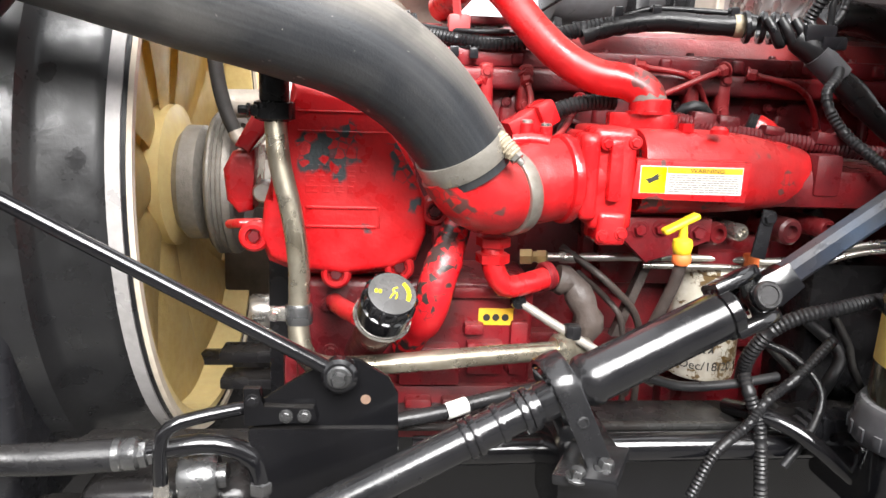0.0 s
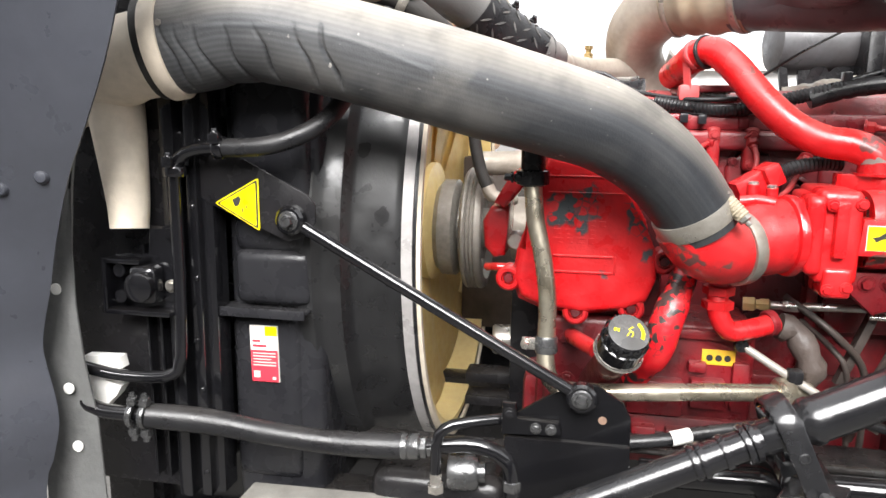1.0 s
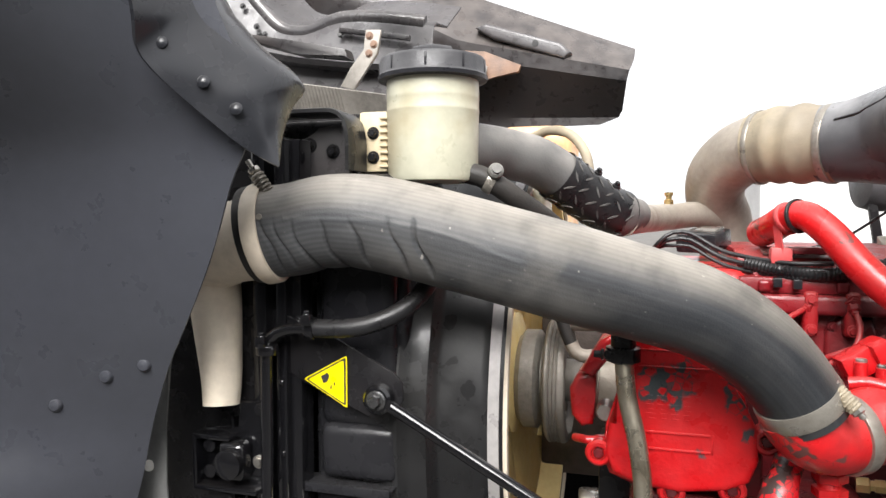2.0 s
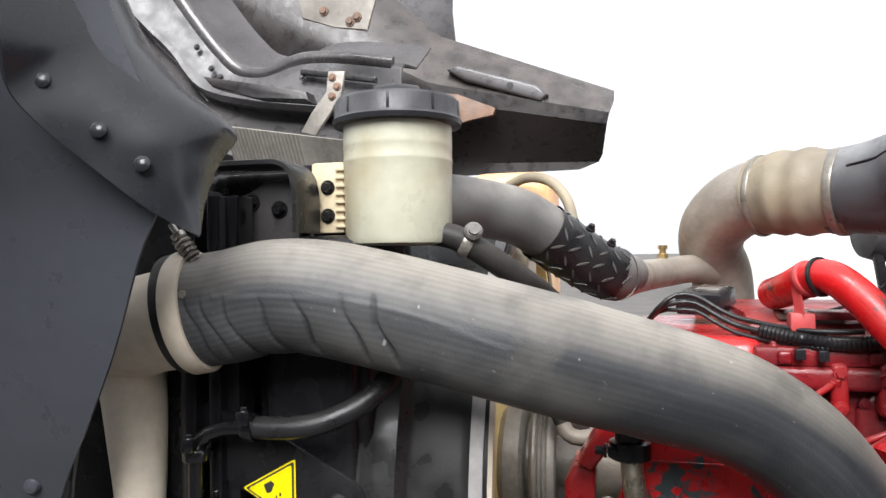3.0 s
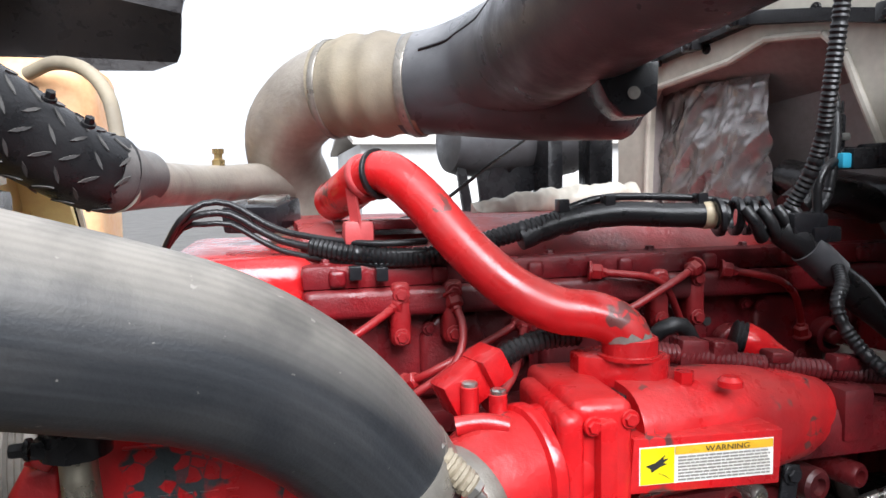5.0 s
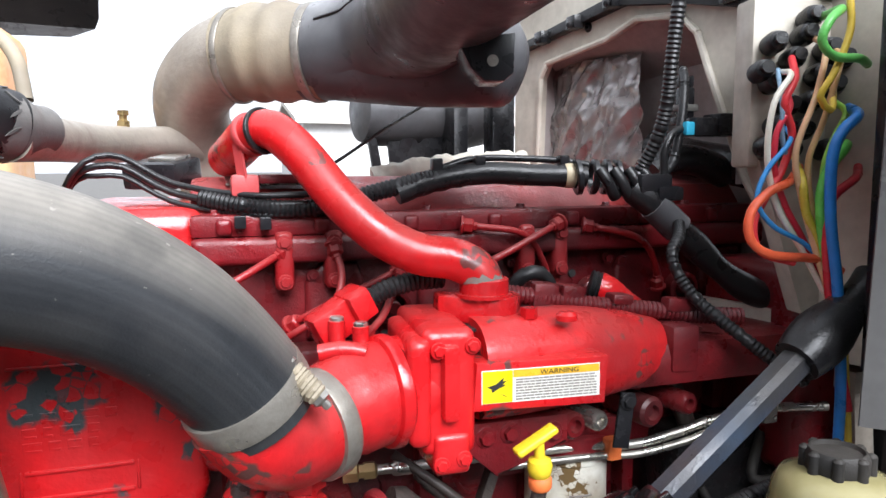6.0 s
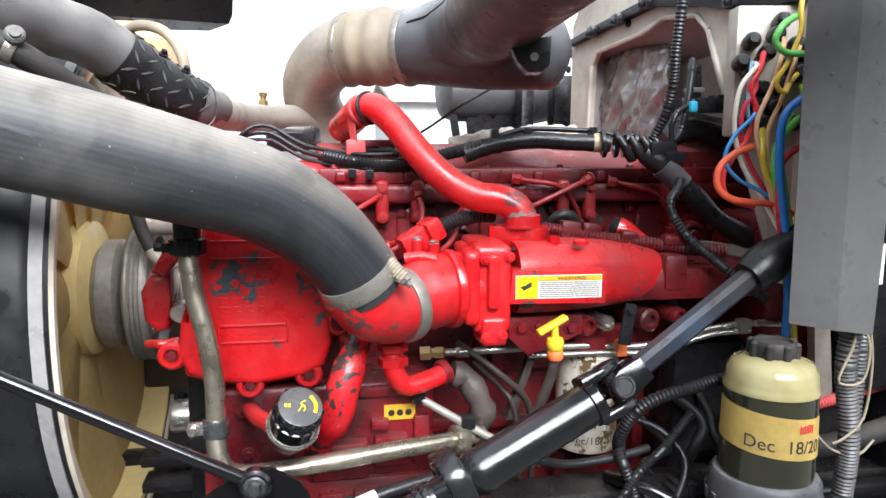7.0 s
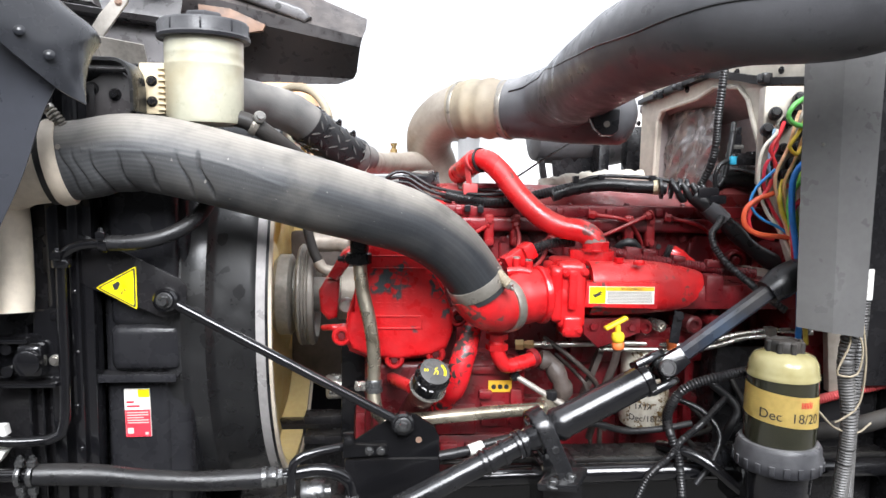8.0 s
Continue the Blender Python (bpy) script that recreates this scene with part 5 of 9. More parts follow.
td = part("triangle_decal", tri_decal(1.0, 0.0), YELLOW_STICK, tri, "yellow triangular warning decal with a black border")
part("triangle_border", tri_decal(0.92, 0.0007), INK, td)
part("triangle_field", tri_decal(0.82, 0.0014), YELLOW_STICK, td)
bm = new_bm()
for q in ([(-0.014, 0.006), (-0.004, 0.012), (0.000, 0.008), (-0.004, -0.002), (-0.010, -0.004)], [(0.002, -0.006), (0.004, -0.006), (0.003, -0.012), (0.001, -0.012)], [(0.007, -0.002), (0.009, -0.002), (0.009, -0.006), (0.007, -0.006)]):
    plate(bm, [(TO.x + a - 0.002, TO.y - 0.0021, TO.z + c) for a, c in q], (0, 0.0004, 0), 0)
part("triangle_pictogram", bm, INK, td)

# red and white decal on the shroud
dl = thing("shroud_decal", (-0.60, 0.535, 1.128), "red and white maintenance decal on the shroud", "decal")
DO, DX, DZ = Vector((-0.618, 0.5335, 1.133)), Vector((1, 0.0, 0.02)).normalized(), Vector((-0.02, -0.0, 1)).normalized()
bm = new_bm()
plate(bm, on_plane(DO, DX, DZ, [(0, 0), (0.047, 0), (0.047, 0.093), (0, 0.093)]), (0, 0.004, 0), 0)
part("paper", bm, WHITE_STICK, dl)
bm = new_bm()
bar(bm, DO, DX, DZ, 0.0005, 0.0005, 0.0465, 0.053)
part("red_field", bm, RED_STICK, dl)
bm = new_bm()
bar(bm, DO, DX, DZ, 0.026, 0.077, 0.0465, 0.0925)
part("yellow_field", bm, YELLOW_STICK, dl)
bm = new_bm()
for k in range(5):
    bar(bm, DO, DX, DZ, 0.004, 0.027 + k * 0.005, 0.043 - 0.008 * (k % 3 == 2), 0.0288 + k * 0.005, 0.0012)
bar(bm, DO, DX, DZ, 0.004, 0.007, 0.015, 0.018, 0.0012)
bar(bm, DO, DX, DZ, 0.036, 0.004, 0.042, 0.009, 0.0012)
part("print", bm, PINK_INK, dl)
bm = new_bm()
bar(bm, DO, DX, DZ, 0.004, 0.066, 0.018, 0.070)
bar(bm, DO, DX, DZ, 0.004, 0.058, 0.028, 0.062)
part("heading", bm, RED_STICK, dl)

# stay rod
rod = thing("stay_rod", (-0.3, 0.49, 1.28), "glossy black stay rod with rubber-bushed bolted ends", "rod")
A, B = Vector((-0.523, 0.488, 1.406)), Vector((-0.094, 0.506, 1.163))
bm = new_bm()
tube(bm, [A + (B - A) * 0.04, A + (B - A) * 0.96], lambda s: 0.0092, 20, True, False)
part("bar", bm, BLACK, rod)
for P in (A, B):
    bm = new_bm()
    lathe(bm, [(0.018, -0.004), (0.022, 0.0), (0.022, 0.014), (0.018, 0.018), (0.013, 0.018), (0.012, 0.016), (0.001, 0.016)], P + Vector((0, 0.006, 0)), (0, -1, 0), 28)
    ey = part("eye", bm, BLACK, rod)
    bm = new_bm()
    lathe(bm, [(0.015, 0), (0.015, 0.003), (0.013, 0.005), (0.010, 0.005)], P + Vector((0, -0.010, 0)), (0, -1, 0), 24)
    bolt(bm, P + Vector((0, -0.014, 0)), (0, -1, 0), 0.0095, 0.010, False)
    part("eye_bolt", bm, GUNMETAL, ey)

# upper coolant hose on the radiator and its pipe
uh = thing("overflow_hose", (-0.62, 0.47, 1.50), "black rubber overflow hose clamped to a black pipe", "hose")
bm = new_bm()
tube(bm, [(-0.625, 0.462, 1.510), (-0.566, 0.462, 1.512), (-0.526, 0.468, 1.519), (-0.489, 0.485, 1.536), (-0.464, 0.51, 1.561), (-0.45, 0.55, 1.60), (-0.45, 0.60, 1.64)], 0.0135, 18)
part("hose", bm, RUBBER, uh)
bm = new_bm()
tube(bm, [(-0.61, 0.462, 1.510), (-0.655, 0.460, 1.507), (-0.682, 0.460, 1.494), (-0.691, 0.460, 1.465), (-0.692, 0.460, 1.334), (-0.692, 0.452, 1.195), (-0.705, 0.448, 1.168), (-0.735, 0.444, 1.162), (-0.79, 0.436, 1.164), (-0.85, 0.43, 1.175)], 0.0095, 16)
part("pipe", bm, BLACK, uh)
for x, y, z, d in ((-0.617, 0.462, 1.510, (1, 0, 0)), (-0.690, 0.460, 1.475, (0, 0, 1))):
    bm = new_bm()
    band(bm, (x, y, z), d, 0.0145, 0.014, 0.0015, 24)
    cl = part("hose_clamp", bm, BLACK, uh)
    bm = new_bm()
    box(bm, (x - 0.008, y - 0.022, z + 0.006), (x + 0.008, y - 0.010, z + 0.022), 0.003)
    bolt(bm, (x, y - 0.016, z + 0.022), (0, 0, 1), 0.004, 0.006)
    part("clamp_screw", bm, BLACK, cl)
bk = thing("pipe_bracket", (-0.69, 0.49, 1.46), "black pressed pipe bracket on the radiator", "bracket")
bm = new_bm()
plate(bm, [(-0.735, 0.488, 1.515), (-0.718, 0.488, 1.533), (-0.690, 0.488, 1.53), (-0.648, 0.488, 1.512), (-0.655, 0.488, 1.495), (-0.70, 0.488, 1.505), (-0.725, 0.488, 1.495)], (0, 0.008, 0), 0.002)
plate(bm, [(-0.735, 0.488, 1.50), (-0.72, 0.488, 1.50), (-0.70, 0.488, 1.455), (-0.735, 0.488, 1.455)], (0, 0.012, 0), 0.002)
part("plate", bm, BLACK, bk)

# radiator mount with rubber block
mt = thing("radiator_mount", (-0.75, 0.46, 1.25), "black pressed mount bracket with a rubber isolator", "mount")
bm = new_bm()
plate(bm, [(-0.745, 0.470, 1.392), (-0.702, 0.470, 1.392), (-0.698, 0.470, 1.385), (-0.698, 0.470, 1.262), (-0.705, 0.470, 1.253), (-0.735, 0.470, 1.258), (-0.805, 0.470, 1.262), (-0.808, 0.470, 1.275), (-0.805, 0.470, 1.345), (-0.745, 0.470, 1.345)], (0, 0.010, 0), 0.003)
part("plate", bm, BLACK, mt)
bm = new_bm()
for lo_, hi_ in (((-0.808, 0.44, 1.258), (-0.70, 0.474, 1.266)), ((-0.808, 0.44, 1.336), (-0.745, 0.474, 1.344)), ((-0.810, 0.44, 1.258), (-0.802, 0.474, 1.344))):
    box(bm, lo_, hi_, 0.003)
part("rim", bm, BLACK, mt)
bm = new_bm()
box(bm, (-0.765, 0.438, 1.275), (-0.722, 0.472, 1.335), 0.012, None, 3)
lathe(bm, [(0.022, 0), (0.022, 0.012), (0.012, 0.016), (0.001, 0.016)], (-0.742, 0.440, 1.305), (0, -1, 0), 20)
for z in (1.285, 1.325):
    lathe(bm, [(0.010, 0), (0.010, 0.012), (0.001, 0.012)], (-0.785, 0.46, z), (0, -1, 0), 16)
part("isolator", bm, BLACK, mt)
for x, z in ((-0.708, 1.380), (-0.712, 1.300), (-0.708, 1.264)):
    bm = new_bm()
    bolt(bm, (x, 0.468, z), (0, -1, 0), 0.007, 0.006)
    part("mount_bolt", bm, STEEL if z == 1.300 else BLACK, mt)

# lower hose and its fittings
lh = thing("lower_coolant_hose", (-0.55, 0.46, 1.05), "dusty grey-black lower coolant hose with crimped ends", "hose")
bm = new_bm()
tube(bm, [(-0.735, 0.420, 1.110), (-0.700, 0.432, 1.105), (-0.640, 0.448, 1.096), (-0.560, 0.466, 1.079), (-0.480, 0.485, 1.065), (-0.411, 0.492, 1.063), (-0.350, 0.50, 1.063)], lambda s: 0.0185 + 0.001 * math.sin(9 * s), 24)
part("hose", bm, RUBBER, lh)
bm = new_bm()
lathe(bm, [(0.016, 0), (0.020, 0.004), (0.020, 0.012), (0.018, 0.014), (0.020, 0.018), (0.020, 0.030), (0.016, 0.034)], (-0.362, 0.499, 1.063), (1, 0.05, 0.03), 22)
part("crimp", bm, GUNMETAL, lh, "dull crimped ferrule")
bm = new_bm()
tube(bm, [(-0.335, 0.500, 1.064), (-0.30, 0.500, 1.070), (-0.260, 0.502, 1.075), (-0.228, 0.506, 1.070), (-0.203, 0.510, 1.054), (-0.192, 0.514, 1.026), (-0.190, 0.516, 0.93)], 0.0125, 18)
part("steel_bend", bm, BLACK, lh)
bm = new_bm()
tube(bm, [(-0.852, 0.425, 1.140), (-0.838, 0.420, 1.124), (-0.812, 0.420, 1.111), (-0.725, 0.422, 1.110)], 0.0115, 16)
part("inlet", bm, BLACK, lh)
for x in (-0.755, -0.735):
    bm = new_bm()
    band(bm, (x, 0.42, 1.110), (1, 0, 0), 0.019, 0.009, 0.0015, 24)
    cl = part("hose_clamp", bm, GUNMETAL, lh)
    for s in (1, -1):
        bm = new_bm()
        bolt(bm, (x + 0.004, 0.412, 1.110 + s * 0.030), (0, -0.2, s), 0.005, 0.008)
        box(bm, (x - 0.004, 0.406, 1.110 + s * 0.024 - 0.006), (x + 0.010, 0.420, 1.110 + s * 0.024 + 0.006), 0.003)
        part("clamp_screw", bm, GUNMETAL, cl)
bp_ = thing("breather_pipe", (-0.30, 0.50, 1.02), "thin black bent pipe with a threaded fitting", "pipe")
bm = new_bm()
tube(bm, [(-0.304, 0.490, 1.00), (-0.303, 0.490, 1.075), (-0.292, 0.494, 1.100), (-0.262, 0.505, 1.108), (-0.185, 0.535, 1.112)], 0.0085, 16)
part("pipe", bm, BLACK, bp_)
bm = new_bm()
lathe(bm, [(0.013, 0), (0.013, 0.012), (0.010, 0.014), (0.010, 0.03)], (-0.304, 0.490, 1.00), (0, 0, 1), 6)
part("nut", bm, STEEL, bp_)

# ---- gusset bracket ----
gs = thing("gusset_bracket", (-0.1, 0.55, 1.02), "black folded steel gusset bracket on the frame rail", "bracket")
bm = new_bm()
plate(bm, [(-0.200, 0.545, 1.105), (-0.150, 0.545, 1.138), (-0.123, 0.545, 1.155), (-0.100, 0.545, 1.168), (-0.072, 0.545, 1.165), (-0.035, 0.545, 1.142), (-0.023, 0.545, 1.120), (-0.020, 0.545, 0.95), (-0.200, 0.545, 0.95)], (0, 0.008, 0), 0.002)
part("upright", bm, GUSSET, gs)
bm = new_bm()
plate(bm, [(-0.208, 0.532, 1.133), (-0.188, 0.532, 1.133), (-0.186, 0.532, 1.108), (-0.125, 0.532, 1.109), (-0.120, 0.532, 1.090), (-0.208, 0.532, 1.084)], (0, 0.012, 0), 0.002)
box(bm, (-0.205, 0.537, 0.90), (-0.022, 0.62, 1.079), 0.004)
part("folded_flange", bm, GUSSET, gs)
for x, z, m_ in ((-0.158, 1.098, GUNMETAL), (-0.136, 1.098, GUNMETAL), (-0.197, 1.118, BLACK)):
    bm = new_bm()
    bolt(bm, (x, 0.531, z), (0, -1, 0), 0.006, 0.004)
    part("bracket_bolt", bm, m_, gs)
bm = new_bm()
lathe(bm, [(0.0062, 0), (0.0062, 0.0008), (0.001, 0.0010)], (-0.063, 0.5445, 1.114), (0, -1, 0), 18)
part("hole", bm, RUST, gs)
stg = thing("steering_gear", (-0.33, 0.55, 0.9), "black cast steering gear below the hose", "steering gear")
bm = new_bm()
box(bm, (-0.42, 0.52, 0.90), (-0.20, 0.66, 1.005), 0.03, None, 3)
part("casting", bm, BLACK_SAT, stg)
bm = new_bm()
lathe(bm, [(0.026, 0), (0.028, 0.004), (0.028, 0.040), (0.024, 0.046), (0.016, 0.046), (0.016, 0.056), (0.001, 0.056)], (-0.288, 0.515, 1.022), (1, 0.05, 0.05), 28)
part("valve_body", bm, GUNMETAL, stg, "machined silver valve body")
bm = new_bm()
lathe(bm, [(0.014, 0), (0.016, 0.003), (0.016, 0.016), (0.013, 0.019)], (-0.191, 0.515, 1.002), (0, 0, 1), 6)
part("port_nut", bm, GUNMETAL, stg)
bm = new_bm()
lathe(bm, [(0.017, 0), (0.017, 0.008), (0.014, 0.010), (0.014, 0.016), (0.017, 0.018), (0.017, 0.024)], (-0.328, 0.500, 1.064), (1, 0.02, 0.08), 6)
part("union_nut", bm, GUNMETAL, stg)
for x in (-0.175, -0.165):
    bm = new_bm()
    bolt(bm, (x, 0.535, 1.03 + (x + 0.17) * 3), (0, -1, 0), 0.007, 0.006)
    part("cover_bolt", bm, GUNMETAL, stg)
stp = thing("dusty_step_plate", (-0.46, 0.46, 0.97), "dusty grey steel plate on the axle end", "plate")
bm = new_bm()
box(bm, (-0.62, 0.425, 0.948), (-0.30, 0.53, 0.962), 0.004, (0, -1.5, 0))
part("plate", bm, DUSTY_PLATE, stp)
bm = new_bm()
box(bm, (-0.60, 0.45, 0.88), (-0.32, 0.62, 0.948), 0.02)
part("support", bm, BLACK_SAT, stp)
bm = new_bm()
box(bm, (-0.365, 0.44, 0.962), (-0.335, 0.49, 0.98), 0.005)
part("lug", bm, DUSTY_PLATE, stp)

# ---- reservoir ----
rv = thing("fluid_reservoir", (-0.458, 0.585, 1.735), "cream plastic fluid reservoir with a black screw cap", "reservoir")
RC = (-0.476, 0.605, 0.0)
bm = new_bm()
lathe(bm, [(0.057, 1.725), (0.068, 1.728), (0.0708, 1.735), (0.0718, 1.80), (0.0722, 1.832), (0.0728, 1.834), (0.0728, 1.837), (0.0723, 1.839), (0.0722, 1.852), (0.0728, 1.854), (0.0725, 1.858), (0.0722, 1.892)], RC, (0, 0, 1), 56)
part("tank", bm, CREAM, rv)
bm = new_bm()
pr = [(0.074, 1.882), (0.0850, 1.883), (0.0862, 1.889), (0.0835, 1.893), (0.0830, 1.912), (0.080, 1.917), (0.060, 1.919), (0.001, 1.9195)]
lathe(bm, pr, RC, (0, 0, 1), 48)
cap = part("cap", bm, CAP_GREY, rv, "grey-black ribbed screw cap")
bm = new_bm()
lathe(bm, [(0.036, 1.918), (0.036, 1.931), (0.033, 1.935), (0.001, 1.9355)], RC, (0, 0, 1), 6)
part("hex_boss", bm, CAP_GREY, cap)
for k in range(9):
    a = 2 * math.pi * k / 9
    bm = new_bm()
    c = Vector((RC[0] + 0.0830 * math.cos(a), RC[1] + 0.0830 * math.sin(a), 1.903))
    box(bm, c - Vector((0.0014, 0.0018, 0.010)), c + Vector((0.0014, 0.0018, 0.010)), 0.001, (0, 0, math.degrees(a)))
    part("grip", bm, CAP_GREY, cap)
bm = new_bm()
box(bm, (-0.592, 0.583, 1.743), (-0.545, 0.602, 1.838), 0.004)
part("bracket", bm, IVORY, rv, "ivory plastic mounting bracket")
for k in range(8):
    bm = new_bm()
    box(bm, (-0.556, 0.578, 1.750 + k * 0.0108), (-0.534, 0.605, 1.7535 + k * 0.0108), 0.001)
    part("rib", bm, IVORY, rv)
for z in (1.804, 1.766):
    bm = new_bm()
    bolt(bm, (-0.568, 0.5822, z), (0, -1, 0), 0.0070, 0.008)
    part("bracket_bolt", bm, BLACK_SAT, rv)
rh = thing("reservoir_hose", (-0.37, 0.60, 1.70), "dusty outlet hose with a worm-drive clamp", "hose")
bm = new_bm()
tube(bm, [(-0.43, 0.575, 1.742), (-0.395, 0.578, 1.735), (-0.365, 0.585, 1.718), (-0.335, 0.605, 1.695), (-0.30, 0.65, 1.665), (-0.28, 0.70, 1.64)], 0.0165, 20)
part("hose", bm, RUBBER_DUSTY, rh)
bm = new_bm()
band(bm, (-0.378, 0.582, 1.726), (0.03, 0.007, -0.017), 0.0175, 0.014, 0.0015, 28)
cl = part("clamp", bm, CLAMP, rh, "dusty worm-drive clamp")
bm = new_bm()
lathe(bm, [(0.012, -0.004), (0.012, 0.006), (0.009, 0.009), (0.007, 0.009), (0.007, 0.014), (0.001, 0.014)], (-0.367, 0.566, 1.740), (0.35, -0.9, 0.3), 20)
part("clamp_screw", bm, DUSTY_PLATE, cl)

# large hose with a chequer-plate wrap, and the pipe beyond
h2 = thing("radiator_hose", (-0.30, 0.80, 1.68), "dusty grey radiator hose with a black diamond-plate rubber sleeve", "hose")
H2 = [(-0.49, 0.64, 1.780), (-0.438, 0.680, 1.784), (-0.399, 0.735, 1.782), (-0.347, 0.775, 1.770), (-0.314, 0.800, 1.751), (-0.291, 0.820, 1.732), (-0.254, 0.850, 1.704), (-0.222, 0.875, 1.683), (-0.195, 0.905, 1.674), (-0.178, 0.96, 1.675)]
bm = new_bm()
tube(bm, H2, lambda s: 0.0435 - 0.012 * min(1, max(0, (s - 0.86) / 0.06)), 36)
part("hose", bm, HOSE_GREY, h2)
W2 = spline(H2[4:9], 0.004)[2:-2]
bm = new_bm()
tube(bm, W2, lambda s: 0.0470 - 0.003 * s, 36, False, False)
sl2 = part("sleeve", bm, RUBBER, h2, "black diamond-plate rubber sleeve")
frs = ring_frames(W2)
TREAD = surface("scuffed_tread_rubber", (0.05, 0.05, 0.05), (0.10, 0.095, 0.09), 0.6, dust=0.3)
stud = new_bm()
for i in range(3, len(frs) - 3, 6):
    for k in range(13):
        c, u, v = frs[i]
        a = 2 * math.pi * (k + 0.5 * ((i // 6) % 2)) / 13
        n = u * math.cos(a) + v * math.sin(a)
        side = n.cross(frs[i + 1][0] - c).normalized()
        along = (frs[i + 1][0] - c).normalized()
        q = (along + side * (1 if (k + i // 6) % 2 else -1)).normalized()
        w = n.cross(q)
        o = c + n * (0.0468 - 0.003 * i / len(frs))
        plate(stud, [o - q * 0.0105, o - q * 0.004 + w * 0.0017, o + q * 0.004 + w * 0.0017, o + q * 0.0105, o + q * 0.004 - w * 0.0017, o - q * 0.004 - w * 0.0017], n * 0.0014, 0)
tagged(part("tread", stud, TREAD, sl2), kind="stuff")
bm = new_bm()
for p, n in (((-0.205, 0.815, 1.725), (0.4, -0.5, 0.8)), ((-0.235, 0.800, 1.748), (0.4, -0.5, 0.8))):
    bolt(bm, p, n, 0.005, 0.008)
part("tie_end", bm, BLACK_SAT, h2)
p3 = thing("coolant_pipe_rear", (-0.1, 1.25, 1.6), "dusty aluminium coolant pipe with a drain fitting", "pipe")
bm = new_bm()
tube(bm, [(-0.196, 0.90, 1.674), (-0.176, 1.02, 1.676), (-0.150, 1.15, 1.676), (-0.105, 1.28, 1.678), (-0.034, 1.38, 1.683), (0.028, 1.435, 1.664), (0.058, 1.45, 1.615), (0.062, 1.45, 1.50)], 0.0305, 28)
part("pipe", bm, ALU_DUSTY, p3)
bm = new_bm()
lathe(bm, [(0.011, 0), (0.011, 0.012), (0.007, 0.014), (0.007, 0.022), (0.010, 0.022), (0.010, 0.030), (0.001, 0.030)], (-0.108, 1.278, 1.705), (0, 0, 1), 6)
part("drain_fitting", bm, BRASS, p3)
tk = thing("expansion_tank", (-0.46, 1.76, 1.70), "peach-orange plastic tank beyond the fan", "tank")
bm = new_bm()
box(bm, (-0.62, 1.68, 1.45), (-0.385, 1.95, 1.945), 0.05, None, 4)
part("tank", bm, PEACH, tk)
bm = new_bm()
tube(bm, [(-0.50, 1.66, 1.902), (-0.44, 1.62, 1.918), (-0.375, 1.58, 1.900), (-0.330, 1.55, 1.845), (-0.310, 1.52, 1.76)], 0.014, 14)
part("vent_hose", bm, HUMP, tk)
cc = thing("cream_cover", (-0.37, 0.93, 1.66), "dusty cream moulded cover on top of the shroud", "cover")
bm = new_bm()
plate(bm, [(-0.455, 0.90, 1.66), (-0.445, 0.90, 1.710), (-0.415, 0.90, 1.728), (-0.370, 0.90, 1.730), (-0.345, 0.90, 1.715), (-0.345, 0.90, 1.66)], (0, 0.12, 0.01), 0.012, 3)
part("moulding", bm, CREAM, cc)
bm = new_bm()
box(bm, (-0.46, 0.90, 1.62), (-0.34, 1.02, 1.662), 0.01)
part("base", bm, PLASTIC, cc)
rl = thing("red_vent_line", (-0.42, 1.0, 1.74), "dull red vent line behind the radiator hose", "pipe")
bm = new_bm()
tube(bm, [(-0.56, 0.98, 1.775), (-0.46, 1.0, 1.765), (-0.41, 1.0, 1.752), (-0.35, 1.0, 1.732), (-0.30, 1.02, 1.70)], 0.016, 14)
part("line", bm, RED_DUSTY, rl)
tkb = thing("tank_support", (-0.5, 1.8, 1.0), "dark bracket under the expansion tank", "bracket")
bm = new_bm()
box(bm, (-0.62, 1.62, 1.0), (-0.40, 1.95, 1.452), 0.01)
part("stand", bm, BLACK_SAT, tkb)

# ---- air intake ----
ai = thing("air_intake_duct", (0.4, 1.05, 1.75), "black moulded air intake duct with tan hump hose and grey elbow", "duct")
DP = [(0.175, 1.165, 1.824), (0.232, 1.120, 1.828), (0.285, 1.062, 1.841), (0.309, 0.970, 1.849), (0.303, 0.870, 1.853), (0.298, 0.765, 1.857), (0.303, 0.610, 1.870), (0.315, 0.467, 1.882), (0.378, 0.258, 1.897), (0.520, 0.184, 1.903), (0.687, 0.118, 1.959), (0.98, 0.03, 2.02)]
bm = new_bm()
tube(bm, DP, lambda s: 0.079 + 0.007 * min(1, s / 0.1), 44)
du = part("duct", bm, DUCT, ai, "grey-black moulded duct")
sm = spline(DP[1:], 0.012)
bm = new_bm()
fr = ring_frames(sm)
L = len(sm)
pts = []
for i, (c, u, v) in enumerate(fr):
    d = Vector((-0.6, -0.8, 0.50 - 0.60 * min(1, i / L / 0.5)))
    t_ = (sm[min(i + 1, L - 1)] - sm[max(i - 1, 0)]).normalized()
    d = (d - t_ * d.dot(t_)).normalized()
    rr = 0.079 + 0.007 * min(1, (0.06 + 0.94 * i / L) / 0.1)
    pts.append(c + d * (rr - 0.0005))
tube(bm, pts, 0.0022, 6, True, False)
part("mould_seam", bm, RUBBER, du)
bm = new_bm()
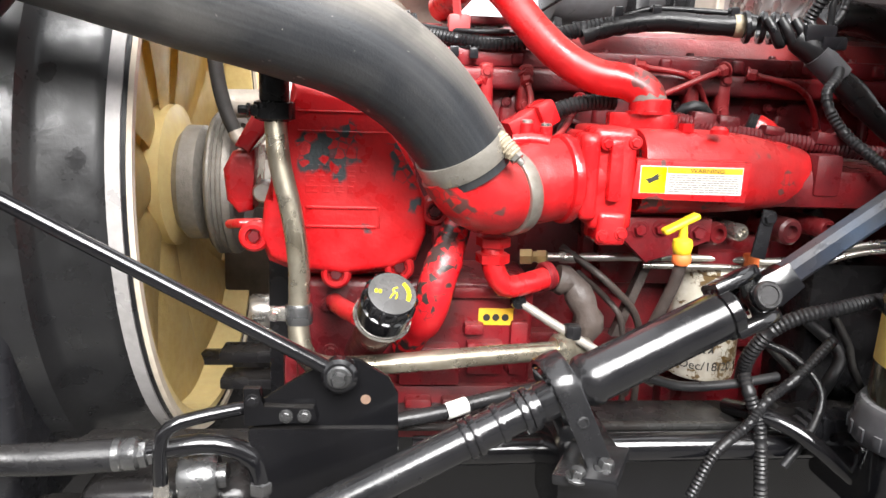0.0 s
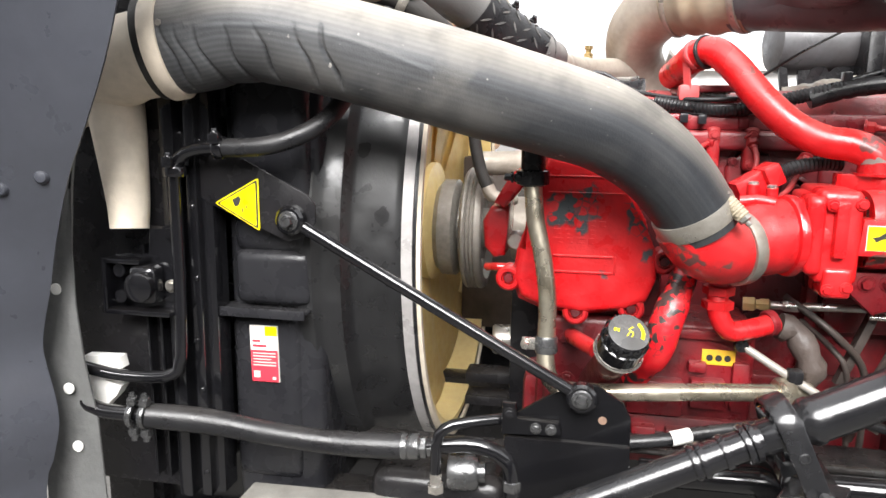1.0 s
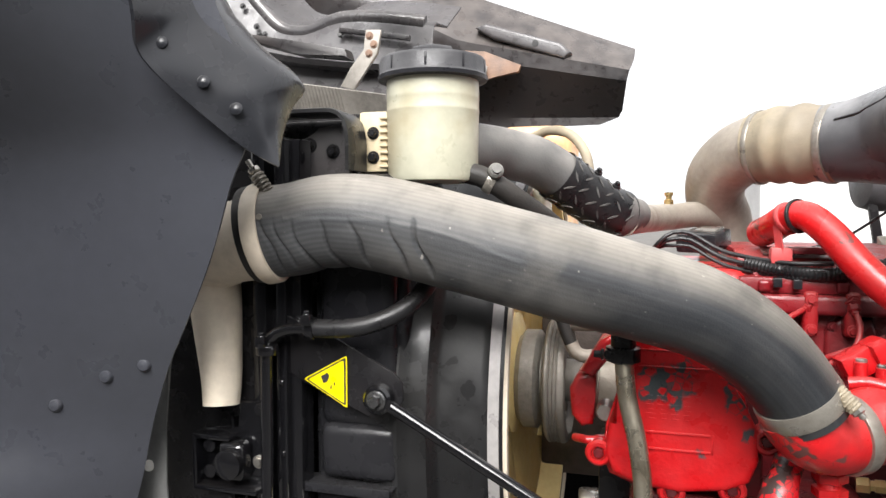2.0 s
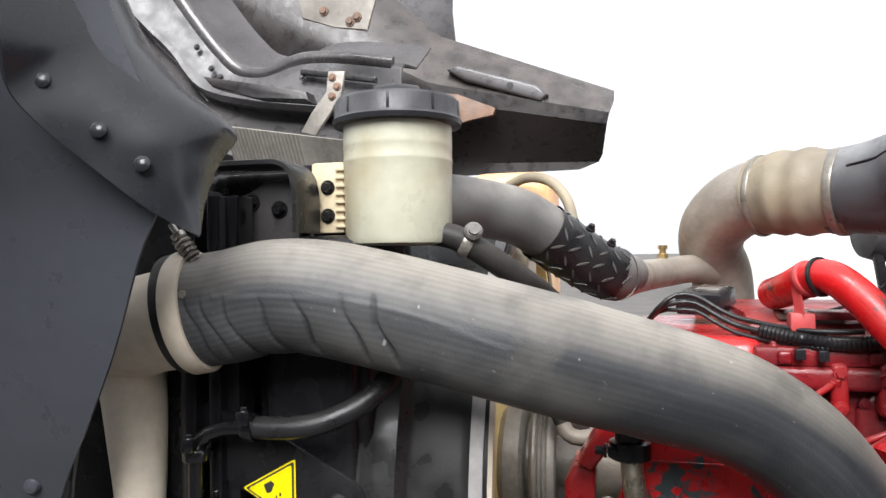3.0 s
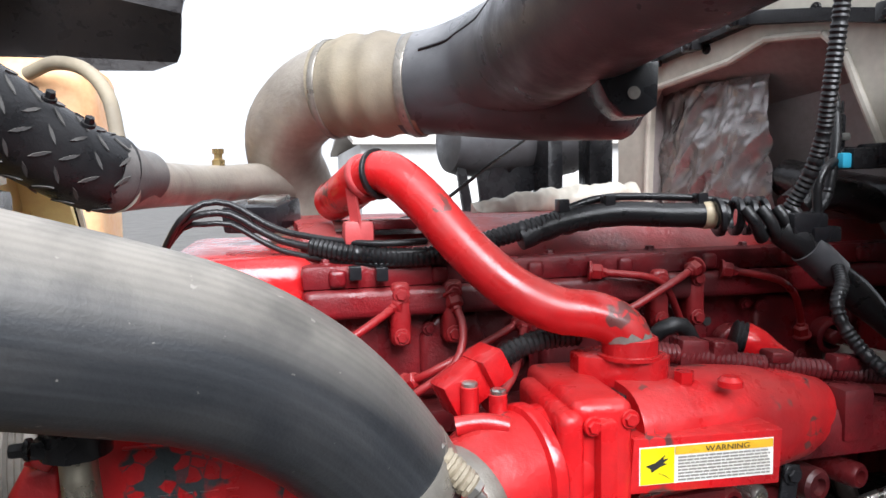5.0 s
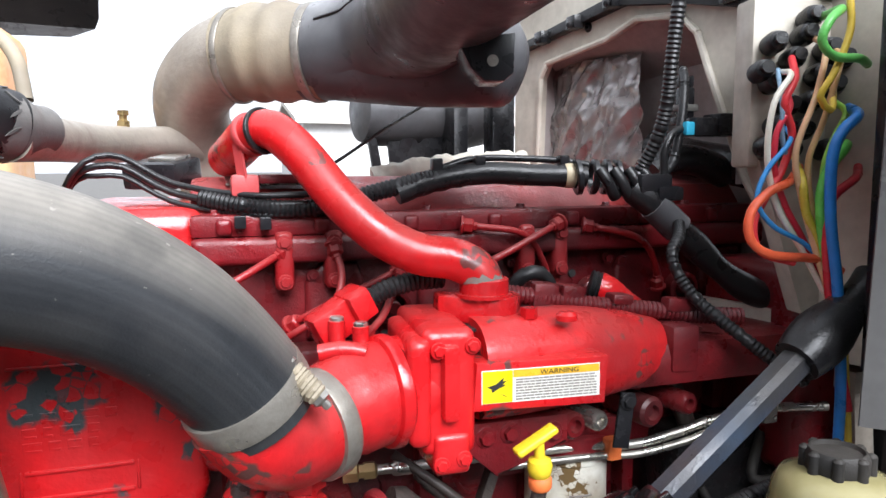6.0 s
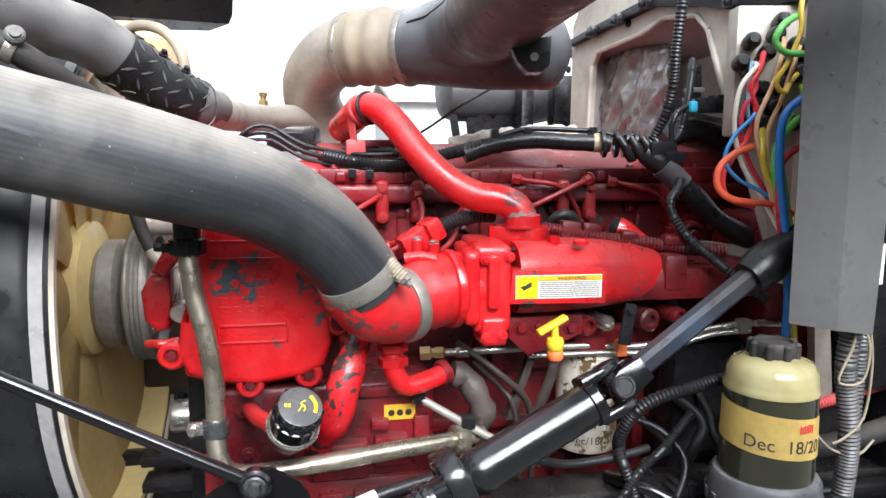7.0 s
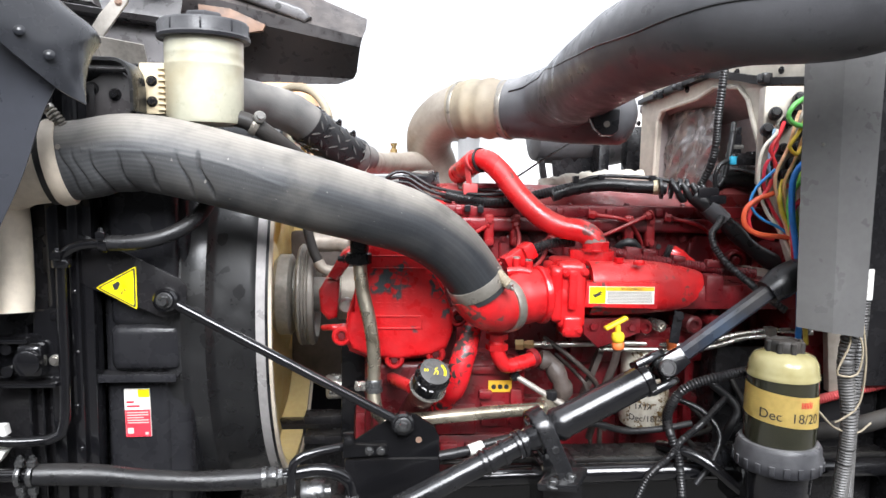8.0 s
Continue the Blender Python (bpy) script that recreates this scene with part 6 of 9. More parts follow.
tube(bm, [(0.060, 1.245, 1.826), (0.100, 1.215, 1.829), (0.150, 1.178, 1.827), (0.205, 1.142, 1.822)], lambda s: 0.078 + 0.006 * math.exp(-((s - 0.30) / 0.10) ** 2) + 0.007 * math.exp(-((s - 0.58) / 0.10) ** 2), 44, step=0.004)
part("hump_hose", bm, HUMP, ai, "tan silicone hump hose")
for x, y, z, w in ((0.068, 1.240, 1.8265, 0.011), (0.190, 1.150, 1.823, 0.014)):
    bm = new_bm()
    band(bm, (x, y, z), (0.135, -0.095, -0.002), 0.0795, w, 0.0015, 44)
    cl = part("band_clamp", bm, CLAMP, ai, "pale band clamp")
bm = new_bm()
box(bm, (0.186, 1.070, 1.826), (0.204, 1.092, 1.859), 0.003)
box(bm, (0.190, 1.068, 1.836), (0.212, 1.088, 1.841), 0.002)
part("clamp_housing", bm, DULL_STEEL, ai)
bm = new_bm()
tube(bm, [(0.085, 1.225, 1.828), (0.055, 1.255, 1.826), (0.020, 1.30, 1.810), (-0.012, 1.355, 1.772), (-0.014, 1.41, 1.72), (0.010, 1.445, 1.665), (0.02, 1.455, 1.58)], lambda s: 0.0745 - 0.010 * s, 40)
part("elbow", bm, ALU_DUSTY, ai, "dusty grey cast elbow")
bm = new_bm()
tube(bm, [(0.20, 1.14, 1.822), (0.27, 1.09, 1.812), (0.34, 1.02, 1.802), (0.40, 0.965, 1.798), (0.450, 0.925, 1.796), (0.464, 0.914, 1.795)], lambda s: 0.075 * (1 - max(0, (s - 0.88) / 0.12) ** 2 * 0.75), 36)
part("branch", bm, DUCT, ai, "blind lower branch of the duct")
bm = new_bm()
plate(bm, [(0.296, 0.745, 1.782), (0.366, 0.730, 1.792), (0.364, 0.730, 1.744), (0.352, 0.733, 1.734), (0.330, 0.738, 1.734), (0.312, 0.742, 1.750)], (0.012, 0.060, 0), 0.004)
tb = part("mount_tab", bm, PLASTIC, ai)
bm = new_bm()
lathe(bm, [(0.007, 0), (0.007, 0.001), (0.001, 0.001)], (0.338, 0.7345, 1.758), (-0.25, -1, 0), 16)
part("tab_hole", bm, DULL_STEEL, tb)
ac = thing("air_cleaner", (0.5, 1.68, 1.68), "grey rounded air cleaner housing on struts beyond the engine", "air cleaner")
bm = new_bm()
lathe(bm, [(0.05, 0), (0.075, 0.01), (0.085, 0.04), (0.088, 0.30), (0.08, 0.34), (0.05, 0.36)], (0.36, 1.62, 1.765), (1, 0.15, 0), 32)
part("housing", bm, CLEANER, ac)
bm = new_bm()
plate(bm, [(0.38, 1.58, 1.70), (0.40, 1.58, 1.70), (0.48, 1.62, 1.30), (0.45, 1.62, 1.30)], (0, 0.02, 0), 0.002)
plate(bm, [(0.50, 1.58, 1.72), (0.47, 1.58, 1.72), (0.40, 1.62, 1.50), (0.43, 1.62, 1.50)], (0, 0.02, 0), 0.002)
plate(bm, [(0.42, 1.59, 1.765), (0.465, 1.59, 1.757), (0.505, 1.59, 1.68), (0.57, 1.59, 1.75), (0.58, 1.59, 1.66), (0.515, 1.59, 1.60), (0.44, 1.59, 1.60)], (0, 0.015, 0), 0.003)
box(bm, (0.42, 1.60, 1.02), (0.62, 1.75, 1.52), 0.02)
part("bracket", bm, BLACK_SAT, ac)
bm = new_bm()
box(bm, (0.645, 1.46, 1.02), (0.70, 1.52, 1.80), 0.004)
box(bm, (0.565, 1.50, 1.02), (0.60, 1.60, 1.79), 0.004)
part("post", bm, BLACK_SAT, ac)
bm = new_bm()
tube(bm, [(0.13, 0.98, 1.610), (0.20, 1.02, 1.63), (0.32, 1.10, 1.70), (0.47, 1.22, 1.775)], 0.0028, 8)
rcb = thing("release_cable", (0.3, 1.1, 1.65), "thin black cable stretched over the valve cover", "cable")
part("cable", bm, RUBBER, rcb)
tw = thing("turbo_wrap", (0.45, 1.22, 1.60), "crumpled pale heat wrap on the exhaust side", "heat wrap")
bm = new_bm()
tube(bm, [(0.30, 1.18, 1.608), (0.36, 1.18, 1.618), (0.43, 1.18, 1.628), (0.52, 1.18, 1.636), (0.60, 1.18, 1.636)], 0.019, 24, step=0.003)
for v in bm.verts:
    v.co += Vector((0, 0, 0.009)) * noise.noise(v.co * 38) + Vector((0, -0.002, 0.003)) * noise.noise(v.co * 110) + Vector((0, 0.010, 0)) * noise.noise(v.co * 30 + Vector((5, 0, 0)))
part("wrap", bm, CAB, tw)

# ---- cab firewall ----
F0, FS = Vector((0.742, 0.80, 0)), Vector((-0.20, 0.98, 0)).normalized()
FN = Vector((0.98, 0.20, 0)).normalized()


def fw(s, z, d=0.0):
    return F0 + FS * s + FN * d + Vector((0, 0, z))


OPEN = [(-0.16, 1.43), (-0.04, 1.61), (0.032, 1.775), (0.052, 1.825), (0.085, 1.857), (0.18, 1.868), (0.25, 1.846), (0.415, 1.827), (0.434, 1.800), (0.440, 1.66), (0.443, 1.42)]
OUT = [(-0.30, 1.38), (-0.30, 1.60), (-0.30, 1.72), (-0.30, 1.95), (-0.22, 1.98), (0.10, 1.99), (0.30, 1.99), (0.46, 2.0), (0.525, 1.90), (0.526, 1.66), (0.528, 1.36)]
bm = new_bm()
layers = []
for d in (0.0, 0.012):
    layers.append(([bm.verts.new(fw(s, z, d)) for s, z in OPEN], [bm.verts.new(fw(s, z, d)) for s, z in OUT]))
n_ = len(OPEN)
for i in range(n_):
    j = (i + 1) % n_
    (a, b), (c, d) = layers
    for q in ((a[i], a[j], b[j], b[i]), (c[i], d[i], d[j], c[j]), (a[i], c[i], c[j], a[j]), (b[i], b[j], d[j], d[i])):
        bm.faces.new(q)
fwall = setting("wall_firewall", bm, CAB, "dirty cream cab firewall with an engine tunnel opening", "firewall")
bm = new_bm()
for i in range(n_ - 1):
    tube(bm, [fw(*OPEN[i], -0.003), fw(*OPEN[i + 1], -0.003)], 0.006, 8, True, False)
setting("trim", bm, CAB, "rolled cream lip round the tunnel opening", "trim")
tun = thing("engine_tunnel_lining", fw(0.25, 1.3, 0.3), "brown-grey insulated tunnel lining with crumpled foil", "lining")
bm = new_bm()
plate(bm, [fw(-0.02, 1.45, 0.12), fw(0.56, 1.45, 0.12), fw(0.56, 1.82, 0.10), fw(-0.02, 1.86, 0.10)], FN * 0.02, 0.003)
part("back_lining", bm, TUNNEL, tun)
bm = new_bm()
plate(bm, [fw(-0.01, 1.878, 0.013), fw(0.56, 1.835, 0.013), fw(0.56, 1.74, 0.12), fw(-0.01, 1.80, 0.12)], (0, 0, 0.02), 0.003)
part("top_lining", bm, TUNNEL, tun)
bm = new_bm()
plate(bm, [fw(-0.012, 1.60, 0.013), fw(-0.012, 1.88, 0.013), fw(-0.012, 1.88, 0.13), fw(-0.012, 1.60, 0.13)], FS * -0.01, 0.002)
part("side_lining", bm, TUNNEL, tun)
bm = new_bm()
plate(bm, [fw(0.448, 1.42, 0.013), fw(0.446, 1.84, 0.013), fw(0.446, 1.84, 0.13), fw(0.448, 1.42, 0.13)], FS * 0.01, 0.002)
part("far_lining", bm, TUNNEL, tun)
bm = new_bm()
g = []
NF = 96
for i in range(NF):
    row = []
    for j in range(NF):
        s, z = 0.215 + 0.25 * i / (NF - 1) - 0.05 * (1 - j / (NF - 1)), 1.48 + 0.345 * j / (NF - 1)
        p = fw(s, z, 0.040 - 0.012 * math.sin(math.pi * i / (NF - 1)) + 0.02 * (j / (NF - 1)) ** 4)
        w1 = 1 - abs(noise.noise(Vector((s * 24 + z * 9 + 0.7 * noise.noise(Vector((s * 9, z * 9, 1))), z * 11, 4.0)))) * 1.6
        w2 = 1 - abs(noise.noise(Vector((s * 52 + z * 20 + 1.2 * noise.noise(Vector((s * 14, z * 12, 7))), z * 26, 9.0)))) * 1.6
        w3 = 1 - abs(noise.noise(Vector((s * 110 + z * 40, z * 12, 2.0)))) * 1.6
        row.append(bm.verts.new(p - FN * (0.012 * w1 + 0.005 * w2 + 0.0014 * w3)))
    g.append(row)
for i in range(NF - 1):
    for j in range(NF - 1):
        bm.faces.new((g[i][j], g[i + 1][j], g[i + 1][j + 1], g[i][j + 1]))
bmesh.ops.solidify(bm, geom=bm.faces[:], thickness=0.004)
part("foil", bm, FOIL, tun, "crumpled silvery foil", sharp=30)
bm = new_bm()
tube(bm, [fw(-0.02, 1.62, 0.05), fw(0.10, 1.64, 0.05), fw(0.19, 1.66, 0.06)], 0.03, 16)
part("sill_roll", bm, BLACK_SAT, tun)
bm = new_bm()
plate(bm, [fw(-0.17, 1.836, -0.02), fw(-0.02, 1.848, -0.02), fw(0.08, 1.872, -0.02), fw(0.205, 1.897, -0.02), (fw(0.39, 1.870, -0.02)), fw(0.52, 1.852, -0.02),
           fw(0.52, 1.866, -0.02), fw(0.39, 1.886, -0.02), fw(0.205, 1.915, -0.02), fw(0.08, 1.890, -0.02), fw(-0.02, 1.864, -0.02), fw(-0.17, 1.852, -0.02)], FN * 0.02, 0.003)
sb = thing("seal_strip", fw(0.2, 1.9, -0.02), "black rubber hood seal with clips along the firewall", "seal")
part("strip", bm, RUBBER, sb)
for s, z in ((0.395, 1.872), (0.30, 1.884), (0.205, 1.903), (-0.035, 1.864)):
    bm = new_bm()
    box(bm, fw(s, z - 0.012, -0.034), fw(s + 0.028, z + 0.012, -0.006), 0.004)
    lathe(bm, [(0.006, 0), (0.006, 0.008), (0.004, 0.010), (0.001, 0.010)], fw(s + 0.01, z - 0.006, -0.03), -FN, 12)
    part("clip", bm, BLACK_SAT, sb)
for s, z in ((-0.05, 1.88), (0.10, 1.895), (0.3, 1.875), (0.54, 1.80), (-0.03, 1.66)):
    bm = new_bm()
    bolt(bm, fw(s, z, -0.001), -FN, 0.006, 0.005)
    part("firewall_screw", bm, BLACK_SAT, fwall)
# flexible plug, cyan connector, black pad
pg = thing("wiring_plug", (0.69, 0.80, 1.72), "black plug on a bracket by the firewall", "plug")
bm = new_bm()
box(bm, (0.676, 0.804, 1.690), (0.698, 0.822, 1.735), 0.004)
box(bm, (0.674, 0.806, 1.735), (0.683, 0.818, 1.752), 0.003)
box(bm, (0.688, 0.806, 1.735), (0.697, 0.818, 1.752), 0.003)
box(bm, (0.668, 0.802, 1.680), (0.735, 0.824, 1.692), 0.003)
part("body", bm, PLASTIC, pg)
bm = new_bm()
box(bm, (0.671, 0.801, 1.700), (0.703, 0.825, 1.710), 0.003)
part("collar", bm, DUSTY_PLATE, pg, "pale worn collar")
bm = new_bm()
conduit(bm, [(0.676, 0.805, 1.76), (0.668, 0.79, 1.74), (0.655, 0.775, 1.69), (0.64, 0.77, 1.63), (0.62, 0.77, 1.605)], 0.007)
part("lead", bm, RUBBER, pg)
cn = thing("cyan_connector", (0.67, 0.775, 1.66), "black connector with a cyan lock", "connector")
bm = new_bm()
box(bm, (0.664, 0.755, 1.660), (0.735, 0.785, 1.686), 0.004)
box(bm, (0.70, 0.75, 1.664), (0.73, 0.79, 1.692), 0.004)
part("shell", bm, PLASTIC, cn)
bm = new_bm()
box(bm, (0.651, 0.758, 1.661), (0.665, 0.782, 1.680), 0.003)
part("lock", bm, CYAN_PLASTIC, cn)
bm = new_bm()
tube(bm, [(0.650, 0.77, 1.670), (0.628, 0.762, 1.660), (0.616, 0.76, 1.635), (0.618, 0.76, 1.60), (0.605, 0.76, 1.59)], 0.0055, 10)
part("lead", bm, RUBBER, cn)
pd = thing("black_pad", (0.70, 0.84, 1.62), "black rubber pad on the rear of the engine", "pad")
bm = new_bm()
tube(bm, [(0.640, 0.835, 1.618), (0.67, 0.835, 1.635), (0.72, 0.835, 1.635), (0.775, 0.835, 1.615)], 0.028, 16, flat=0.8)
part("pad", bm, RUBBER, pd)

# ---- wiring harness over the engine ----
wh = thing("wiring_harness", (0.3, 0.83, 1.57), "black corrugated wiring harness with taped branches and clips", "harness")
bm = new_bm()
conduit(bm, [(0.010, 0.872, 1.585), (0.065, 0.842, 1.575), (0.127, 0.832, 1.570), (0.180, 0.830, 1.578), (0.235, 0.830, 1.592), (0.305, 0.830, 1.608), (0.340, 0.830, 1.612)], 0.0125, 12)
part("front_conduit", bm, RUBBER, wh)
bm = new_bm()
tube(bm, [(0.255, 0.832, 1.588), (0.305, 0.832, 1.604), (0.378, 0.830, 1.614), (0.447, 0.820, 1.611), (0.487, 0.812, 1.610), (0.520, 0.805, 1.608)], lambda s: 0.0155 + 0.001 * math.sin(60 * s), 18)
part("taped_trunk", bm, RUBBER, wh)
for o, rr in ((0.014, 0.004), (-0.010, 0.0035), (0.002, 0.0045)):
    bm = new_bm()
    tube(bm, [(-0.17, 0.95, 1.57), (-0.138, 0.91 - o, 1.612 + 0.4 * o), (-0.112, 0.90, 1.623 + o), (-0.082, 0.90, 1.622 + o), (-0.055, 0.895, 1.606 + o), (-0.025, 0.885, 1.590 + o), (0.020, 0.865, 1.580 + o), (0.075, 0.835, 1.574 + o), (0.14, 0.825, 1.575 + o)], rr, 10)
    part("lead", bm, RUBBER, wh)
bm = new_bm()
tube(bm, [(0.28, 0.842, 1.605), (0.36, 0.845, 1.632), (0.44, 0.842, 1.634), (0.52, 0.83, 1.628), (0.57, 0.80, 1.61)], 0.005, 10)
part("upper_lead", bm, RUBBER, wh)
for x, y, z in ((0.055, 0.825, 1.556), (0.085, 0.822, 1.554), (0.37, 0.828, 1.630), (0.31, 0.830, 1.626), (0.49, 0.815, 1.630)):
    bm = new_bm()
    box(bm, (x - 0.007, y - 0.008, z - 0.008), (x + 0.007, y + 0.008, z + 0.008), 0.002)
    part("clip", bm, PLASTIC, wh)
bm = new_bm()
lathe(bm, [(0.0165, -0.007), (0.0175, -0.005), (0.0175, 0.005), (0.0165, 0.007)], (0.497, 0.810, 1.610), (1, -0.2, 0), 22)
part("yellow_joint", bm, IVORY, wh, "yellowed joint ring")
for x in (0.505, 0.53, 0.548, 0.567):
    bm = new_bm()
    band(bm, (x, 0.80, 1.608), (1, -0.25, 0.1 * math.sin(x * 90)), 0.020, 0.008, 0.003, 22)
    part("collar", bm, PLASTIC, wh)
bm = new_bm()
for k in range(4):
    x = 0.525 + 0.022 * k
    tube(bm, [(x, 0.775, 1.618), (x + 0.008, 0.765, 1.600), (x + 0.02, 0.77, 1.582), (x + 0.035, 0.785, 1.590), (x + 0.036, 0.79, 1.612)], 0.0075, 10)
part("looped_conduit", bm, RUBBER, wh)
bm = new_bm()
box(bm, (0.575, 0.75, 1.585), (0.625, 0.80, 1.612), 0.006)
box(bm, (0.60, 0.745, 1.575), (0.64, 0.785, 1.595), 0.005)
part("connector_block", bm, PLASTIC, wh)
bm = new_bm()
tube(bm, [(0.575, 0.775, 1.592), (0.600, 0.765, 1.572), (0.650, 0.755, 1.526), (0.708, 0.740, 1.471), (0.77, 0.72, 1.435), (0.90, 0.70, 1.40)], lambda s: 0.0185 + 0.002 * math.sin(25 * s), 18)
part("rear_branch", bm, RUBBER, wh)
bm = new_bm()
tube(bm, [(0.603, 0.763, 1.569), (0.622, 0.760, 1.552), (0.640, 0.757, 1.535)], lambda s: 0.0215, 18)
part("grey_sleeve", bm, DUCT, wh, "dusty grey sleeve")
bm = new_bm()
conduit(bm, [(0.625, 0.735, 1.545), (0.603, 0.705, 1.530), (0.583, 0.690, 1.512), (0.584, 0.680, 1.487), (0.603, 0.660, 1.452), (0.636, 0.620, 1.414), (0.663, 0.600, 1.389), (0.70, 0.58, 1.36)], 0.0085, 10)
part("branch_conduit", bm, RUBBER, wh)
bm = new_bm()
conduit(bm, [(0.572, 0.782, 1.600), (0.582, 0.775, 1.622), (0.592, 0.755, 1.664), (0.594, 0.740, 1.708), (0.589, 0.725, 1.764), (0.591, 0.715, 1.844), (0.594, 0.71, 1.92), (0.60, 0.74, 2.0)], 0.0098, 12)
part("riser_conduit", bm, RUBBER, wh)
sm_ = thing("sensor_module", (-0.03, 1.15, 1.60), "small dark sensor module with a pale top on the engine", "sensor")
bm = new_bm()
box(bm, (-0.085, 1.06, 1.600), (0.000, 1.15, 1.640), 0.008, (8, 0, -25))
part("case", bm, PLASTIC, sm_)
bm = new_bm()
box(bm, (-0.055, 1.08, 1.640), (-0.010, 1.13, 1.646), 0.002, (8, 0, -25))
part("lid", bm, STEEL, sm_)

# ---- coolant pipe on the engine side ----
wp = thing("plated_coolant_pipe", (-0.1, 0.60, 1.14), "stained plated steel coolant pipe with a black hose coupling", "pipe")
bm = new_bm()
tube(bm, [(-0.178, 0.622, 1.50), (-0.177, 0.620, 1.461), (-0.171, 0.612, 1.405), (-0.158, 0.606, 1.350), (-0.148, 0.600, 1.288), (-0.147, 0.600, 1.237), (-0.147, 0.592, 1.190), (-0.138, 0.586, 1.160), (-0.112, 0.588, 1.145), (-0.028, 0.600, 1.144), (0.087, 0.630, 1.143), (0.203, 0.660, 1.141), (0.26, 0.68, 1.14)], 0.0138, 22)
part("pipe", bm, PIPE_STEEL, wp)
bm = new_bm()
tube(bm, [(-0.178, 0.624, 1.455), (-0.178, 0.624, 1.530), (-0.178, 0.64, 1.56)], 0.0185, 20)
part("coupling", bm, RUBBER, wp)
for z in (1.468, 1.525):
    bm = new_bm()
    lathe(bm, [(0.020, -0.012), (0.0255, -0.010), (0.0255, 0.010), (0.020, 0.012)], (-0.178, 0.624, z), (0, 0, 1), 20)
    cl = part("coupling_clamp", bm, BLACK_SAT, wp)
    bm = new_bm()
    box(bm, (-0.205, 0.605, z - 0.007), (-0.185, 0.622, z + 0.007), 0.003)
    bolt(bm, (-0.208, 0.612, z), (-1, 0, 0), 0.006, 0.012)
    part("clamp_screw", bm, BLACK_SAT, cl)
for p, d in (((-0.147, 0.597, 1.213), (0.02, -0.1, -1)),):
    bm = new_bm()
    band(bm, p, d, 0.0145, 0.026, 0.002, 24)
    cl = part("support_clamp", bm, GUNMETAL, wp)
    bm = new_bm()
    box(bm, (-0.185, 0.595, 1.203), (-0.155, 0.603, 1.222), 0.002)
    bolt(bm, (-0.178, 0.594, 1.212), (0, -1, 0), 0.006, 0.012)
    part("clamp_screw", bm, STEEL, cl)
bm = new_bm()
lathe(bm, [(0.020, 0), (0.024, 0.004), (0.024, 0.02), (0.020, 0.026)], (0.205, 0.660, 1.141), (1, 0.25, 0), 20)
part("union", bm, PIPE_STEEL, wp)

# oil filler with its cap
of = thing("oil_filler", (-0.05, 0.57, 1.18), "red oil filler neck with a black screw cap", "oil filler")
d = Vector((0.22, -0.62, 0.75)).normalized()
OC = Vector((-0.038, 0.535, 1.243))
bm = new_bm()
tube(bm, [OC - d * 0.005, OC - d * 0.05, OC - d * 0.09 + Vector((0, 0.02, 0)), (-0.075, 0.69, 1.12)], lambda s: 0.027 - 0.002 * s, 26)
part("neck", bm, RED_DULL, of)
bm = new_bm()
lathe(bm, [(0.030, -0.030), (0.0345, -0.028), (0.0345, 0.002), (0.032, 0.003), (0.032, 0.018), (0.030, 0.0225), (0.022, 0.0235), (0.001, 0.0235)], OC, d, 40)
fc = part("cap", bm, BLACK, of, "black oil filler cap with yellow marks")
# greyer disc: the glossy top's sheen is put into its colour
bm = new_bm()
lathe(bm, [(0.029, 0.0205), (0.0295, 0.0230), (0.026, 0.0237), (0.001, 0.0237)], OC, d, 40)
part("cap_top", bm, CAP_TOP, fc, "cap top, greyed for its sheen")
for k in range(14):
    a = 2 * math.pi * k / 14
    u = d.orthogonal().normalized()
    v = d.cross(u)
    n = u * math.cos(a) + v * math.sin(a)
    bm = new_bm()
    lathe(bm, [(0.0042, 0.0), (0.0042, 0.016), (0.002, 0.019)], OC + n * 0.0305 + d * 0.002, d, 8)
    part("grip", bm, BLACK, fc)
bm = new_bm()
u = Vector((1, 0, 0))
u = (u - d * u.dot(d)).normalized()
v = d.cross(u)
top = OC + d * 0.0238
for k in range(7):
    a = -0.35 + k * 0.19
    c = top + u * 0.0205 * math.cos(a) + v * 0.0205 * math.sin(a)
    t1 = (u * -math.sin(a) + v * math.cos(a))
    nn = (u * math.cos(a) + v * math.sin(a))
    plate(bm, [c - t1 * 0.0016 - nn * 0.0025, c + t1 * 0.0016 - nn * 0.0025, c + t1 * 0.0016 + nn * 0.0025, c - t1 * 0.0016 + nn * 0.0025], d * 0.0004, 0)
for k in range(2):
    c = top - u * (0.020 - 0.005 * k)
    plate(bm, [c - u * 0.0016 - v * 0.0025, c + u * 0.0016 - v * 0.0025, c + u * 0.0016 + v * 0.0025, c - u * 0.0016 + v * 0.0025], d * 0.0004, 0)
tube(bm, [top + u * 0.004 - v * 0.008, top + u * 0.006 - v * 0.001, top + u * 0.0 + v * 0.004, top + u * 0.006 + v * 0.009], 0.0009, 6)
tube(bm, [top - u * 0.003 - v * 0.008, top + u * 0.001 - v * 0.001, top + u * 0.006 + v * 0.001], 0.0009, 6)
part("cap_marks", bm, YELLOW_STICK, fc)
bm = new_bm()
tube(bm, [OC + (u * math.cos(a) + v * math.sin(a)) * 0.036 - d * 0.029 for a in [k * 0.26 for k in range(25)]], 0.0018, 6, False)
part("retaining_wire", bm, STEEL, of)
bm = new_bm()
tube(bm, [(-0.115, 0.70, 1.195), (-0.10, 0.64, 1.205), (-0.075, 0.60, 1.205)], 0.013, 16)
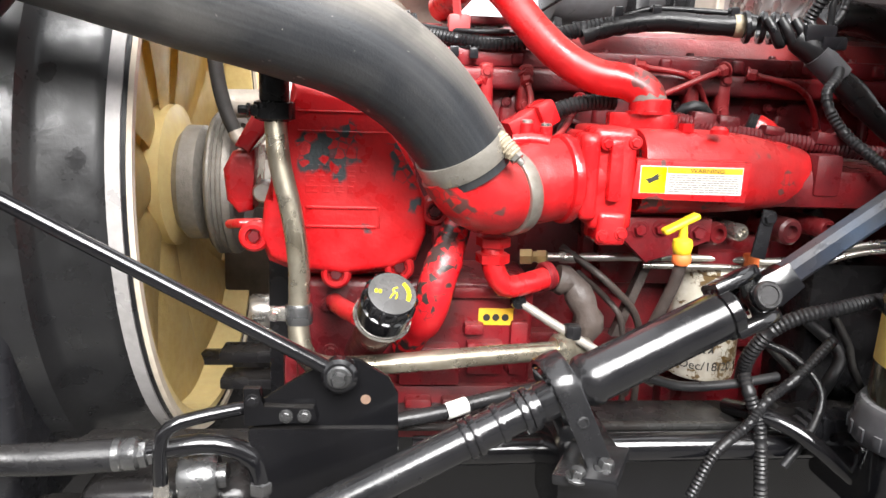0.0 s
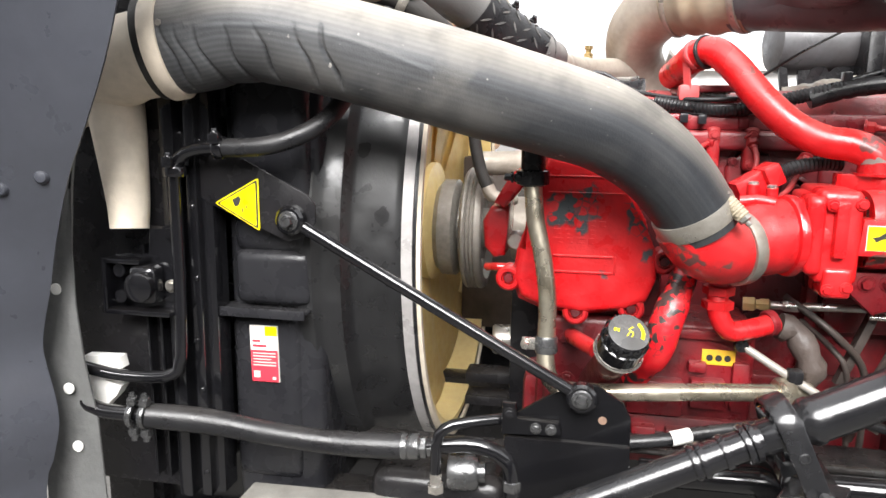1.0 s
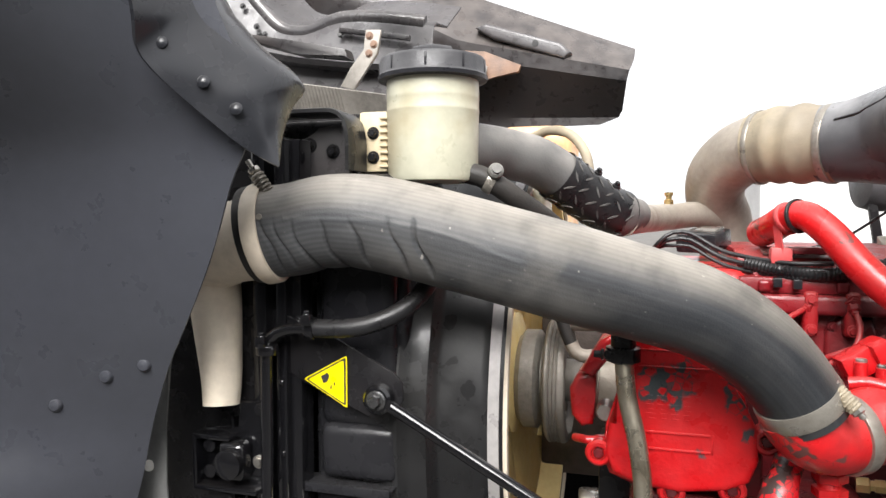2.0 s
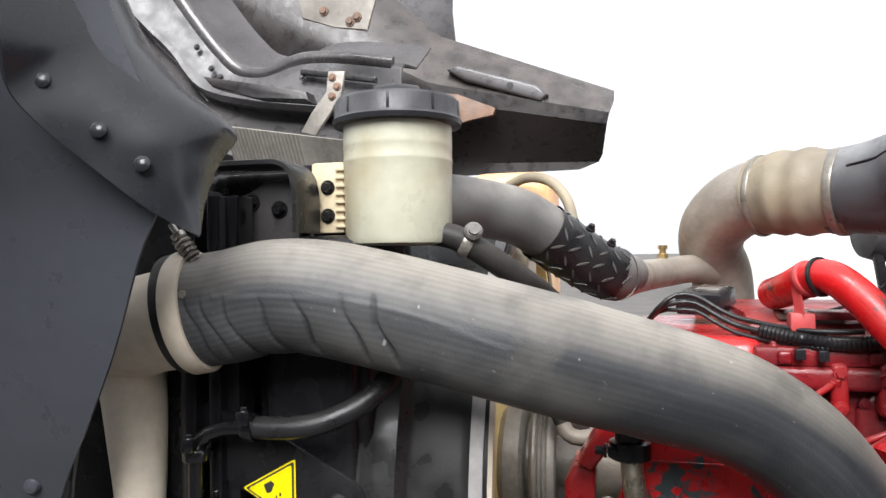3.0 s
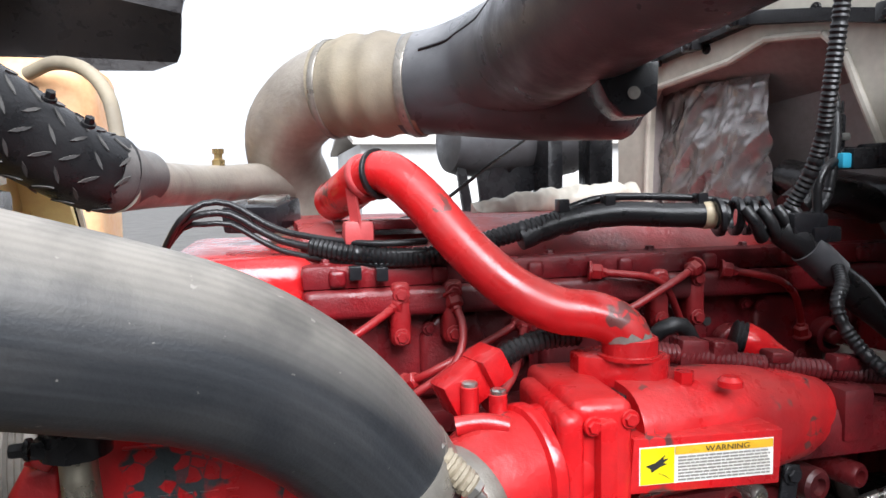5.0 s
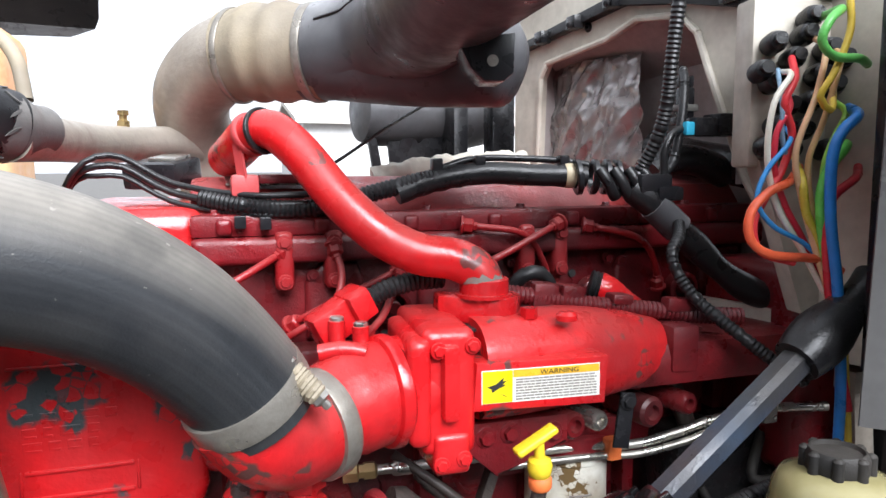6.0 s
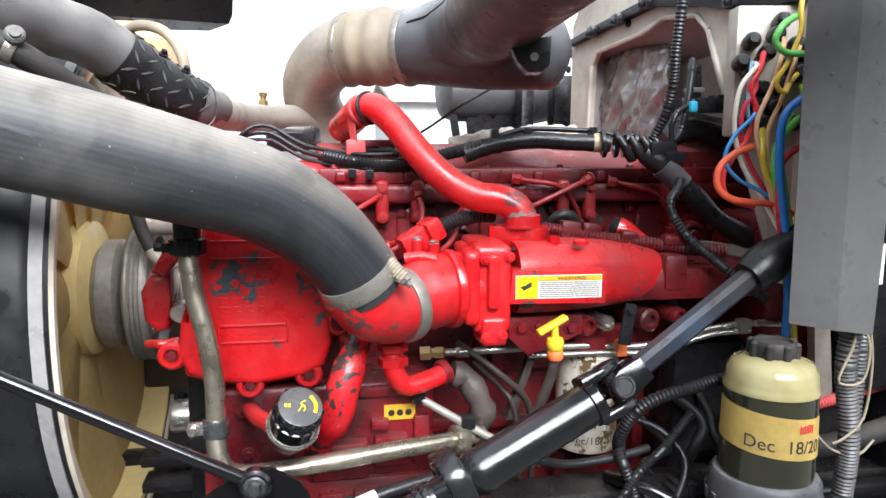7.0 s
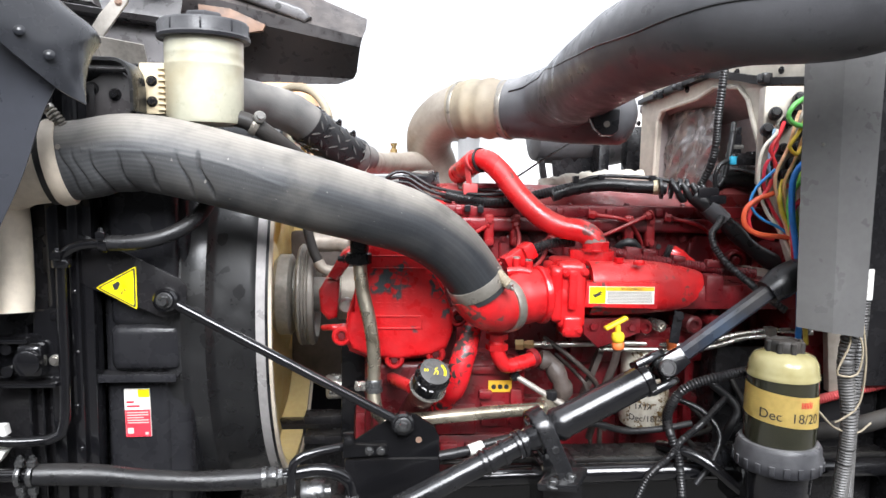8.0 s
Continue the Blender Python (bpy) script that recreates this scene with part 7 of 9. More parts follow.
part("side_boss", bm, RED, of)

# dipstick
ds = thing("dipstick", (0.345, 0.60, 1.285), "yellow plastic dipstick handle in an orange-sealed tube", "dipstick")
bm = new_bm()
tube(bm, [(0.355, 0.602, 1.275), (0.350, 0.61, 1.24), (0.335, 0.64, 1.16), (0.33, 0.70, 1.05)], 0.008, 12)
part("tube", bm, OILY, ds)
bm = new_bm()
lathe(bm, [(0.0105, 0), (0.0125, 0.003), (0.0125, 0.012), (0.010, 0.015)], (0.355, 0.602, 1.274), (-0.05, -0.05, 1), 20)
part("seal", bm, ORANGE_PLASTIC, ds, "orange seal")
bm = new_bm()
lathe(bm, [(0.008, 0), (0.0115, 0.003), (0.0125, 0.008), (0.0135, 0.014), (0.0120, 0.020), (0.0060, 0.023), (0.0050, 0.040)], (0.354, 0.601, 1.287), (-0.05, -0.05, 1), 24)
hdl = part("handle", bm, YELLOW, ds)
bm = new_bm()
box(bm, (0.323, 0.592, 1.324), (0.374, 0.610, 1.332), 0.0038, (0, -28, 0), 3)
part("grip", bm, YELLOW, hdl)
# steel fuel lines
fl = thing("fuel_line", (0.35, 0.71, 1.26), "bare steel fuel line with a brass union", "pipe")
bm = new_bm()
tube(bm, [(0.165, 0.735, 1.262), (0.254, 0.72, 1.266), (0.394, 0.700, 1.273), (0.480, 0.69, 1.273), (0.545, 0.68, 1.272), (0.60, 0.665, 1.287), (0.650, 0.655, 1.303), (0.72, 0.635, 1.316), (0.80, 0.62, 1.315)], 0.0065, 14)
part("line", bm, STEEL, fl)
bm = new_bm()
tube(bm, [(0.345, 0.690, 1.262), (0.48, 0.683, 1.262), (0.545, 0.672, 1.262), (0.605, 0.655, 1.278), (0.655, 0.645, 1.296), (0.72, 0.625, 1.308)], 0.005, 12)
part("return_line", bm, STEEL, fl)
bm = new_bm()
lathe(bm, [(0.013, 0), (0.013, 0.018), (0.009, 0.020), (0.009, 0.026), (0.011, 0.026), (0.011, 0.040), (0.007, 0.043)], (0.165, 0.735, 1.262), (1, -0.17, 0.05), 6)
part("union", bm, BRASS, fl, "brass union nut")
bm = new_bm()
lathe(bm, [(0.008, 0), (0.0095, 0.004), (0.0095, 0.022), (0.008, 0.026)], (0.225, 0.724, 1.2645), (1, -0.12, 0.03), 16)
part("sleeve", bm, STEEL, fl)
bm = new_bm()
box(bm, (0.500, 0.672, 1.256), (0.520, 0.695, 1.284), 0.004)
part("clip", bm, ORANGE_PLASTIC, fl, "orange line clip")
bm = new_bm()
box(bm, (0.700, 0.622, 1.300), (0.722, 0.645, 1.325), 0.004)
part("joint", bm, DULL_STEEL, fl)

# small link rod and taped hose
lk = thing("link_rod", (0.24, 0.67, 1.14), "grey link rod with a black clip", "rod")
bm = new_bm()
tube(bm, [(0.150, 0.702, 1.207), (0.227, 0.680, 1.163), (0.293, 0.660, 1.128), (0.338, 0.640, 1.108)], 0.0068, 12)
part("rod", bm, DULL_STEEL, lk)
bm = new_bm()
lathe(bm, [(0.010, -0.008), (0.012, 0), (0.010, 0.008)], (0.150, 0.702, 1.207), (0, -1, 0), 16)
part("pivot", bm, BLACK_SAT, lk)
bm = new_bm()
box(bm, (0.215, 0.670, 1.158), (0.238, 0.692, 1.180), 0.005)
part("clip", bm, BLACK_SAT, lk)
th = thing("taped_hose", (0.08, 0.61, 1.06), "black hose with a band of white tape", "hose")
bm = new_bm()
tube(bm, [(-0.06, 0.595, 1.060), (-0.023, 0.600, 1.065), (0.041, 0.610, 1.073), (0.072, 0.620, 1.079), (0.128, 0.630, 1.088), (0.189, 0.645, 1.094), (0.24, 0.67, 1.095)], 0.0105, 16)
part("hose", bm, RUBBER, th)
bm = new_bm()
tube(bm, [(0.043, 0.6105, 1.0733), (0.058, 0.6150, 1.0762), (0.072, 0.620, 1.079)], 0.0118, 16)
part("tape", bm, TAPE, th, "white cloth tape")

# ---- steering shaft ----
ss = thing("steering_shaft", (0.2, 0.49, 1.1), "glossy black steering shaft with universal joint and carrier bearing", "steering shaft")
S0, S1 = Vector((-0.24, 0.425, 0.965)), Vector((0.395, 0.522, 1.249))
sd = (S1 - S0).normalized()


def sh(x):
    return S0 + sd * ((x - S0.x) / sd.x)


bm = new_bm()
tube(bm, [sh(-0.24), sh(0.15)], 0.0215, 28, True, False)
part("lower_tube", bm, SHAFT, ss)
bm = new_bm()
tube(bm, [sh(0.205), sh(0.375)], 0.0305, 32, True, False)
part("upper_tube", bm, SHAFT, ss)
bm = new_bm()
for x, r_ in ((0.060, 0.0245), (0.070, 0.0245), (0.098, 0.024), (0.125, 0.0265), (0.134, 0.0265)):
    lathe(bm, [(0.018, -0.005), (r_, -0.004), (r_ + 0.001, 0), (r_, 0.004), (0.018, 0.005)], sh(x), sd, 28)
lathe(bm, [(0.020, 0), (0.024, 0.005), (0.024, 0.05), (0.029, 0.06), (0.0325, 0.065), (0.0325, 0.075)], sh(0.142), sd, 28)
part("boot", bm, SHAFT, ss)
bm = new_bm()
lathe(bm, [(0.028, 0), (0.034, 0.003), (0.034, 0.016), (0.030, 0.020)], sh(0.368), sd, 28)
part("weld_collar", bm, BLACK, ss)
J = Vector((0.412, 0.524, 1.260))
up2 = (Vector((0.635, 0.545, 1.412)) - J).normalized()
cr = Vector((-0.12, -0.95, 0.28))
cr = (cr - sd * cr.dot(sd)).normalized()
ot = sd.cross(cr).normalized()
for s in (1, -1):
    bm = new_bm()
    o = J + ot * 0.021 * s
    plate(bm, [o - sd * 0.046 - cr * 0.022, o - sd * 0.046 + cr * 0.022, o - sd * 0.012 + cr * 0.022, o + sd * 0.010 + cr * 0.019, o + sd * 0.020 + cr * 0.008, o + sd * 0.020 - cr * 0.008, o + sd * 0.010 - cr * 0.019, o - sd * 0.012 - cr * 0.022], ot * 0.016 * s, 0.006, 3)
    part("yoke_arm", bm, BLACK, ss)
for s in (1, -1):
    bm = new_bm()
    o = J + cr * 0.024 * s
    w = up2.cross(cr).normalized()
    plate(bm, [o + up2 * 0.045 - w * 0.017, o + up2 * 0.045 + w * 0.017, o + up2 * 0.010 + w * 0.021, o - up2 * 0.014 + w * 0.014, o - up2 * 0.019, o - up2 * 0.014 - w * 0.014, o + up2 * 0.010 - w * 0.021], cr * 0.009 * s, 0.003)
    ya = part("fork_arm", bm, BLACK, ss)
    bm = new_bm()
    lathe(bm, [(0.0175, 0), (0.0175, 0.005), (0.015, 0.008), (0.012, 0.008), (0.011, 0.0065), (0.001, 0.0065)], o + cr * 0.008 * s, cr * s, 28)
    part("bearing_cap", bm, BLACK_SAT, ya)
bm = new_bm()
lathe(bm, [(0.011, -0.028), (0.011, 0.028)], J, cr, 16)
lathe(bm, [(0.011, -0.028), (0.011, 0.028)], J, ot, 16)
part("cross", bm, GUNMETAL, ss)
bm = new_bm()
U0, U1 = J + up2 * 0.038, Vector((0.640, 0.546, 1.416))
w = up2.cross(Vector((0, -1, 0))).normalized()
n = w.cross(up2).normalized()
a_ = [U0 + w * a * 0.0150 + n * b * 0.0150 for a, b in ((-1, -0.55), (-0.55, -1), (0.55, -1), (1, -0.55), (1, 0.55), (0.55, 1), (-0.55, 1), (-1, 0.55))]
plate(bm, a_, U1 - U0, 0.002)
sft = part("upper_shaft", bm, STEEL_BLUE, ss, "scuffed blue-grey square shaft")
bm = new_bm()
tube(bm, [U0 + n * -0.0148 + w * 0.002, U1 + n * -0.0148 + w * 0.002], 0.0035, 8, True, False)
part("spline_ridge", bm, DULL_STEEL, sft)
bm = new_bm()
box(bm, U0 + Vector((-0.012, -0.018, -0.016)), U0 + Vector((0.012, 0.016, 0.016)), 0.006, (0, -37, 0))
part("fork_base", bm, BLACK, ss)
bm = new_bm()
tube(bm, [U1 - up2 * 0.012, U1 + up2 * 0.02, U1 + up2 * 0.06, U1 + up2 * 0.13], lambda s: 0.026 + 0.006 * math.sin(6 * s), 20)
part("top_boot", bm, RUBBER, ss)
# carrier bearing and its bracket
cb = thing("bearing_bracket", (0.19, 0.47, 1.06), "glossy black carrier bearing bracket bolted above the frame rail", "bracket")
C = sh(0.172)


def strap(bm, pts, wide, width, thick):
    """A flat bar of the given width bent along the points."""
    fr_ = spline(pts, 0.004)
    w_ = Vector(wide).normalized()
    rows2 = []
    for i, p in enumerate(fr_):
        t_ = (fr_[min(i + 1, len(fr_) - 1)] - fr_[max(i - 1, 0)]).normalized()
        n_ = t_.cross(w_).normalized()
        rows2.append([bm.verts.new(p + w_ * width * a + n_ * thick * c) for a, c in ((-0.5, -0.35), (-0.44, -0.5), (0.44, -0.5), (0.5, -0.35), (0.5, 0.35), (0.44, 0.5), (-0.44, 0.5), (-0.5, 0.35))])
    for i in range(len(rows2) - 1):
        for k in range(8):
            bm.faces.new((rows2[i][k], rows2[i][(k + 1) % 8], rows2[i + 1][(k + 1) % 8], rows2[i + 1][k]))
    bm.faces.new(rows2[0])
    bm.faces.new(rows2[-1])


bm = new_bm()
lathe(bm, [(0.030, -0.016), (0.038, -0.018), (0.041, -0.012), (0.041, 0.012), (0.038, 0.016), (0.031, 0.016)], C, sd, 36)
part("housing", bm, BLACK, cb)
fd = Vector((0, -1, 0))
fd = (fd - sd * fd.dot(sd)).normalized()
ud = sd.cross(fd).normalized()
ud = ud if ud.z > 0 else -ud
bm = new_bm()
strap(bm, [C + fd * a + ud * c for a, c in ((-0.045, -0.09), (-0.045, -0.01), (-0.036, 0.030), (0.0, 0.046), (0.034, 0.032), (0.045, -0.005), (0.047, -0.05), (0.048, -0.088))], sd, 0.030, 0.007)
part("arm", bm, SHAFT, cb)
bm = new_bm()
FT = C + fd * 0.048 - ud * 0.090
box(bm, FT + Vector((-0.045, -0.030, -0.008)), FT + Vector((0.030, 0.060, 0.006)), 0.004, (0, -8, -28))
part("foot", bm, SHAFT, cb)
bm = new_bm()
box(bm, (0.18, 0.50, 0.94), (0.26, 0.63, 1.062), 0.006)
part("pedestal", bm, BLACK, cb)
for p in ((0.002, -0.006, 0.007), (-0.034, -0.014, 0.001)):
    bm = new_bm()
    bolt(bm, FT + Vector(p), (0.12, -0.1, 1), 0.0095, 0.011)
    part("foot_bolt", bm, GUNMETAL, cb)
bm = new_bm()
lathe(bm, [(0.0075, 0), (0.0075, 0.0012), (0.0055, 0.002), (0.0050, 0.0006), (0.001, 0.0006)], C + fd * 0.0497 - ud * 0.022, fd, 18)
part("strap_hole", bm, RUBBER, cb)

# ---- filters ----
ofl = thing("oil_filter", (0.478, 0.775, 1.06), "oily white spin-on filter with handwritten date", "oil filter")
OFC = Vector((0.478, 0.775, 0))
bm = new_bm()
lathe(bm, [(0.020, 1.058), (0.048, 1.060), (0.0545, 1.064), (0.056, 1.070), (0.056, 1.235), (0.058, 1.237), (0.058, 1.245), (0.054, 1.252), (0.03, 1.256)], OFC, (0, 0, 1), 44)
can = part("can", bm, FILTER_WHITE, ofl)


def wrap_text(text, size, centre, r_, z, a0, parent, mat, slant=0.0, name="handwriting"):
    """Writing laid round an upright cylinder, its middle facing the angle a0."""
    b = letters(text, size)
    w = max(v.co.x for v in b.verts)
    for v in b.verts:
        a = a0 + (v.co.x - w / 2) / r_
        rr = r_ + 0.0007 + v.co.z
        v.co = Vector((centre[0] + rr * math.cos(a), centre[1] + rr * math.sin(a), z + v.co.y + slant * v.co.x))
    return tagged(part(name, b, mat, parent, smooth=False), kind="stuff")


wrap_text("Dec/18/20", 0.020, OFC, 0.056, 1.082, radians(-102), can, INK)
bm = new_bm()
for k, (h, lean) in enumerate(((0.012, 0.0), (0.014, 0.1), (0.010, -0.1), (0.013, 0.05), (0.011, 0.12), (0.014, -0.05))):
    aa = radians(-128) + 0.115 * k
    p = OFC + Vector((0.0566 * math.cos(aa), 0.0566 * math.sin(aa), 1.110 + 0.001 * (k % 3)))
    q = OFC + Vector((0.0566 * math.cos(aa + lean), 0.0566 * math.sin(aa + lean), 1.110 + h))
    tube(bm, [p, (p + q) / 2 + Vector((0, -0.0004, 0)), q], 0.0012, 6, True, False)
tagged(part("pen_strokes", bm, INK, can), kind="stuff")
bm = new_bm()
for k in range(4):
    lo_ = OFC + Vector((-0.02, -0.0565, 1.180 + 0.006 * k))
    a0 = radians(-112)
    pts = [OFC + Vector((0.0566 * math.cos(a0 + a), 0.0566 * math.sin(a0 + a), 1.176 + 0.007 * k)) for a in (0.0, 0.15, 0.3, 0.45, 0.55)]
    tube(bm, pts, 0.0014, 6, True, False)
part("print", bm, GREY_INK, can)
bm = new_bm()
lathe(bm, [(0.060, 1.250), (0.062, 1.254), (0.062, 1.275), (0.050, 1.282)], OFC, (0, 0, 1), 36)
box(bm, (0.43, 0.72, 1.262), (0.55, 0.84, 1.30), 0.01)
part("filter_head", bm, RED_DULL, ofl)

fb = thing("fuel_filter_bowl", (0.632, 0.520, 1.0), "clear yellowed fuel filter bowl, half full, with black cap", "fuel filter")
FC = Vector((0.632, 0.520, 0))
bm = new_bm()
lathe(bm, [(0.050, 1.264), (0.0662, 1.264), (0.0668, 1.268), (0.0650, 1.272), (0.0643, 1.278), (0.0622, 1.292), (0.055, 1.305), (0.038, 1.312), (0.026, 1.314)], FC, (0, 0, 1), 56)
part("dome", bm, BOWL_CLEAR, fb, "clear yellowed plastic dome above the fuel")
bm = new_bm()
lathe(bm, [(0.0668, 1.12), (0.0664, 1.18), (0.0645, 1.266), (0.05, 1.2675)], FC, (0, 0, 1), 56)
bowl = part("bowl", bm, FUEL, fb, "clear bowl full of dark fuel")
bm = new_bm()
lathe(bm, [(0.026, 1.300), (0.031, 1.309), (0.0315, 1.330), (0.028, 1.335), (0.026, 1.335), (0.024, 1.331), (0.001, 1.331)], FC, (0, 0, 1), 32)
fcap = part("cap", bm, RUBBER_DUSTY, fb, "dusty black knobbed cap")
for k in range(8):
    a = 2 * math.pi * k / 8
    bm = new_bm()
    c = FC + Vector((0.031 * math.cos(a), 0.031 * math.sin(a), 1.310))
    lathe(bm, [(0.006, 0), (0.006, 0.022), (0.003, 0.025)], c, (0, 0, 1), 10)
    part("knob", bm, RUBBER_DUSTY, fcap)
bm = new_bm()
rows = []
for z in (1.180, 1.240):
    rows.append([bm.verts.new(FC + Vector(((0.0674 - 0.022 * (z - 1.18)) * math.cos(a), (0.0674 - 0.022 * (z - 1.18)) * math.sin(a), z - 0.006 * (a + radians(100))))) for a in [radians(-205 + 5 * k) for k in range(41)]])
for k in range(40):
    bm.faces.new((rows[0][k], rows[0][k + 1], rows[1][k + 1], rows[1][k]))
bmesh.ops.solidify(bm, geom=bm.faces[:], thickness=0.0006)
lab = part("label", bm, CREAM_STICK, bowl, "yellowed label with a handwritten date")
wrap_text("Dec  18/20", 0.026, FC, 0.0672, 1.194, radians(-104), lab, INK, -0.06)
bm = new_bm()
for k, (a, h) in enumerate(((0.0, 0.012), (0.05, 0.010), (0.1, 0.012), (0.15, 0.011), (0.2, 0.012), (0.26, 0.012), (0.32, 0.011))):
    aa = radians(-88) + a
    p = FC + Vector((0.0676 * math.cos(aa), 0.0676 * math.sin(aa), 1.218))
    tube(bm, [p, p + Vector((0, 0, h))], 0.0007, 5, True, False)
part("faded_print", bm, RED_STICK, lab)
bm = new_bm()
lathe(bm, [(0.062, 1.082), (0.078, 1.083), (0.081, 1.088), (0.081, 1.108), (0.078, 1.114), (0.078, 1.128), (0.073, 1.136), (0.062, 1.138)], FC, (0, 0, 1), 48)
col = part("collar", bm, CAP_GREY, fb, "dusty black lock ring")
for k in range(20):
    a = 2 * math.pi * k / 20
    bm = new_bm()
    c = FC + Vector((0.0805 * math.cos(a), 0.0805 * math.sin(a), 1.097))
    box(bm, c - Vector((0.003, 0.005, 0.009)), c + Vector((0.003, 0.005, 0.009)), 0.001, (0, 0, math.degrees(a)))
    part("rib", bm, CAP_GREY, col)
bm = new_bm()
lathe(bm, [(0.056, 0.93), (0.060, 0.935), (0.064, 1.07), (0.062, 1.084)], FC, (0, 0, 1), 40)
box(bm, (0.58, 0.54, 0.97), (0.68, 0.66, 1.05), 0.01)
part("base", bm, BLACK, fb)

# ---- grey electrical panel and wires ----
ep = thing("electrical_cover_panel", (0.66, 0.40, 1.36), "dark grey folded sheet-metal electrical cover panel", "panel")
bl, br_, tl, tr_ = Vector((0.656, 0.473, 1.356)), Vector((0.713, 0.447, 1.349)), Vector((0.599, 0.408, 1.900)), Vector((0.656, 0.382, 1.902))
n = (br_ - bl).cross(tl - bl).normalized()
bm = new_bm()
plate(bm, [bl, br_, tr_, tl], n * -0.003, 0.001)
part("face", bm, PANEL, ep)
b2, t2 = Vector((0.782, 0.456, 1.338)), Vector((0.739, 0.391, 1.911))
bm = new_bm()
plate(bm, [br_, b2, t2, tr_], Vector((-0.3, 0.9, 0)).normalized() * 0.003, 0.001)
part("fold", bm, PANEL, ep)
bm = new_bm()
plate(bm, [b2, b2 + Vector((0.02, 0.06, 0)), t2 + Vector((0.02, 0.06, 0)), t2], (-0.003, 0, 0), 0.001)
part("return_flange", bm, PANEL, ep)
bm = new_bm()
box(bm, (0.70, 0.49, 1.40), (0.81, 0.515, 1.84), 0.004)
box(bm, (0.80, 0.50, 1.38), (0.86, 0.70, 1.86), 0.006)
part("backing", bm, BLACK_SAT, ep)
bm = new_bm()
lathe(bm, [(0.003, 0), (0.0025, 0.0012), (0.0005, 0.0015)], bl + (br_ - bl) * 0.55 + (tl - bl) * 0.64, n if n.y < 0 else -n, 10)
part("rivet", bm, STEEL, ep)

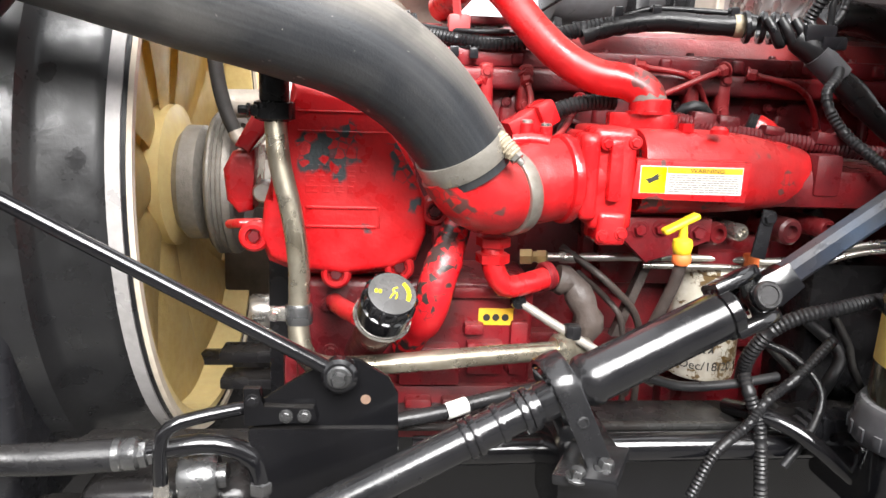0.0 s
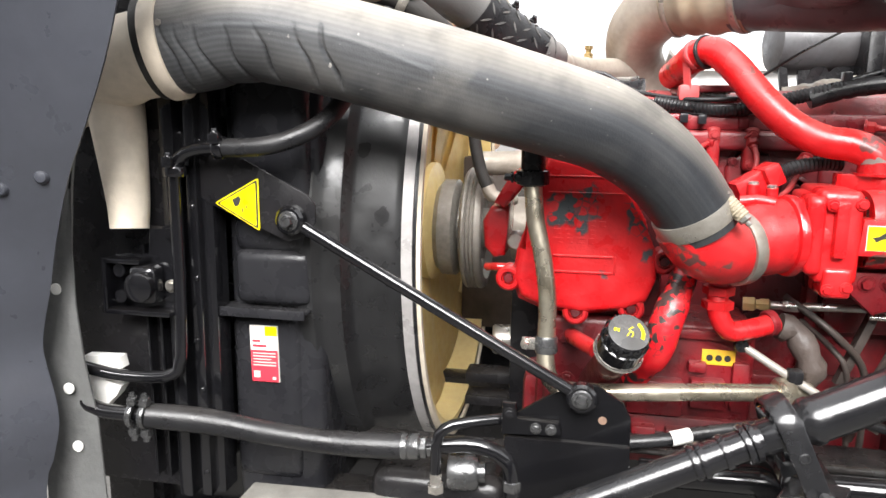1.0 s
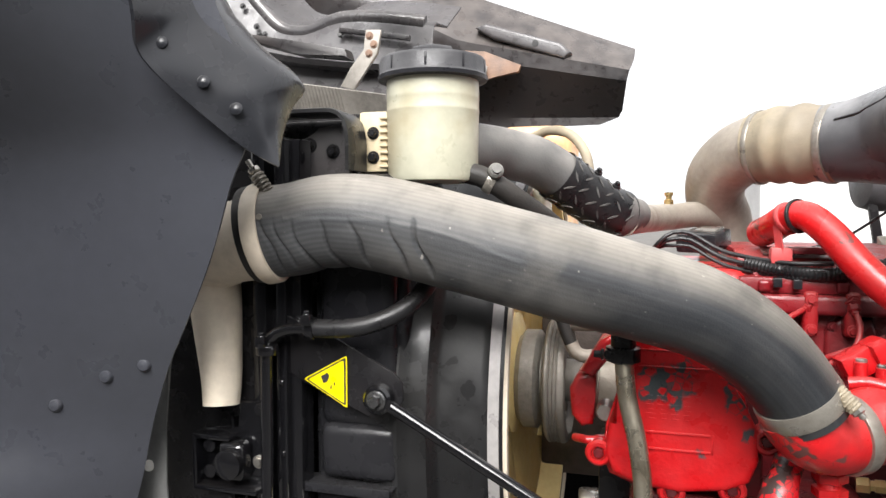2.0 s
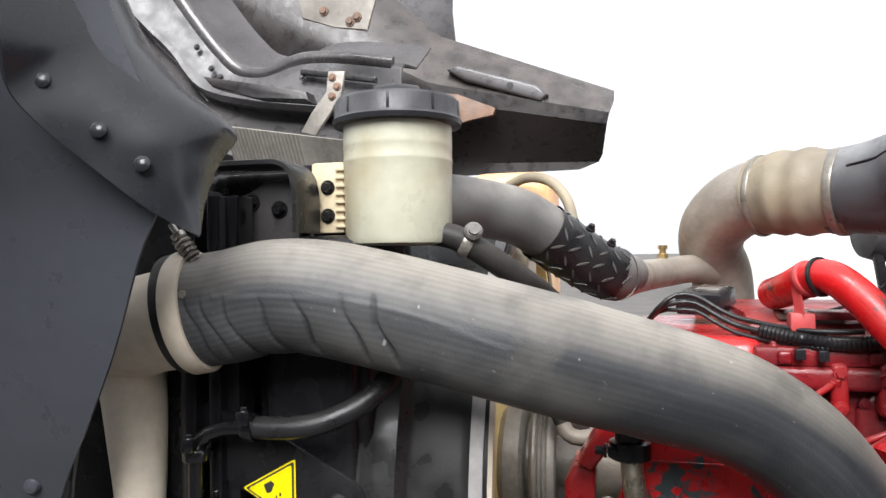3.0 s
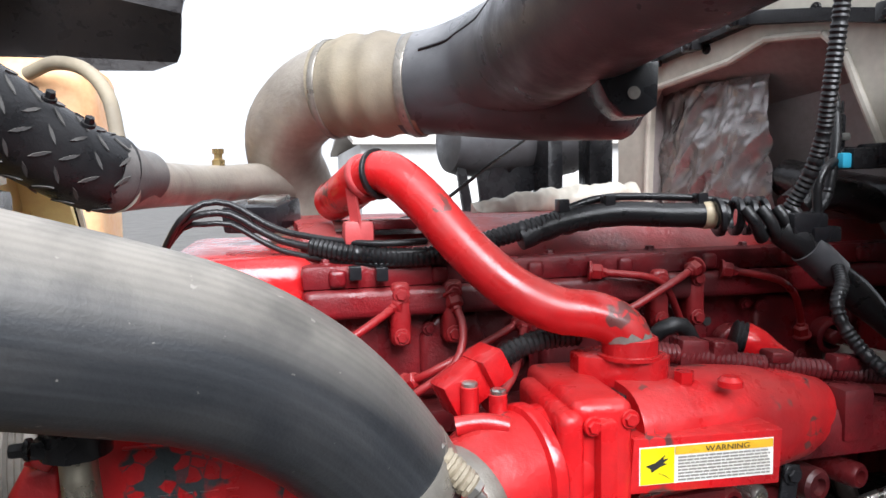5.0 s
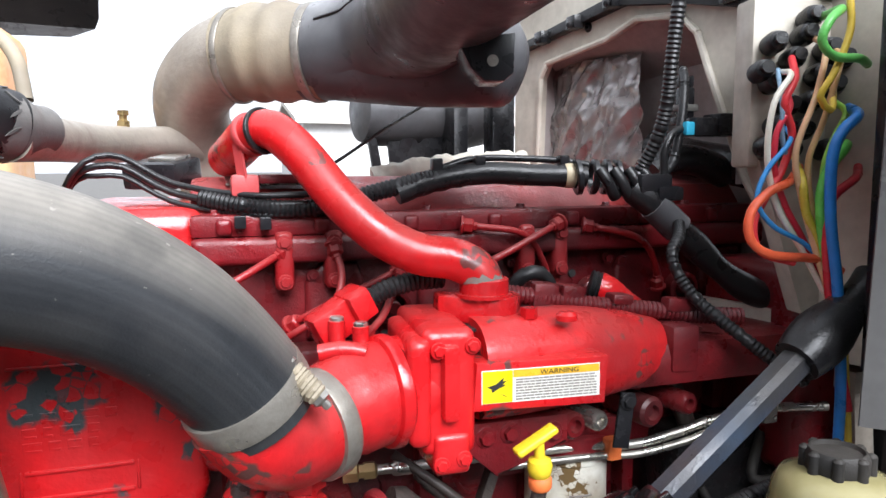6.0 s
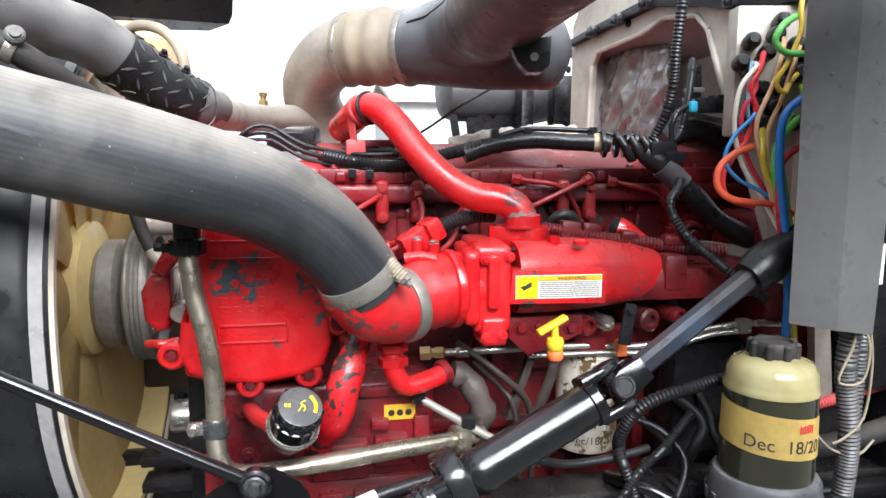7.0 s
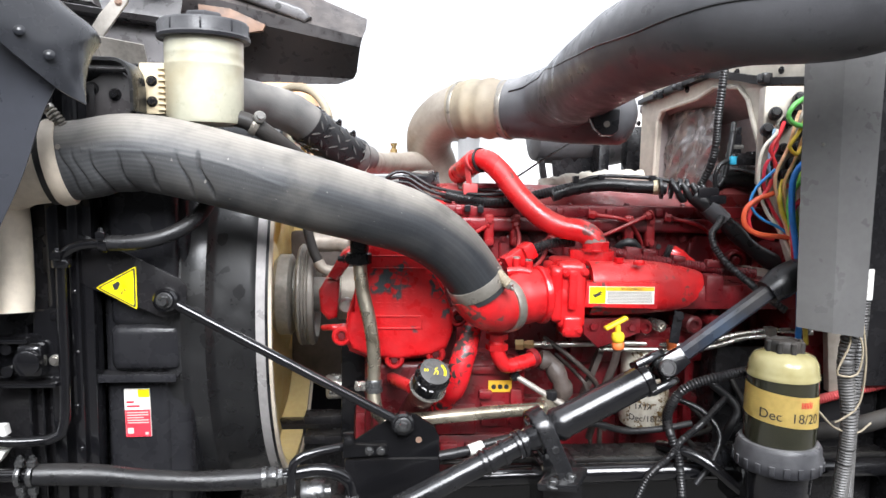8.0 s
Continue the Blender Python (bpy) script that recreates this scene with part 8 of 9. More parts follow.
WIRES = [
    ("white", (0.86, 0.80, 0.66), 0.0036, [(0.672, 0.64, 1.735), (0.642, 0.590, 1.724), (0.611, 0.580, 1.691), (0.605, 0.580, 1.633), (0.622, 0.580, 1.575), (0.657, 0.575, 1.523), (0.688, 0.56, 1.46)]),
    ("crimson", (0.66, 0.03, 0.06), 0.0036, [(0.675, 0.64, 1.72), (0.643, 0.590, 1.690), (0.621, 0.585, 1.659), (0.621, 0.585, 1.617), (0.639, 0.585, 1.575), (0.665, 0.580, 1.532), (0.690, 0.56, 1.46)]),
    ("blue", (0.05, 0.30, 0.72), 0.003, [(0.683, 0.64, 1.671), (0.636, 0.580, 1.650), (0.601, 0.575, 1.617), (0.589, 0.575, 1.583), (0.613, 0.575, 1.554), (0.657, 0.572, 1.532), (0.685, 0.56, 1.50)]),
    ("orange", (0.88, 0.13, 0.05), 0.0052, [(0.690, 0.62, 1.62), (0.632, 0.575, 1.603), (0.601, 0.570, 1.593), (0.577, 0.570, 1.571), (0.577, 0.570, 1.542), (0.604, 0.568, 1.523), (0.669, 0.565, 1.515), (0.70, 0.56, 1.50)]),
    ("green", (0.16, 0.55, 0.12), 0.005, [(0.720, 0.56, 1.735), (0.697, 0.550, 1.739), (0.661, 0.550, 1.740), (0.643, 0.550, 1.756), (0.654, 0.55, 1.779), (0.689, 0.57, 1.796), (0.72, 0.63, 1.80)]),
    ("yellow", (0.72, 0.50, 0.05), 0.004, [(0.700, 0.57, 1.84), (0.689, 0.560, 1.810), (0.687, 0.555, 1.770), (0.669, 0.555, 1.726), (0.655, 0.56, 1.697), (0.671, 0.56, 1.683), (0.689, 0.575, 1.698), (0.745, 0.63, 1.722)]),
    ("peach", (0.85, 0.50, 0.28), 0.0036, [(0.713, 0.63, 1.775), (0.675, 0.575, 1.752), (0.659, 0.57, 1.699), (0.635, 0.57, 1.637), (0.647, 0.57, 1.583), (0.666, 0.565, 1.524), (0.69, 0.555, 1.45)]),
    ("tan", (0.74, 0.44, 0.20), 0.0036, [(0.744, 0.63, 1.764), (0.702, 0.58, 1.741), (0.678, 0.575, 1.675), (0.658, 0.575, 1.625), (0.664, 0.57, 1.566), (0.676, 0.565, 1.519), (0.692, 0.555, 1.44)]),
    ("yellow", (0.75, 0.55, 0.06), 0.005, [(0.68, 0.62, 1.63), (0.646, 0.570, 1.604), (0.653, 0.568, 1.566), (0.669, 0.562, 1.532), (0.69, 0.55, 1.46), (0.70, 0.545, 1.36), (0.708, 0.545, 1.30)]),
    ("blue", (0.03, 0.22, 0.66), 0.0062, [(0.740, 0.60, 1.69), (0.694, 0.545, 1.677), (0.668, 0.540, 1.659), (0.654, 0.538, 1.631), (0.656, 0.538, 1.566), (0.672, 0.538, 1.483), (0.684, 0.538, 1.381), (0.688, 0.54, 1.303)]),
    ("red", (0.68, 0.03, 0.05), 0.005, [(0.760, 0.60, 1.62), (0.713, 0.56, 1.608), (0.677, 0.555, 1.587), (0.665, 0.552, 1.558), (0.674, 0.552, 1.482), (0.688, 0.55, 1.42), (0.70, 0.54, 1.34)]),
    ("green", (0.16, 0.62, 0.10), 0.006, [(0.749, 0.63, 1.645), (0.702, 0.565, 1.645), (0.675, 0.558, 1.624), (0.661, 0.556, 1.599), (0.661, 0.556, 1.566), (0.672, 0.556, 1.52), (0.69, 0.55, 1.46)]),
    ("scarlet", (0.72, 0.04, 0.05), 0.0045, [(0.68, 0.63, 1.75), (0.648, 0.590, 1.72), (0.630, 0.585, 1.691), (0.643, 0.585, 1.657), (0.630, 0.585, 1.615), (0.605, 0.58, 1.586), (0.590, 0.58, 1.556), (0.600, 0.578, 1.525), (0.640, 0.57, 1.512)]),
    ("slate", (0.22, 0.34, 0.46), 0.0028, [(0.66, 0.63, 1.736), (0.630, 0.588, 1.691), (0.628, 0.585, 1.662), (0.635, 0.585, 1.637), (0.657, 0.582, 1.598), (0.675, 0.575, 1.54), (0.69, 0.56, 1.47)]),
    ("lime", (0.38, 0.72, 0.10), 0.004, [(0.75, 0.63, 1.70), (0.720, 0.585, 1.682), (0.694, 0.575, 1.653), (0.678, 0.572, 1.618), (0.681, 0.57, 1.578), (0.690, 0.565, 1.53), (0.70, 0.55, 1.44)]),
]
made_w = {}
for nm, colr, r_, pts in WIRES:
    key = nm + str(colr)
    if key not in made_w:
        made_w[key] = wire_mat(nm + "_wire_sheath", colr)
    bm = new_bm()
    tube(bm, [Vector(p) + Vector((0.016, 0, 0.004)) for p in pts], r_, 10, step=0.008)
    tagged(part("wire", bm, made_w[key]), nm + " insulated wire hanging from the terminal studs", "wire", "terminal wires")
tsb = thing("terminal_block", (0.73, 0.66, 1.72), "row of black terminal studs on the firewall", "terminal block")
bm = new_bm()
box(bm, (0.66, 0.655, 1.62), (0.80, 0.70, 1.83), 0.006, (0, 0, -12))
plate(bm, [(0.668, 0.664, 1.63), (0.80, 0.637, 1.63), (0.80, 0.637, 1.43), (0.735, 0.650, 1.43)], (0.008, 0.035, 0), 0.004)
part("base", bm, CAB, tsb)
for x, z in ((0.675, 1.770), (0.660, 1.736), (0.675, 1.723), (0.713, 1.780), (0.720, 1.801), (0.744, 1.764), (0.734, 1.733), (0.752, 1.720), (0.749, 1.641), (0.683, 1.671), (0.70, 1.752), (0.695, 1.695), (0.672, 1.645), (0.715, 1.665), (0.725, 1.70), (0.762, 1.752), (0.70, 1.64)):
    bm = new_bm()
    lathe(bm, [(0.013, -0.004), (0.0135, 0.016), (0.011, 0.024), (0.0075, 0.026), (0.0075, 0.034), (0.001, 0.034)], (x, 0.662 - (x - 0.66) * 0.2, z), (-0.35, -0.9, 0.1), 16)
    part("boot", bm, RUBBER, tsb)

cpo = thing("cab_corner_post", (0.92, 0.62, 1.4), "dirty cream cab corner post beside the panel", "post")
bm = new_bm()
box(bm, (0.872, 0.60, 1.72), (0.96, 0.70, 1.87), 0.008)
part("post", bm, CAB, cpo)
bm = new_bm()
box(bm, (0.866, 0.59, 1.20), (1.10, 0.72, 1.718), 0.008)
part("lower_trim", bm, BLACK_SAT, cpo, "black lower trim")

# ---- lower clutter behind the shaft ----
CL = [
    ("corrugated_conduit", RUBBER, 0.011, True, "black corrugated conduit looping past the filter", [(0.482, 0.640, 1.100), (0.470, 0.61, 1.145), (0.484, 0.590, 1.190), (0.516, 0.580, 1.215), (0.566, 0.570, 1.232), (0.613, 0.575, 1.240), (0.69, 0.59, 1.245)]),
    ("corrugated_conduit", RUBBER, 0.010, True, "black corrugated conduit hanging to the frame rail", [(0.470, 0.615, 1.12), (0.473, 0.600, 1.098), (0.485, 0.590, 1.062), (0.489, 0.580, 1.026), (0.495, 0.570, 0.94)]),
    ("corrugated_conduit", RUBBER, 0.008, True, "thin black conduit crossing below the joint", [(0.60, 0.62, 1.17), (0.542, 0.600, 1.122), (0.492, 0.590, 1.086), (0.466, 0.580, 1.058), (0.418, 0.570, 1.019), (0.385, 0.56, 0.96)]),
    ("hydraulic_hose", BLACK, 0.012, False, "glossy black hydraulic hose", [(0.475, 0.66, 1.05), (0.489, 0.60, 1.066), (0.523, 0.570, 1.058), (0.552, 0.552, 1.040), (0.597, 0.535, 1.004), (0.66, 0.50, 0.965)]),
    ("battery_cable", RUBBER, 0.007, False, "thin black cable under the oil filter", [(0.27, 0.60, 1.13), (0.324, 0.600, 1.120), (0.383, 0.610, 1.103), (0.463, 0.620, 1.103), (0.53, 0.63, 1.11)]),
    ("battery_cable", RUBBER, 0.006, False, "thin black cable near the fuel bowl", [(0.50, 0.65, 1.16), (0.55, 0.63, 1.14), (0.58, 0.60, 1.10), (0.56, 0.58, 1.05), (0.52, 0.57, 1.00)]),
    ("heater_hose", RUBBER_DUSTY, 0.019, False, "dusty black heater hose behind the fuel bowl", [(0.70, 0.66, 1.08), (0.775, 0.620, 1.091), (0.836, 0.600, 1.103), (0.904, 0.580, 1.127), (1.0, 0.57, 1.16)]),
    ("air_line", RED_DUSTY, 0.011, True, "faded red corrugated air line", [(0.72, 0.66, 1.15), (0.784, 0.620, 1.160), (0.833, 0.620, 1.170), (0.882, 0.620, 1.181), (0.97, 0.62, 1.2)]),
    ("grey_conduit", CORRUGATED, 0.0165, True, "grey corrugated conduit rising behind the panel", [(0.795, 0.50, 1.66), (0.793, 0.500, 1.614), (0.791, 0.500, 1.453), (0.790, 0.500, 1.366), (0.780, 0.500, 1.278), (0.797, 0.500, 1.144), (0.80, 0.52, 0.98)]),
    ("grey_conduit", CORRUGATED, 0.014, True, "second grey conduit rising beside the panel", [(0.835, 0.54, 1.72), (0.826, 0.53, 1.60), (0.818, 0.52, 1.50), (0.815, 0.51, 1.40), (0.818, 0.52, 1.28), (0.815, 0.52, 1.12), (0.83, 0.54, 0.98)]),
    ("loose_wire", HUMP, 0.0021, False, "loose yellowed wire looped beside the panel", [(0.775, 0.48, 1.42), (0.764, 0.475, 1.391), (0.770, 0.475, 1.326), (0.753, 0.475, 1.283), (0.749, 0.475, 1.261), (0.788, 0.475, 1.261), (0.796, 0.475, 1.315), (0.776, 0.48, 1.369), (0.778, 0.49, 1.42)]),
    ("loose_wire", HUMP, 0.0021, False, "thin yellowed wire by the fuel bowl", [(0.680, 0.52, 1.24), (0.691, 0.500, 1.223), (0.732, 0.500, 1.179), (0.768, 0.500, 1.145), (0.814, 0.500, 1.133), (0.85, 0.51, 1.15)]),
    ("loose_wire", HUMP, 0.0021, False, "yellowed wire hanging along the conduit", [(0.80, 0.485, 1.36), (0.812, 0.485, 1.28), (0.805, 0.485, 1.20), (0.775, 0.485, 1.17), (0.76, 0.49, 1.16)]),
]
for nm, mt_, r_, corr, lb, pts in CL:
    bm = new_bm()
    if corr:
        conduit(bm, pts, r_, 10)
    else:
        tube(bm, pts, r_, 14)
    tagged(part(nm, bm, mt_), lb, nm.replace("_", " "))
tg_ = thing("paper_tag", (0.79, 0.475, 1.44), "white paper tag wrapped round the grey conduit", "tag")
bm = new_bm()
strap(bm, [(0.776, 0.478, 1.438), (0.786, 0.474, 1.438), (0.797, 0.473, 1.438), (0.808, 0.476, 1.438)], (0, 0, 1), 0.060, 0.0012)
part("tag", bm, TAPE, tg_)
bm = new_bm()
for k in range(5):
    box(bm, (0.784, 0.4715, 1.418 + 0.008 * k), (0.796 - 0.002 * (k % 2), 0.4728, 1.421 + 0.008 * k), 0)
part("tag_print", bm, GREY_INK, tg_)
jb = thing("junction_connector", (0.59, 0.60, 1.03), "black multi-pin connector on the frame rail", "connector")
bm = new_bm()
box(bm, (0.555, 0.585, 1.025), (0.64, 0.62, 1.062), 0.006, (0, -8, 0))
for k in range(4):
    box(bm, (0.562 + 0.019 * k, 0.582, 1.022), (0.572 + 0.019 * k, 0.624, 1.066), 0.003, (0, -8, 0))
part("shell", bm, PLASTIC, jb)
st = thing("dusty_strut", (0.68, 0.75, 1.2), "dusty grey strut behind the steering shaft", "strut")
bm = new_bm()
tube(bm, [(0.62, 0.75, 1.34), (0.639, 0.750, 1.304), (0.669, 0.750, 1.240), (0.74, 0.750, 1.14)], 0.013, 12)
part("strut", bm, OILY, st)
gb = thing("grey_bracket", (0.87, 0.62, 1.24), "dusty grey forked bracket below the panel", "bracket")
bm = new_bm()
for x in (0.815, 0.885):
    plate(bm, [(x, 0.62, 1.34), (x + 0.03, 0.62, 1.34), (x + 0.05, 0.62, 1.18), (x + 0.015, 0.62, 1.18)], (0, 0.02, 0), 0.003)
box(bm, (0.81, 0.615, 1.33), (0.93, 0.65, 1.36), 0.004)
part("fork", bm, ALU_DUSTY, gb)
wl = thing("white_tag", (0.79, 0.483, 1.41), "small white printed tag wrapped on the conduit", "tag")
bm = new_bm()
tube(bm, [(0.791, 0.50, 1.468), (0.790, 0.50, 1.405)], 0.0155, 18, True, False)
tg = part("paper", bm, WHITE_STICK, wl)
bm = new_bm()
for k in range(4):
    box(bm, (0.778 + 0.006 * k, 0.4838, 1.412), (0.780 + 0.006 * k, 0.4848, 1.43), 0)
part("print", bm, INK, tg)
# mass of dark brackets and hoses low behind the shaft
db = thing("rear_engine_clutter", (0.75, 0.80, 1.0), "dark oily brackets and hoses at the rear of the engine", "brackets")
bm = new_bm()
box(bm, (0.62, 0.72, 0.98), (1.0, 0.86, 1.26), 0.02)
part("bracket", bm, BLACK_SAT, db)
for k in range(7):
    bm = new_bm()
    a = random.uniform
    x0, z0 = 0.56 + 0.05 * k, 1.06 + a(0, 0.2)
    tube(bm, [(x0, 0.72, z0), (x0 + a(-0.04, 0.06), 0.69, z0 - 0.05), (x0 + a(-0.03, 0.08), 0.67, z0 - a(0.06, 0.1)), (x0 + a(0, 0.1), 0.70, 0.99)], a(0.006, 0.012), 12)
    part("hose", bm, RUBBER if k % 2 else RUBBER_DUSTY, db)
bm = new_bm()
box(bm, (0.98, 0.45, 0.90), (1.15, 1.5, 1.50), 0.02)
part("rear_wall", bm, BLACK_SAT, db)
bm = new_bm()
box(bm, (0.76, 0.665, 1.20), (0.978, 0.86, 1.49), 0.02, None, 3)
part("housing_end", bm, RED_DULL, db, "dark red housing end, recess shade in its colour")
bm = new_bm()
box(bm, (0.76, 0.66, 0.90), (0.978, 0.86, 1.195), 0.02)
part("lower_wall", bm, BLACK_SAT, db)
# dark accessory drive beside the fan
ad = thing("accessory_drive", (-0.24, 0.95, 1.0), "grey bracket and silver cap beside the fan belt", "bracket")
bm = new_bm()
box(bm, (-0.235, 0.86, 0.93), (-0.17, 1.0, 1.26), 0.006)
part("plate", bm, BLACK_SAT, ad)
bm = new_bm()
lathe(bm, [(0.028, 0), (0.030, 0.004), (0.030, 0.045), (0.026, 0.050), (0.001, 0.05)], (-0.225, 0.91, 1.115), (-1, -0.15, 0), 28)
part("cap", bm, STEEL, ad, "bright silver cap")
for z in (1.02, 0.97):
    bm = new_bm()
    box(bm, (-0.33, 0.90, z), (-0.235, 0.96, z + 0.02), 0.005)
    part("bracket_arm", bm, BLACK_SAT, ad)
# dark box added below the fan to hide the bright ground beyond
bm = new_bm()
box(bm, (-0.52, 1.16, 0.62), (-0.24, 1.24, 0.93), 0.02)
part("lower_filler", bm, BLACK_SAT, ad)
# dark filler added behind the pulley so the depth there stays dark
bm = new_bm()
box(bm, (-0.42, 1.36, 1.00), (-0.15, 1.40, 1.46), 0.01)
part("gap_filler_plate", bm, OILY, ad, "dark plate added to close the gap behind the pulley")
# ---- radiator top and hood ----
cbn = thing("radiator_crossbar", (-0.65, 0.53, 1.79), "black steel crossbar over the radiator with a folded end", "crossbar")
bm = new_bm()
strap(bm, [(-0.82, 0.54, 1.832), (-0.72, 0.54, 1.832), (-0.63, 0.54, 1.832), (-0.602, 0.54, 1.830), (-0.586, 0.54, 1.818), (-0.580, 0.54, 1.795), (-0.579, 0.54, 1.77), (-0.579, 0.54, 1.742)], (0, 1, 0), 0.07, 0.008)
part("bar", bm, RING, cbn)
bm = new_bm()
box(bm, (-0.79, 0.585, 1.72), (-0.60, 0.60, 1.828), 0.006)
part("web", bm, BLACK_SAT, cbn)
bm = new_bm()
box(bm, (-0.722, 0.515, 1.72), (-0.718, 0.585, 1.826), 0.001)
part("side_web", bm, GUNMETAL, cbn)
bm = new_bm()
plate(bm, [(-0.700, 0.556, 1.730), (-0.598, 0.556, 1.730), (-0.594, 0.556, 1.800), (-0.612, 0.556, 1.816), (-0.650, 0.556, 1.812), (-0.668, 0.556, 1.795), (-0.700, 0.556, 1.790)], (0, 0.012, 0), 0.003)
part("brown_plate", bm, HOOD_IN, cbn, "grey-brown pressed plate")
for p in ((-0.665, 0.555, 1.785), (-0.625, 0.555, 1.775)):
    bm = new_bm()
    bolt(bm, p, (0, -1, 0), 0.008, 0.010)
    part("bolt", bm, BLACK_SAT, cbn)
bm = new_bm()
box(bm, (-0.60, 0.604, 1.70), (-0.47, 0.64, 1.84), 0.004)
box(bm, (-0.82, 0.64, 1.80), (-0.42, 0.68, 1.845), 0.008)
part("reservoir_mount", bm, BLACK_SAT, cbn)
spg = thing("latch_spring", (-0.675, 0.42, 1.71), "dusty steel latch spring and bolt", "spring")
a, b = Vector((-0.693, 0.42, 1.752)), Vector((-0.655, 0.42, 1.698))
d = (b - a).normalized()
bm = new_bm()
lathe(bm, [(0.004, 0), (0.004, 0.07)], a, d, 10)
lathe(bm, [(0.009, 0.014), (0.009, 0.020), (0.007, 0.022)], a, d, 14)
part("bolt", bm, STEEL, spg)
bm = new_bm()
u = d.orthogonal().normalized()
v = d.cross(u)
tube(bm, [a + d * (0.022 + 0.040 * k / 48) + (u * math.cos(k * 0.8) + v * math.sin(k * 0.8)) * 0.0085 for k in range(49)], 0.0026, 6, True, False)
part("coil", bm, CLAMP, spg)


def sheet(name, rows_, mat, parent, thick=0.004, label="", sharp=35):
    """A skin through rows of places."""
    b = new_bm()
    g_ = [[b.verts.new(p) for p in r] for r in rows_]
    for i in range(len(g_) - 1):
        for j in range(len(g_[0]) - 1):
            b.faces.new((g_[i][j], g_[i][j + 1], g_[i + 1][j + 1], g_[i + 1][j]))
    bmesh.ops.recalc_face_normals(b, faces=b.faces)
    bmesh.ops.solidify(b, geom=b.faces[:], thickness=thick)
    return part(name, b, mat, parent, label, sharp=sharp)


sk = thing("splash_panel", (-1.0, 0.3, 0.8), "slate-grey riveted inner fender splash panel", "panel")
EDGE = [(-0.70, 0.26, 2.10), (-0.655, 0.28, 1.92), (-0.612, 0.30, 1.785), (-0.645, 0.302, 1.69), (-0.682, 0.312, 1.60), (-0.735, 0.33, 1.51), (-0.772, 0.345, 1.455), (-0.822, 0.37, 1.36), (-0.843, 0.38, 1.305), (-0.868, 0.386, 1.235), (-0.874, 0.387, 1.195), (-0.862, 0.386, 1.14), (-0.857, 0.385, 1.09), (-0.872, 0.383, 1.03), (-0.886, 0.38, 0.98), (-0.88, 0.38, 0.80)]
rows_ = []
for p in spline(EDGE, 0.02):
    r = []
    for k in range(15):
        s = (k / 14) ** 1.3
        x = p.x + (-1.75 - p.x) * s
        y = p.y + 0.26 * (x - p.x) + 0.012 * math.sin((x + 0.2 * p.z) * 9) * min(1, s * 6)
        y -= (2.0 * 0.05 * math.log(1 + math.exp((p.z - 1.74) / 0.05)) - 0.35 * min(0.24, max(0, p.z - 1.50)) + 0.38 * max(0, 1.50 - p.z)) * min(1, s * 3)
        zc = 1.31 - 0.05 * (x + 0.85)
        y -= 0.035 / (1 + math.exp((p.z - zc) * 45)) * min(1, s * 9)
        r.append(Vector((x, y, p.z + 0.01 * math.sin(x * 7) * s)))
    rows_.append(r)
sheet("skin", rows_, SKIRT, sk)


def on_skin(x, z):
    """The skin's place nearest to x and height z."""
    best = min((p for r in rows_ for p in r), key=lambda p: (p.x - x) ** 2 + (p.z - z) ** 2)
    return best + Vector((0, -0.004, 0))


for x, z in ((-0.803, 1.465), (-0.870, 1.438), (-0.942, 1.411), (-0.995, 1.313), (-1.0, 1.20), (-0.99, 1.10), (-0.905, 1.827), (-1.10, 1.36)):
    bm = new_bm()
    lathe(bm, [(0.0100, -0.002), (0.0100, 0.001), (0.007, 0.005), (0.0005, 0.0065)], on_skin(x, z), (0.25, -1, 0), 16)
    part("rivet", bm, SKIRT, sk)
mf = thing("rubber_strip", (-0.83, 0.42, 0.9), "faded grey rubber sealing strip with punched holes", "strip")
rows_ = []
for z, x0, x1 in ((1.52, -0.815, -0.805), (1.45, -0.84, -0.822), (1.36, -0.87, -0.832), (1.28, -0.89, -0.826), (1.20, -0.90, -0.820), (1.10, -0.91, -0.812), (0.98, -0.91, -0.801), (0.80, -0.91, -0.785)):
    rows_.append([Vector((x0 + (x1 - x0) * k / 5, 0.408 + 0.006 * math.sin(z * 20 + k), z)) for k in range(6)])
sheet("strip", rows_, MUDFLAP, mf, 0.003)
for x, z in ((-0.856, 1.303), (-0.849, 1.150), (-0.842, 1.058)):
    bm = new_bm()
    lathe(bm, [(0.0085, 0), (0.0085, 0.003), (0.001, 0.004)], (x, 0.402, z), (0, -1, 0), 16)
    part("pale_plug", bm, TAPE, mf, "pale round plug")
wb = thing("white_bracket", (-0.80, 0.44, 1.10), "small white bracket behind the pipes", "bracket")
bm = new_bm()
plate(bm, [(-0.852, 0.442, 1.188), (-0.792, 0.442, 1.190), (-0.788, 0.442, 1.172), (-0.826, 0.442, 1.150), (-0.788, 0.442, 1.145), (-0.800, 0.442, 1.128), (-0.838, 0.442, 1.088), (-0.856, 0.442, 1.088)], (0, 0.02, 0), 0.002)
part("plate", bm, TAPE, wb)

